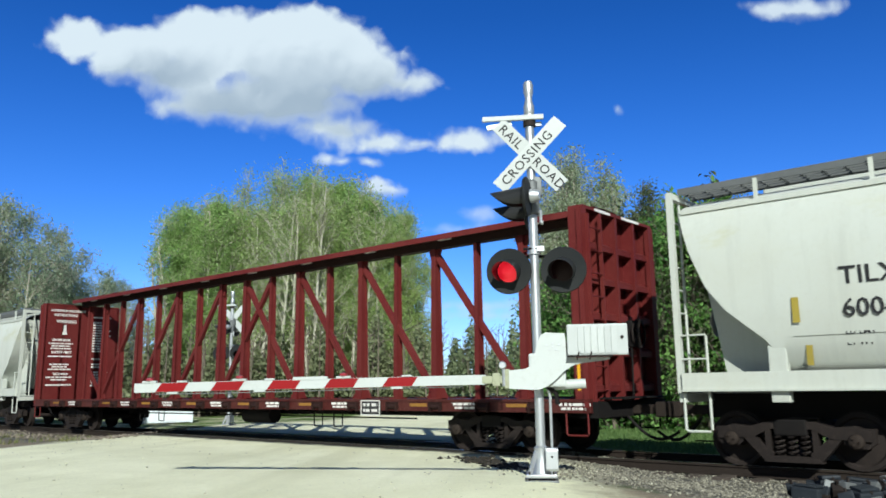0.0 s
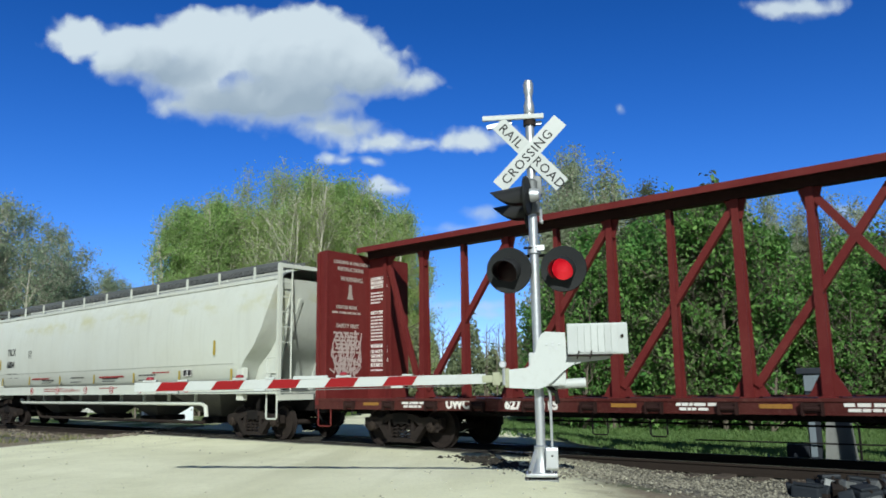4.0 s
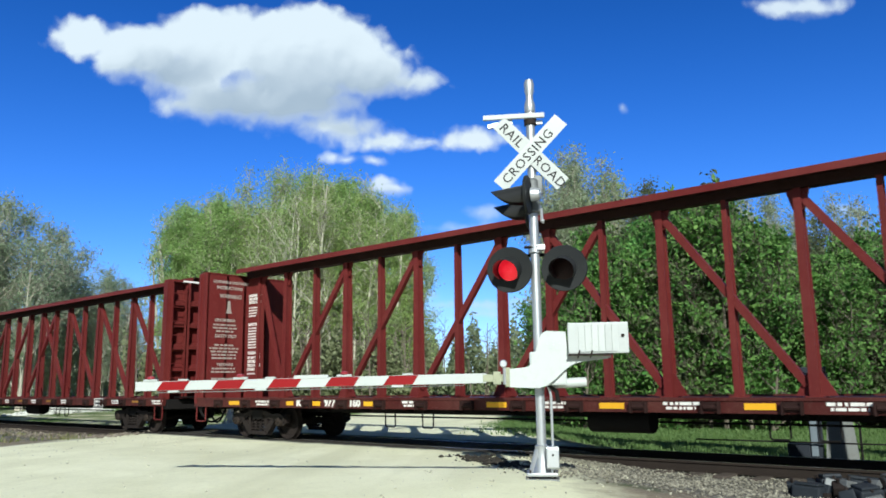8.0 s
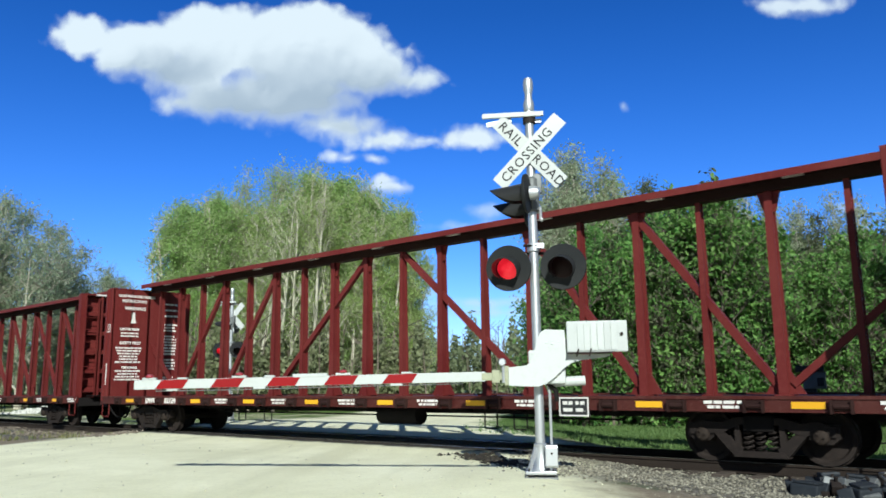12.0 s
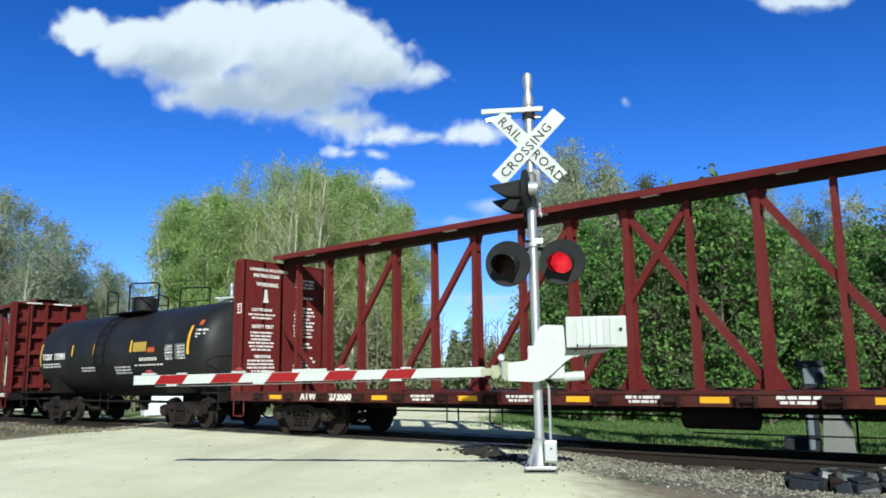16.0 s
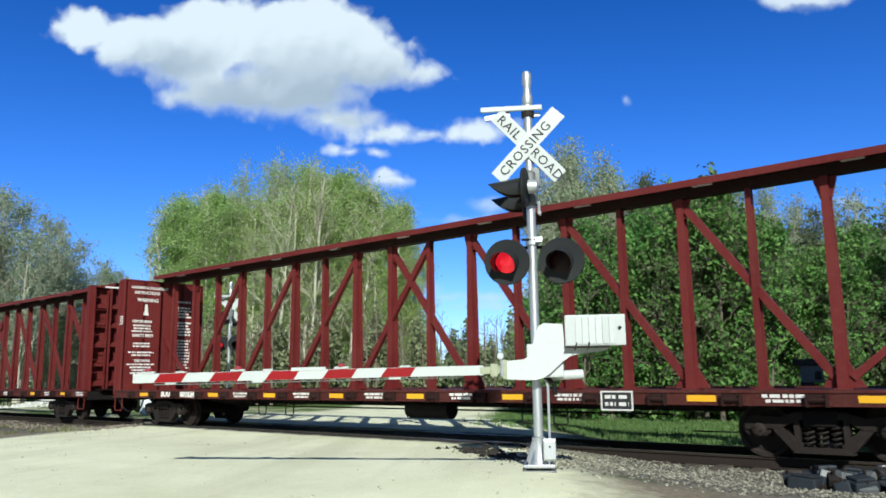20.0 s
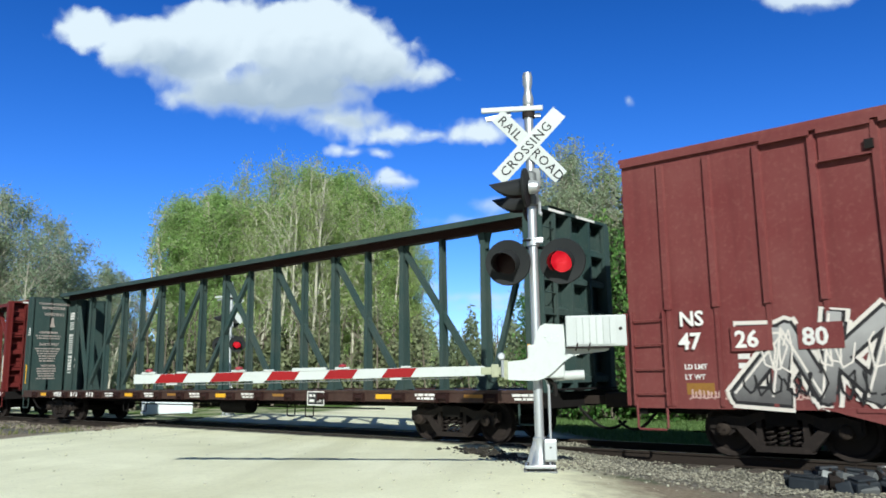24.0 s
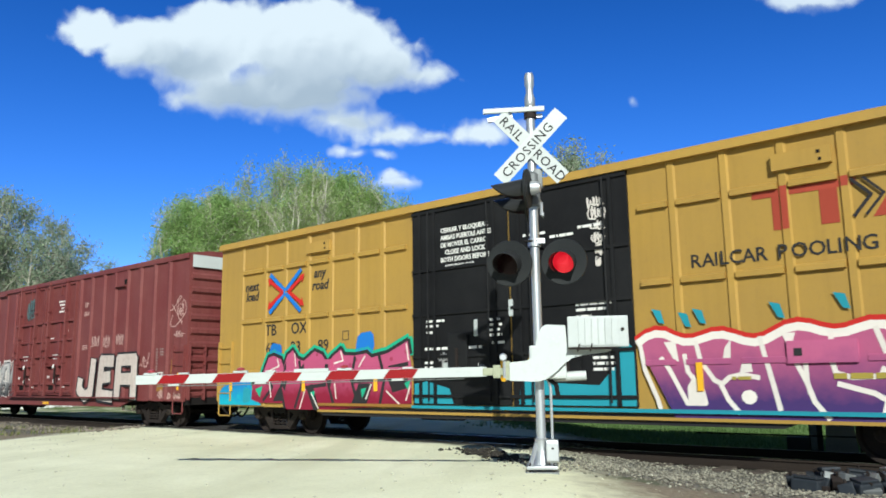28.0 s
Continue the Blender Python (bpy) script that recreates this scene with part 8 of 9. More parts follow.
    part("arm_clamp", Geo().lathe(((0.066, 2.96), (0.09, 2.97), (0.09, 3.07), (0.066, 3.08)), 16).box(0.04, 0.14, -0.1, 0.0, 3.0, 3.07), ALU, sig)
    a = flasher(sig, pose(-0.345, -0.13, 2.73, 5, 0, yaw))
    b = flasher(sig, pose(0.385, -0.13, 2.73, 5, 0, yaw))
    return sig, a, b


signal, left_lamp, right_lamp = crossing_signal(*SIGNAL, ZS, FACE)
tagged(signal, "aluminium railroad crossing signal with crossbuck and red lights", "crossing signal")
far_signal, far_left, far_right = crossing_signal(-25.7, 3.95, -0.05, FACE - 8, 0.33, True, 26)
tagged(far_signal, "crossing signal with white crossbuck beyond the track", "crossing signal")

# ---- gate ----
ARMLENS = painted("red plastic lens", (0.30, 0.035, 0.045), (0.22, 0.05, 0.05), 0.2, 0.3, streak=False)
BRACKET = painted("dull greenish bracket paint", (0.34, 0.36, 0.25), (0.15, 0.14, 0.10), 0.5, 0.6, streak=False)
gate = new("crossing_gate")
gate.matrix_basis = pose(*SIGNAL, ZS, 0, 0, FACE)
tagged(gate, "lowered red and white crossing gate arm with counterweight", "crossing gate")
arm = part("gate_arm", Geo().soft(-4.90, 0.0, -0.018, 0.018, -0.064, 0.064, 0.006), WHITE, gate, "white gate arm board", at=pose(-0.69, -0.2, 1.287, 0, 0.5, 0))
arm.matrix_basis = pose(-0.69, -0.2, 1.287, 0, -0.5, 0)
for i in range(5):
    x = -4.53 + i * 0.80
    part("red_stripe", Geo().plate([(x - 0.055, -0.059), (x + 0.345, -0.059), (x + 0.425, 0.059), (x + 0.035, 0.059)], -0.0235, -0.0195), REDTAPE, arm, "red reflective stripe")
for k, x in enumerate((-4.68, -3.38, -1.92)):
    l = part("arm_lamp", Geo().soft(x - 0.10, x + 0.10, -0.03, 0.03, 0.064, 0.095, 0.008), WHITE, arm, "small lamp on the gate arm")
    part("arm_lens", Geo().lathe(((0.055, 0.0), (0.05, 0.03), (0.001, 0.045)), 14, pose(x, 0, 0.098)), ARMLENS, l, "red lens")
for x in (-4.20, -2.95, -1.05):
    part("arm_clip", Geo().soft(x - 0.07, x + 0.07, -0.03, 0.03, 0.064, 0.088, 0.006), WHITE, arm)
    part("arm_clip", Geo().soft(x - 0.22, x - 0.06, -0.026, 0.026, -0.092, -0.064, 0.006), WHITE, arm)
part("arm_splice", Geo().soft(-2.62, -2.14, -0.026, 0.026, 0.05, 0.098, 0.008), WHITE, arm, "white splice plate")
part("arm_cable", Geo().tube(((-4.6, 0.025, -0.09), (-3.6, 0.025, -0.095), (-2.2, 0.025, -0.09), (-0.3, 0.025, -0.085)), 0.007, 6), GALV, arm)
part("shear_bracket", Geo().soft(-0.74, -0.42, -0.225, -0.175, 1.235, 1.335, 0.015).soft(-0.60, -0.50, -0.24, -0.16, 1.20, 1.37, 0.012).soft(-0.44, -0.375, -0.25, -0.15, 1.17, 1.42, 0.012), BRACKET, gate, "dull greenish arm bracket")
part("pivot_knob", Geo().lathe(((0.001, -0.03), (0.04, -0.03), (0.052, 0.0), (0.04, 0.03), (0.001, 0.03)), 16, pose(-0.46, -0.27, 1.47, 90)).tube(((-0.45, -0.25, 1.2), (-0.45, -0.25, 1.45)), 0.02, 8), ALU, gate)
outline = [(-0.38, 1.40), (-0.16, 1.42), (-0.10, 1.45), (-0.055, 1.55), (0.0, 1.74), (0.05, 1.85), (0.11, 1.885), (0.36, 1.87), (0.38, 1.60), (0.50, 1.55), (0.93, 1.55), (0.93, 1.525), (0.60, 1.49), (0.45, 1.45), (0.34, 1.38), (0.20, 1.25), (0.10, 1.18), (0.0, 1.15), (-0.10, 1.15), (-0.38, 1.165)]
for y in (-0.26, 0.14):
    part("counterweight_arm", Geo().plate(outline, y - 0.012, y + 0.012), WHITE, gate, "white curved support plate")
for x, z in ((0.12, 1.72), (0.20, 1.74), (0.28, 1.72), (0.16, 1.66), (0.24, 1.66), (0.20, 1.70)):
    part("bolt", Geo().tube(((x, -0.285, z), (x, -0.27, z)), 0.014, 6), ALU, gate)
cw = part("counterweight", Geo().soft(0.385, 1.155, -0.38, -0.275, 1.575, 1.975, 0.018), WHITE, gate, "white slatted counterweight block")
for i in range(6):
    x = 0.52 + i * 0.085
    part("weight_slab", Geo().soft(x, x + 0.075, -0.392, -0.382, 1.60, 1.955, 0.004), WHITE, cw)
part("weight_lip", Geo().box(0.385, 0.95, -0.40, -0.27, 1.555, 1.573), IRON, cw)
part("weight_bolt", Geo().tube(((1.08, -0.40, 1.80), (1.08, -0.375, 1.80)), 0.022, 8), IRON, cw)
for x in (0.50, 0.66):
    part("weight_clip", Geo().bar((x, -0.39, 1.52), (x + 0.03, -0.39, 1.62), 0.018), IRON, cw)
part("mechanism_case", Geo().soft(-0.12, 0.36, -0.20, 0.10, 1.18, 1.62, 0.03), WHITE, gate, "white gate mechanism case")
part("arm_stop", Geo().tube(((0.14, 0.05, 1.20), (0.62, 0.05, 1.22)), 0.065, 14), WHITE, gate, "white steel arm stop", smooth=True)
part("case_conduit", Geo().tube(((0.10, -0.05, 1.2), (0.22, -0.05, 1.1), (0.24, -0.05, 0.95)), 0.03, 8), DARK, gate)


# ---- trackside things ----
def relay_cabinet(x, y, turn, label, w=0.66, d=0.6, h=1.5, mat=None, roof=None, foot=0.3):
    c = tagged(new("relay_cabinet"), label, "equipment cabinet")
    c.matrix_basis = pose(x, y, ground_z(x, y) + 0.02, 0, 0, turn)
    part("body", Geo().soft(-w / 2, w / 2, -d / 2, d / 2, foot, h, 0.015), mat or ALU, c)
    part("roof", Geo().plate([(-w / 2 - 0.05, h), (w / 2 + 0.05, h), (w / 2 + 0.05, h + 0.04), (0, h + 0.14), (-w / 2 - 0.05, h + 0.04)], -d / 2 - 0.06, d / 2 + 0.06), roof or mat or ALU, c)
    dr = part("door", Geo().soft(-w / 2 + 0.04, w / 2 - 0.04, -d / 2 - 0.02, -d / 2, foot + 0.06, h - 0.06, 0.006), mat or ALU, c)
    part("door_handle", Geo().bar((w / 2 - 0.12, -d / 2 - 0.04, h * 0.55), (w / 2 - 0.12, -d / 2 - 0.04, h * 0.66), 0.02), IRON, dr)
    for sx in (-1, 1):
        for sy in (-1, 1):
            part("leg", Geo().box(sx * (w / 2 - 0.06) - 0.03, sx * (w / 2 - 0.06) + 0.03, sy * (d / 2 - 0.06) - 0.03, sy * (d / 2 - 0.06) + 0.03, -0.1, foot), mat or ALU, c)
    return c


CASEWHITE = painted("bluish white enamel", (0.80, 0.86, 0.89), (0.62, 0.66, 0.68), 0.2, 0.5)
# stand's white and pale grey darkened: the train's shade put into both colours
STANDSHADE = painted("white enamel darkened blue-grey for shade", (0.17, 0.205, 0.235), (0.09, 0.10, 0.11), 0.4, 0.6)
PALEGREY = painted("pale grey enamel", (0.20, 0.21, 0.20), (0.11, 0.105, 0.095), 0.45, 0.6)
NAVY = painted("dark blue-grey enamel", (0.018, 0.022, 0.030), (0.06, 0.065, 0.075), 0.3, 0.5)
cab = tagged(new("trackside_stand"), "pale grey trackside equipment stand with wide flat top", "equipment cabinet")
cab.matrix_basis = pose(-4.5, 3.35, ground_z(-4.5, 3.35), 0, 0, 14)
part("pedestal", Geo().add([(px, py, pz) for pz, k in ((-0.15, 1.0), (0.80, 0.74), (0.86, 0.66)) for px, py in ((0.32 - 0.31 * k, -0.30 * k), (0.32 + 0.31 * k, -0.30 * k), (0.32 + 0.31 * k, 0.30 * k), (0.32 - 0.31 * k, 0.30 * k))], [(i * 4 + j, i * 4 + (j + 1) % 4, i * 4 + 4 + (j + 1) % 4, i * 4 + 4 + j) for i in range(2) for j in range(4)] + [(8, 9, 10, 11)]), PALEGREY, cab, "tapered pale grey pedestal")
part("column", Geo().soft(-0.24, 0.0, -0.15, 0.15, -0.1, 1.62, 0.015), NAVY, cab, "dark blue-grey post")
part("column_panel", Geo().soft(-0.22, -0.10, -0.175, -0.155, 0.12, 0.95, 0.006), STANDSHADE, cab, "front plate toned blue-grey for train shade")
part("top_plate", Geo().soft(-0.36, 0.16, -0.24, 0.24, 1.74, 1.86, 0.015), NAVY, cab, "dark blue-grey cover")
part("head_panel", Geo().soft(-0.24, 0.18, -0.19, 0.17, 1.40, 1.735, 0.012), STANDSHADE, cab, "instrument head toned blue-grey for train shade")
part("side_box", Geo().soft(0.02, 0.14, -0.26, -0.195, 1.46, 1.62, 0.012), NAVY, cab, "small dark box")
part("base_box", Geo().soft(-0.66, -0.24, -0.2, 0.2, -0.05, 0.36, 0.02), NAVY, cab)
part("conduit", Geo().tube(((0.66, -0.1, -0.1), (0.66, -0.1, 0.74), (0.52, -0.1, 0.84)), 0.022, 8), DARK, cab, smooth=True)
part("cross_rod", Geo().tube(((-2.4, -0.25, 0.42), (2.2, -0.25, 0.36)), 0.018, 6), DARK, cab)
relay_cabinet(-36.4, 7.6, 71, "low white metal equipment case beyond the track", 2.3, 1.1, 1.0, CASEWHITE, CASEWHITE, 0.04)


def gas_tank(x, y, turn):
    t = tagged(new("storage_tank"), "white horizontal storage tank half hidden by shrubs", "tank")
    t.matrix_basis = pose(x, y, ground_z(x, y), 0, 0, turn)
    prof = [(0.001, 0), (0.2, 0.02), (0.36, 0.10), (0.45, 0.26), (0.45, 2.1), (0.36, 2.26), (0.2, 2.34), (0.001, 2.36)]
    part("shell", Geo().lathe(prof, 24, Matrix.Translation((-1.18, 0, 0.95)) @ Matrix.Rotation(math.pi / 2, 4, "Y")), WHITE, t, smooth=True)
    part("dome", Geo().lathe(((0.16, 1.36), (0.16, 1.5), (0.12, 1.56), (0.001, 1.57)), 16), WHITE, t, smooth=True)
    for x in (-0.7, 0.7):
        part("saddle", Geo().soft(x - 0.1, x + 0.1, -0.4, 0.4, -0.15, 0.62, 0.02), CONCRETE, t)


gas_tank(-17.6, 14.9, 38)


def spare_parts():
    """Dark hardware heaped beside the rail."""
    rnd = random.Random(8)
    spec = ((-2.62, -1.95, 0.52, 0.30, 0.26, 12), (-3.10, -2.75, 0.36, 0.26, 0.20, -8), (-2.95, -2.25, 0.30, 0.28, 0.30, 30), (-2.45, -2.75, 0.32, 0.26, 0.22, 50), (-2.10, -2.25, 0.5, 0.22, 0.22, 10), (-2.72, -2.45, 0.24, 0.2, 0.24, 75), (-1.85, -2.7, 0.4, 0.3, 0.24, -20), (-3.25, -2.35, 0.22, 0.2, 0.16, 20))
    for x, y, w, d, h, turn in spec:
        t = tagged(new("track_hardware_block"), "dark blue-grey block of spare track hardware on ballast", "track hardware", "spare hardware beside the rail")
        t.matrix_basis = pose(x, y, ground_z(x, y) - 0.02, rnd.uniform(-6, 6), rnd.uniform(-6, 6), turn)
        part("body", Geo().soft(-w / 2, w / 2, -d / 2, d / 2, 0, h * 0.82, 0.03), SLATE, t)
        part("cover", Geo().soft(-w / 2 + 0.03, w / 2 - 0.03, -d / 2 + 0.02, d / 2 - 0.02, h * 0.82, h, 0.025), SLATE, t)
        part("lug", Geo().soft(w / 2 - 0.01, w / 2 + 0.07, -0.05, 0.05, 0.03, h * 0.5, 0.015), IRON, t)
    for _ in range(22):
        x, y = rnd.uniform(-3.35, -1.7), rnd.uniform(-2.95, -1.85)
        t = tagged(new("track_hardware_piece"), "small dark steel fitting lying in the hardware heap", "track hardware", "small fittings beside the rail")
        t.matrix_basis = pose(x, y, ground_z(x, y) + rnd.uniform(0.0, 0.14), rnd.uniform(-30, 30), rnd.uniform(-30, 30), rnd.uniform(0, 180))
        w, h = rnd.uniform(0.05, 0.12), rnd.uniform(0.05, 0.13)
        part("body", Geo().soft(-w, w, -w * 0.6, w * 0.6, -0.05, h, 0.015), rnd.choice((SLATE, IRON, SLATE, GALV)), t)
        part("pin", Geo().tube(((0, 0, h - 0.01), (0, 0, h + 0.06)), 0.02, 6), IRON, t)
    b = tagged(new("rail_clip"), "shiny steel clip lying among the hardware", "track hardware")
    b.matrix_basis = pose(-2.28, -2.48, 0.05, 0, 20, 30)
    part("clip", Geo().tube([(0.05 * math.cos(a), 0.06 * math.sin(a), 0.02 * a) for a in np.arange(0, 6, 0.6)], 0.018, 6), SHINE, b)


spare_parts()


def scatter(name, label, category, spots, sizes, mat, flat=0.6, seed=1, sink=0.3):
    """Many small stones as one heap."""
    rnd = np.random.default_rng(seed)
    base = np.array([(0, 0, 1), (0.9, 0, 0.3), (0.3, 0.85, 0.2), (-0.75, 0.5, 0.3), (-0.7, -0.55, 0.2), (0.3, -0.85, 0.35), (0, 0, -0.8)])
    tri = [(0, 1, 2), (0, 2, 3), (0, 3, 4), (0, 4, 5), (0, 5, 1), (6, 2, 1), (6, 3, 2), (6, 4, 3), (6, 5, 4), (6, 1, 5)]
    v, f = [], []
    for (x, y), s in zip(spots, sizes):
        a = rnd.uniform(0, 6.28)
        p = base * rnd.uniform(0.7, 1.25, (7, 3)) * (s, s * rnd.uniform(0.6, 1), s * flat)
        c, q = math.cos(a), math.sin(a)
        z = ground_z(x, y) + s * flat * (1 - sink) * 0.4
        n = len(v)
        v += [(x + u * c - w * q, y + u * q + w * c, z + h) for u, w, h in p]
        f += [(n + i, n + j, n + k) for i, j, k in tri]
    me = bpy.data.meshes.new(name)
    me.from_pydata(v, [], f)
    me.materials.append(mat)
    return tagged(new(name, me), label, category, kind="stuff")


def stone_mat(name, a, b):
    m, nt, bs = nodes_of(name, 0.9, 0, 0.3)
    geo = nt.nodes.new("ShaderNodeNewGeometry")
    n = noise_node(nt, 30, 4)
    c = blend(nt, geo.outputs["Random Per Island"], a, b)
    nt.links.new(blend(nt, ramp(nt, n.outputs[0], 0.4, 0.8), c, tuple(0.6 * k for k in a)), bs.inputs["Base Color"])
    bump(nt, bs, n.outputs[0], 0.4, 0.01)
    return m


def strew():
    rnd = random.Random(77)
    spots, sizes = [], []
    while len(spots) < 11000:
        x = rnd.uniform(-9, 2.5)
        y = rnd.uniform(-4.6, 1.2)
        u = road_side(x, y)
        if u < 5.6 + rnd.uniform(-0.5, 0.8) or 0.66 < abs(y) < 0.86:
            continue
        if y < -3.4 and rnd.random() < (-3.4 - y) / 1.1:
            continue
        spots.append((x, y)), sizes.append(rnd.uniform(0.012, 0.038))
    scatter("track_ballast", "loose grey crushed-stone ballast beside the rail", "ballast", spots, sizes, stone_mat("ballast stone", (0.13, 0.12, 0.095), (0.40, 0.375, 0.29)), 0.7, 3)
    spots, sizes = [], []
    while len(spots) < 4500:
        x, y = rnd.uniform(-46, -21), rnd.uniform(-3.4, 2.4)
        if road_side(x, y) > -6.0 or 0.66 < abs(y) < 0.86:
            continue
        spots.append((x, y)), sizes.append(rnd.uniform(0.025, 0.07))
    scatter("track_ballast", "loose grey ballast along the receding track", "ballast", spots, sizes, stone_mat("brown ballast stone", (0.14, 0.115, 0.09), (0.36, 0.31, 0.25)), 0.7, 4)
    spots, sizes = [], []
    while len(spots) < 600:
        x, y = rnd.uniform(-24, 0), rnd.uniform(-10.5, -1.8)
        u = road_side(x, y)
        if abs(u) > 7.5 or rnd.random() > 0.15 + (abs(u) / 7) ** 3:
            continue
        spots.append((x, y)), sizes.append(rnd.choice((0.008, 0.012, 0.015, 0.02, 0.03)))
    scatter("road_gravel", "scattered pale gravel on the limestone road", "gravel", spots, sizes, stone_mat("limestone gravel", (0.42, 0.40, 0.31), (0.66, 0.64, 0.50)), 0.6, 5)


def lime_heap():
    """A low bank of crushed white limestone beyond the track."""
    rnd = np.random.default_rng(12)
    base = np.array([(0, 0, 1), (0.9, 0, 0.2), (0.3, 0.85, 0.2), (-0.75, 0.5, 0.3), (-0.7, -0.55, 0.2), (0.3, -0.85, 0.3), (0, 0, -0.8)])
    tri = [(0, 1, 2), (0, 2, 3), (0, 3, 4), (0, 4, 5), (0, 5, 1), (6, 2, 1), (6, 3, 2), (6, 4, 3), (6, 5, 4), (6, 1, 5)]
    v, f = [], []
    for _ in range(1500):
        k = rnd.uniform(-1, 1)
        x, y = -58.5 - 2.6 * k + rnd.normal(0, 0.55), 12.0 + 4.2 * k + rnd.normal(0, 0.55)
        top = 0.55 * (1 - k * k) * math.exp(-((x + 58.5 + 2.6 * k) ** 2 + (y - 12.0 - 4.2 * k) ** 2) / 0.7)
        c, s = (x, y, ground_z(x, y) + top * rnd.uniform(0, 1)), rnd.uniform(0.05, 0.16)
        n = len(v)
        v += [tuple(np.array(c) + p) for p in base * rnd.uniform(0.7, 1.3, (7, 3)) * s]
        f += [(n + i, n + j, n + m) for i, j, m in tri]
    me = bpy.data.meshes.new("limestone_heap")
    me.from_pydata(v, [], f)
    me.materials.append(stone_mat("white limestone rubble", (0.55, 0.55, 0.50), (0.82, 0.82, 0.76)))
    tagged(new("limestone_heap", me), "low heap of crushed white limestone beyond the track", "rubble heap", kind="stuff")


lime_heap()


def mud_ridge():
    """Dark soil clods from the planking's edge towards the signal."""
    rnd = random.Random(31)
    spots, sizes = [], []
    for _ in range(330):
        k = rnd.uniform(0.25, 1.0)
        spots.append((-9.9 + 2.7 * k + rnd.gauss(0, 0.20), -1.65 - 1.55 * k + rnd.gauss(0, 0.17)))
        sizes.append(rnd.choice((0.02, 0.03, 0.04, 0.05, 0.08)))
    scatter("mud_clods", "dark broken soil clods at the edge of the crossing", "soil", spots, sizes, stone_mat("dark soil", (0.022, 0.019, 0.015), (0.075, 0.064, 0.05)), 0.5, 8)


mud_ridge()


def grass_patch(name, label, seed, count, area, keep, tall, mat):
    rnd = np.random.default_rng(seed)
    v, f = [], []
    x0, x1, y0, y1 = area
    while len(f) < count:
        x, y = rnd.uniform(x0, x1), rnd.uniform(y0, y1)
        if not keep(x, y, rnd):
            continue
        z = ground_z(x, y)
        for _ in range(5):
            a, h = rnd.uniform(0, 6.28), tall * rnd.uniform(0.4, 1.2)
            dx, dy = math.cos(a), math.sin(a)
            px, py = x + rnd.normal(0, 0.06), y + rnd.normal(0, 0.06)
            w = 0.012 + 0.02 * tall
            n = len(v)
            v += [(px - dy * w, py + dx * w, z - 0.01), (px + dy * w, py - dx * w, z - 0.01), (px + dx * h * 0.5, py + dy * h * 0.5, z + h)]
            f.append((n, n + 1, n + 2))
    me = bpy.data.meshes.new(name)
    me.from_pydata(v, [], f)
    me.materials.append(mat)
    tagged(new(name, me), label, "grass", kind="stuff")


def make_grass():
    green = leafy("grass blades", (0.085, 0.145, 0.04), (0.18, 0.25, 0.085), 0.3)
    mixed = leafy("dry verge blades", (0.09, 0.13, 0.03), (0.30, 0.27, 0.12), 0.3)
    grass_patch("grass", "short bright green grass beyond the track", 1, 60000, (-24, 3, 3.2, 17), lambda x, y, r: road_side(x, y) > 4.6 + r.normal(0, 0.5) and r.random() < 0.35 + 0.65 * min((y - 3.0) / 2.5, 1), 0.10, green)
    grass_patch("grass", "patchy roadside grass and weeds beside the track", 2, 4000, (-46, -16, -12, -1.8), lambda x, y, r: road_side(x, y) < -6.6 + r.normal(0, 0.3) and noise.noise((x * 0.5, y * 0.5, 3.0)) > -0.05 and r.random() < min(1, (-1.2 - y) / 3), 0.16, mixed)


strew()
make_grass()


# ---- far woodland, as one mass of leaves and stems ----
def far_wood(name, label, seed, a0, a1, near, far, count, high, leaf, mat, bark, z0=0.0):
    rnd = np.random.default_rng(seed)
    n = count
    a, d = np.radians(rnd.uniform(a0, a1, n)), rnd.uniform(near, far, n)
    x, y = d * np.cos(a), -13.5 + d * np.sin(a)
    crest = high * (0.75 + 0.25 * np.sin(np.degrees(a) * 1.7 + seed) + 0.2 * np.sin(np.degrees(a) * 4.3 + seed))
    z = z0 + crest * rnd.beta(1.3, 1.5, n)
    at = np.stack([x, y, z], 1)
    u = rnd.normal(0, 1, (n, 3))
    u /= np.linalg.norm(u, axis=1)[:, None]
    w = np.cross(u, rnd.normal(0, 1, (n, 3)))
    w /= np.linalg.norm(w, axis=1)[:, None]
    s = leaf * rnd.uniform(0.5, 1.4, (n, 1))
    quad = np.stack([at - u * s, at + w * s * 0.6, at + u * s, at - w * s * 0.6], 1).reshape(-1, 3)
    me = bpy.data.meshes.new(name)
    me.from_pydata(quad.tolist(), [], np.arange(n * 4).reshape(-1, 4).tolist())
    me.materials.append(mat)
    wood = tagged(new(name, me), label, "woodland", kind="stuff")
    g, r = Geo(), random.Random(seed)
    for _ in range(int((a1 - a0) * 7)):
        t, dd = radians(r.uniform(a0, a1)), r.uniform(near, far)
        p = Vector((dd * math.cos(t), -13.5 + dd * math.sin(t), z0 - 0.3))
        h = high * r.uniform(0.6, 1.15)
        q = p + Vector((r.gauss(0, 0.06) * h, r.gauss(0, 0.06) * h, h))
        g.tube((p, q), 0.012 * h + 0.02, 4, 0.02, close=False)
        for _ in range(6):
            k = r.uniform(0.3, 0.95)
            m = p.lerp(q, k)
            g.tube((m, m + Vector((r.gauss(0, 1), r.gauss(0, 1), r.uniform(0.4, 1.6))) * h * 0.12), 0.006 * h, 3, 0.01, close=False)
    st = bpy.data.meshes.new("stems")
    st.from_pydata(g.v, [], g.f)
    st.materials.append(bark)
    part("stems", st, None, wood)


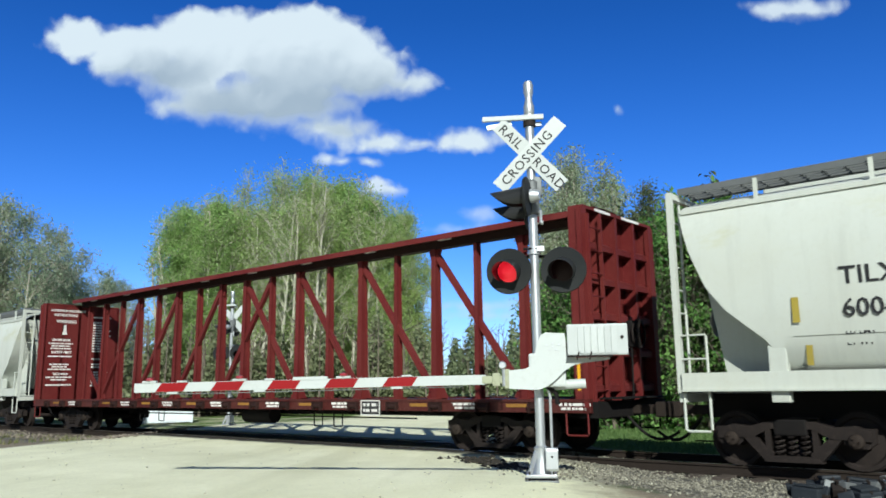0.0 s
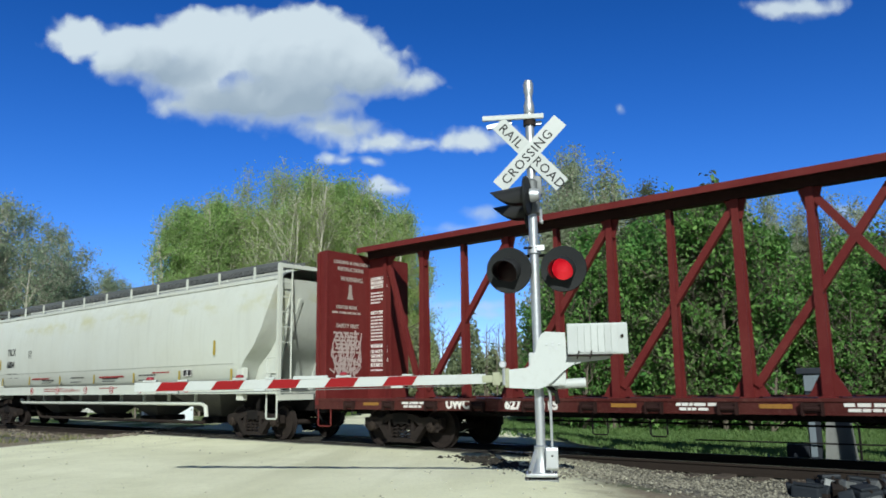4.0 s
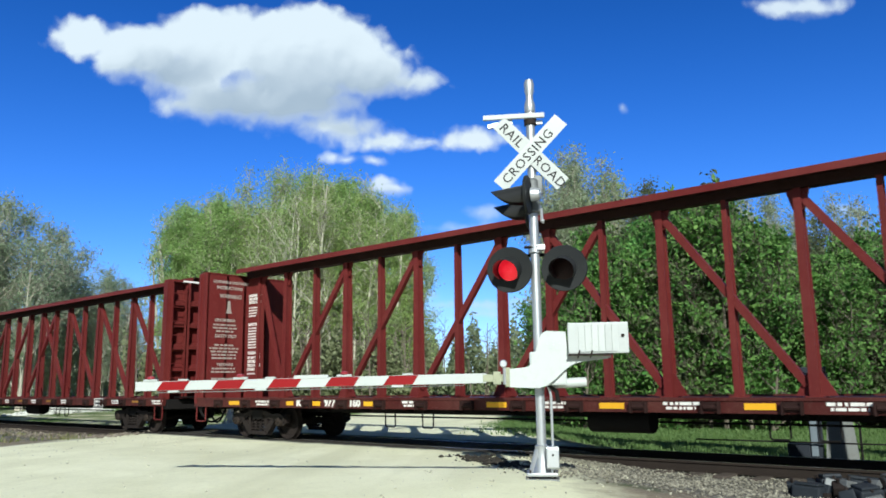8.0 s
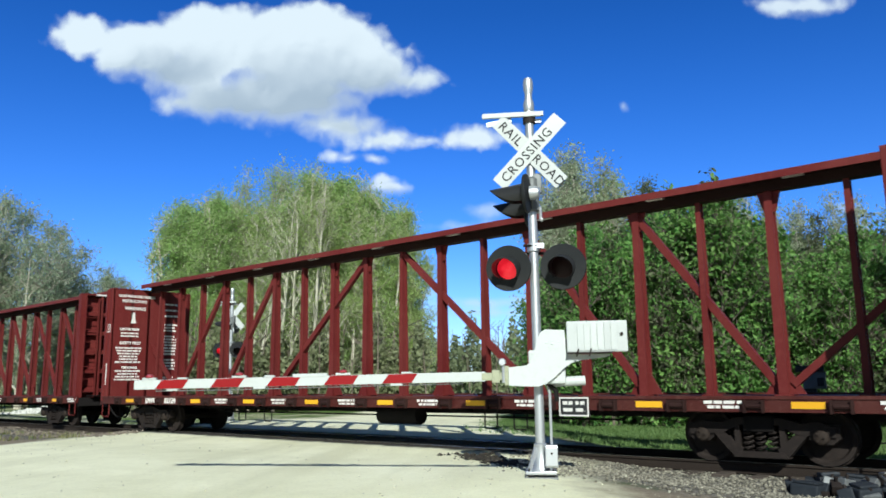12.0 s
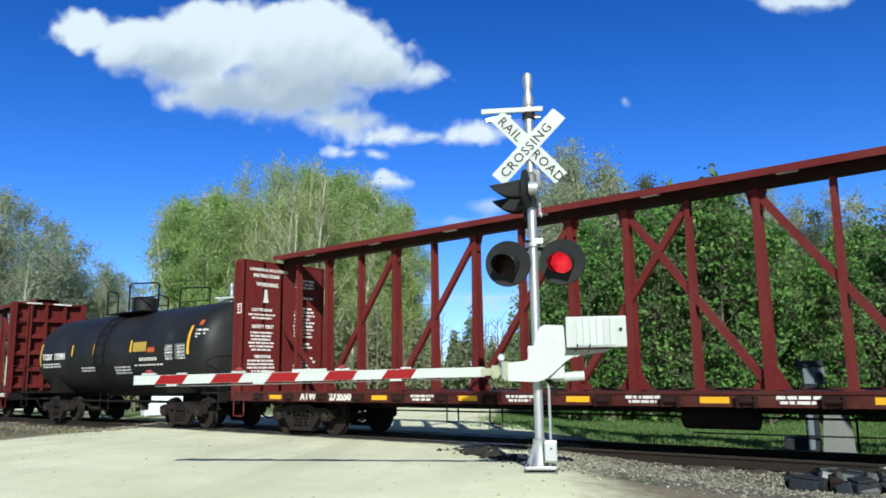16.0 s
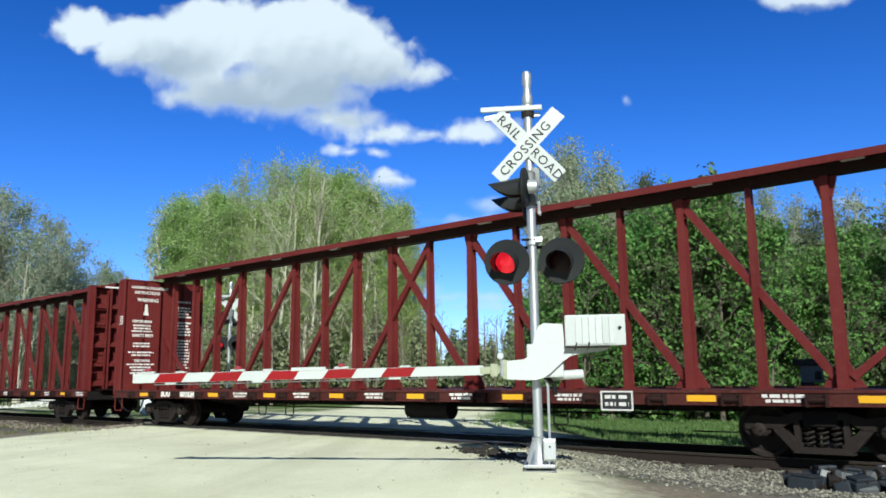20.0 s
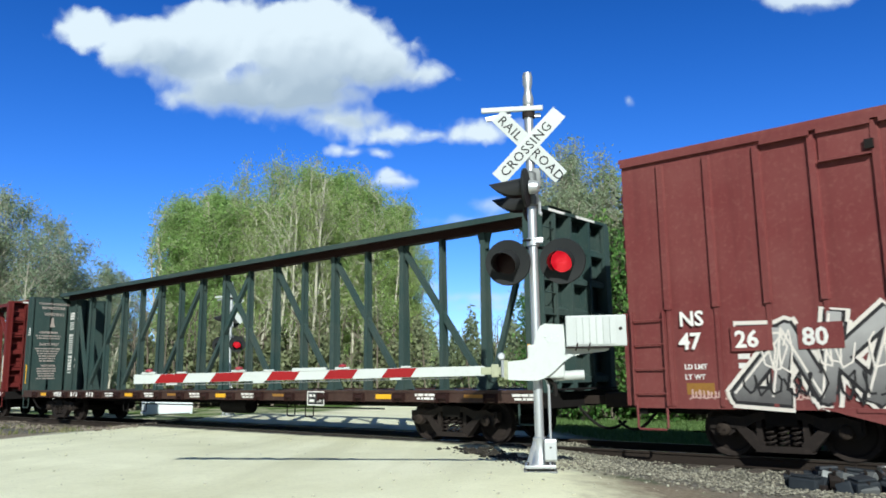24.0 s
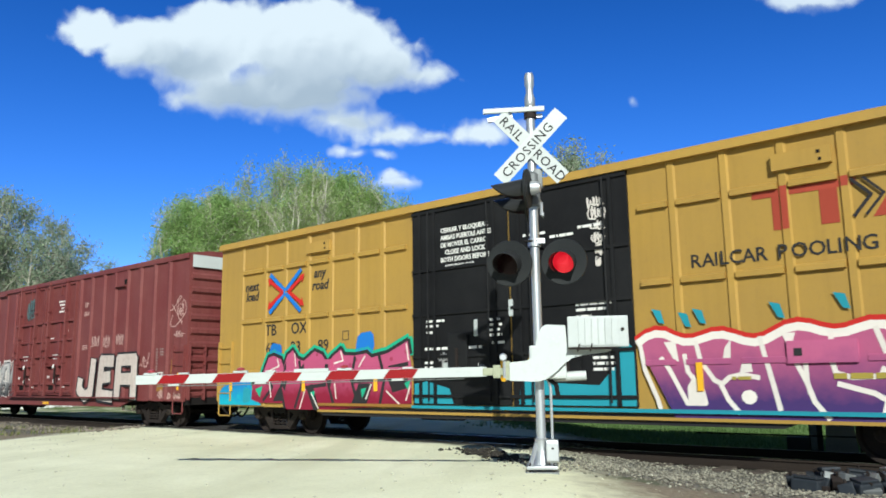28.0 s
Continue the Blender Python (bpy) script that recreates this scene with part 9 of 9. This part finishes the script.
far_wood("woodland", "hazy olive woodland low behind the crossing", 3, 116, 150, 105, 135, 38000, 10.0, 0.34, SCRUB, BARK)
far_wood("woodland", "green understory below the tall clump", 4, 131.5, 153, 49, 56, 30000, 5.4, 0.16, SCRUB, BARK)
far_wood("woodland", "dim woodland closing the view behind the thicket", 6, 96, 123, 46, 62, 26000, 9.0, 0.22, MOSSY, BARK)
far_wood("woodland", "far woodland along the receding track", 7, 150, 172, 95, 135, 16000, 7.0, 0.30, OLIVE, BARK)


# ---- clouds, on a sheet of sky far behind everything ----
SKY_FAR, UNIT = 2500.0, 2500.0 / 1360.0


def cloud_mat(name, lumps, shade, rough, soft, thin=1.0):
    """Cumulus from soft lumps (x, y, half width, half height), torn by noise."""
    m = bpy.data.materials.new(name)
    m.use_nodes = True
    nt = m.node_tree
    nt.nodes.remove(nt.nodes["Principled BSDF"])
    c = nt.nodes.new("ShaderNodeTexCoord")
    sc = nt.nodes.new("ShaderNodeVectorMath")
    sc.operation = "SCALE"
    sc.inputs["Scale"].default_value = 1 / UNIT
    nt.links.new(c.outputs["Object"], sc.inputs[0])
    warp = nt.nodes.new("ShaderNodeTexNoise")
    warp.inputs["Scale"].default_value, warp.inputs["Detail"].default_value, warp.inputs["Roughness"].default_value = 0.014, 7, 0.52
    nt.links.new(sc.outputs[0], warp.inputs["Vector"])
    off = nt.nodes.new("ShaderNodeVectorMath")
    off.operation = "MULTIPLY_ADD"
    off.inputs[1].default_value, off.inputs[2].default_value = (rough * 2.2, rough * 1.6, 0), (-rough * 1.1, -rough * 0.8, 0)
    nt.links.new(warp.outputs["Color"], off.inputs[0])
    at = nt.nodes.new("ShaderNodeVectorMath")
    nt.links.new(sc.outputs[0], at.inputs[0])
    nt.links.new(off.outputs[0], at.inputs[1])

    def lump(x, y, rx, ry, k=None):
        v = nt.nodes.new("ShaderNodeVectorMath")
        v.operation = "MULTIPLY_ADD"
        v.inputs[1].default_value, v.inputs[2].default_value = (1 / rx, 1 / ry, 0), (-x / rx, -y / ry, 0)
        nt.links.new(at.outputs[0], v.inputs[0])
        ln = nt.nodes.new("ShaderNodeVectorMath")
        ln.operation = "LENGTH"
        nt.links.new(v.outputs[0], ln.inputs[0])
        return calc(nt, "MULTIPLY", calc(nt, "SUBTRACT", 1.0, ln.outputs["Value"]), k or min(rx, ry))

    field = None
    for q in lumps:
        f = lump(*q)
        if field is None:
            field = f
        else:
            n = nt.nodes.new("ShaderNodeMath")
            n.operation = "SMOOTH_MAX"
            n.inputs[2].default_value = 14
            nt.links.new(field, n.inputs[0])
            nt.links.new(f, n.inputs[1])
            field = n.outputs[0]
    fine = nt.nodes.new("ShaderNodeTexNoise")
    fine.inputs["Scale"].default_value, fine.inputs["Detail"].default_value, fine.inputs["Roughness"].default_value = 0.020, 7, 0.55
    nt.links.new(at.outputs[0], fine.inputs["Vector"])
    body = calc(nt, "ADD", field, calc(nt, "MULTIPLY", calc(nt, "SUBTRACT", fine.outputs[0], 0.5), rough * 1.2))

    def cells(scale, shift=(0, 0, 0)):
        """Rounded billows: high in the middle of each."""
        mv = nt.nodes.new("ShaderNodeVectorMath")
        mv.inputs[1].default_value = shift
        nt.links.new(at.outputs[0], mv.inputs[0])
        vo = nt.nodes.new("ShaderNodeTexVoronoi")
        vo.feature = "SMOOTH_F1"
        vo.inputs["Scale"].default_value, vo.inputs["Smoothness"].default_value = scale, 0.6
        nt.links.new(mv.outputs[0], vo.inputs["Vector"])
        return calc(nt, "SUBTRACT", 0.54, vo.outputs["Distance"])

    body = calc(nt, "ADD", body, calc(nt, "ADD", calc(nt, "MULTIPLY", cells(0.021), rough * 0.8), calc(nt, "MULTIPLY", cells(0.055), rough * 0.4)))
    cover = nt.nodes.new("ShaderNodeMapRange")
    cover.interpolation_type = "SMOOTHSTEP"
    cover.inputs["From Min"].default_value, cover.inputs["From Max"].default_value = -soft * 0.35, soft
    cover.inputs["To Max"].default_value = thin
    nt.links.new(body, cover.inputs["Value"])
    col = (0.68, 0.79, 0.91)
    if shade:
        dark = None
        for q in shade:
            f = lump(*q, 1.0)
            dark = f if dark is None else calc(nt, "MAXIMUM", dark, f)
        # billows: sides towards the light stay white, the underside greys
        relief = calc(nt, "MULTIPLY", calc(nt, "SUBTRACT", cells(0.0125, (9, -14, 0)), cells(0.0125)), 0.6)
        relief = calc(nt, "ADD", relief, calc(nt, "MULTIPLY", calc(nt, "SUBTRACT", cells(0.03, (4, -6, 0)), cells(0.03)), 0.5))
        drift = nt.nodes.new("ShaderNodeTexNoise")
        drift.inputs["Scale"].default_value, drift.inputs["Detail"].default_value = 0.009, 5
        nt.links.new(at.outputs[0], drift.inputs["Vector"])
        relief = calc(nt, "ADD", relief, calc(nt, "MULTIPLY", calc(nt, "SUBTRACT", drift.outputs[0], 0.5), 0.6))
        dark = calc(nt, "ADD", dark, relief)
        deep_in = ramp(nt, body, 0.0, 26.0)
        low = nt.nodes.new("ShaderNodeMapRange")
        low.interpolation_type = "SMOOTHSTEP"
        low.inputs["From Min"].default_value, low.inputs["From Max"].default_value = -0.25, 0.95
        nt.links.new(dark, low.inputs["Value"])
        col = blend(nt, calc(nt, "MULTIPLY", low.outputs[0], deep_in), (0.78, 0.86, 0.95), (0.41, 0.50, 0.62))
        reach = calc(nt, "ADD", soft, calc(nt, "MULTIPLY", ramp(nt, dark, 0.0, 0.6), soft * 1.1))
        nt.links.new(reach, cover.inputs["From Max"])
    em = nt.nodes.new("ShaderNodeEmission")
    if isinstance(col, tuple):
        em.inputs["Color"].default_value = (*col, 1)
    else:
        nt.links.new(col, em.inputs["Color"])
    tr = nt.nodes.new("ShaderNodeBsdfTransparent")
    mx = nt.nodes.new("ShaderNodeMixShader")
    nt.links.new(cover.outputs[0], mx.inputs[0])
    nt.links.new(tr.outputs[0], mx.inputs[1])
    nt.links.new(em.outputs[0], mx.inputs[2])
    nt.links.new(mx.outputs[0], nt.nodes["Material Output"].inputs["Surface"])
    return m


def sky_lump(x, y, rx, ry):
    """From picture-like sky coordinates to the sheet's own."""
    return (x - 784, 441 - y, rx, ry)


CLOUDS = []


def cloud(label, lumps, shade, rough, soft, thin, far):
    lumps, shade = [sky_lump(*q) for q in lumps], [sky_lump(*q) for q in shade]
    pad = 60
    x0, x1 = min(q[0] - q[2] for q in lumps) - pad, max(q[0] + q[2] for q in lumps) + pad
    y0, y1 = min(q[1] - q[3] for q in lumps) - pad, max(q[1] + q[3] for q in lumps) + pad
    me = bpy.data.meshes.new("cloud")
    me.from_pydata([(x * UNIT, y * UNIT, 0) for x, y in ((x0, y0), (x1, y0), (x1, y1), (x0, y1))], [], [(0, 1, 2, 3)])
    me.materials.append(cloud_mat("cloud " + str(len(CLOUDS) + 1), lumps, shade, rough, soft, thin))
    ob = tagged(new("cloud", me), label, "cloud", "clouds", "backdrop")
    CLOUDS.append((ob, far))


cloud("large white cumulus cloud with grey underside", [(150, 52, 58, 42), (262, 82, 105, 52), (390, 62, 120, 66), (540, 78, 150, 82), (640, 112, 105, 55), (722, 134, 66, 26), (400, 165, 115, 42), (510, 155, 150, 58), (335, 120, 100, 48), (320, 172, 50, 26), (600, 214, 92, 28), (690, 238, 95, 20), (850, 233, 76, 22)], [(560, 165, 270, 92), (430, 185, 200, 84), (660, 160, 130, 60), (290, 125, 150, 48)], 22, 15, 1.0, 0)
cloud("small white puff of cloud above the trees", [(592, 264, 16, 8), (618, 269, 20, 6), (666, 273, 26, 9), (680, 310, 24, 14), (690, 325, 38, 16)], [(690, 335, 40, 14)], 13, 9, 0.92, 2)
cloud("white cloud at the upper edge of the sky", [(1430, 2, 82, 20), (1390, 0, 50, 16)], [(1440, 16, 70, 14)], 16, 14, 0.9, 4)
cloud("thin low cloud streaks near the horizon", [(856, 366, 34, 14), (815, 392, 50, 8), (850, 528, 90, 8), (760, 510, 24, 10), (880, 545, 70, 6), (1500, 360, 30, 9), (1108, 177, 7, 6.5)], [], 14, 13, 0.55, 6)


# ---- motions ----
def flash_rows(lit_now):
    """Rows for a lamp that turns half round, out to in and back, about every 0.595 s."""
    turn = 0 if lit_now else 180
    home = lambda a: pose(0, -0.03, 0, 0, 0, a)
    rows = [(0.0, home(turn))]
    for k in range(47):
        t = round((0.125 + 0.5953 * k) * 30) / 30 + LATE.get(k, 0) / 30
        rows += [(t + (i - 2) / 30, home(turn + 60 * i)) for i in range(4)]
        turn = (turn + 180) % 360
    rows.append((28.0, home(turn)))
    return rows


LATE = {20: 1, 25: -1, 30: -2}      # flashes that come a little late or early, in thirtieths of a second


def roll_rows(dx):
    """Rows for a wheelset that rolls as far as the train goes."""
    rows = []
    for i in range(0, 841, 2):
        t = i / 30
        rows.append((t, pose(dx, 0, 0.421, 0, -math.degrees(pace(t) / 0.421) % 360)))
    return rows


def motions():
    times = [i * 2.0 for i in range(15)]
    for car, x in TRAIN:
        walk(car, [(t, pose(x - pace(t), 0, 0)) for t in times])
    rows = {-0.89: roll_rows(-0.89), 0.89: roll_rows(0.89)}
    for car, _ in TRAIN:
        for ob in car.children_recursive:
            if ob.name.startswith("wheelset"):
                walk(ob, rows[-0.89 if ob.location.x < 0 else 0.89])
    for lamp, lit in ((left_lamp, True), (right_lamp, False), (far_left, True), (far_right, False)):
        walk(lamp, flash_rows(lit))
    sheet = aim(130.325, 9.521)
    for ob, far in CLOUDS:
        walk(ob, [(t, sheet @ pose((t - 17.0) * 0.86 * UNIT, 0, -SKY_FAR - far)) for t in (0.0, 14.0, 28.0)])


motions()
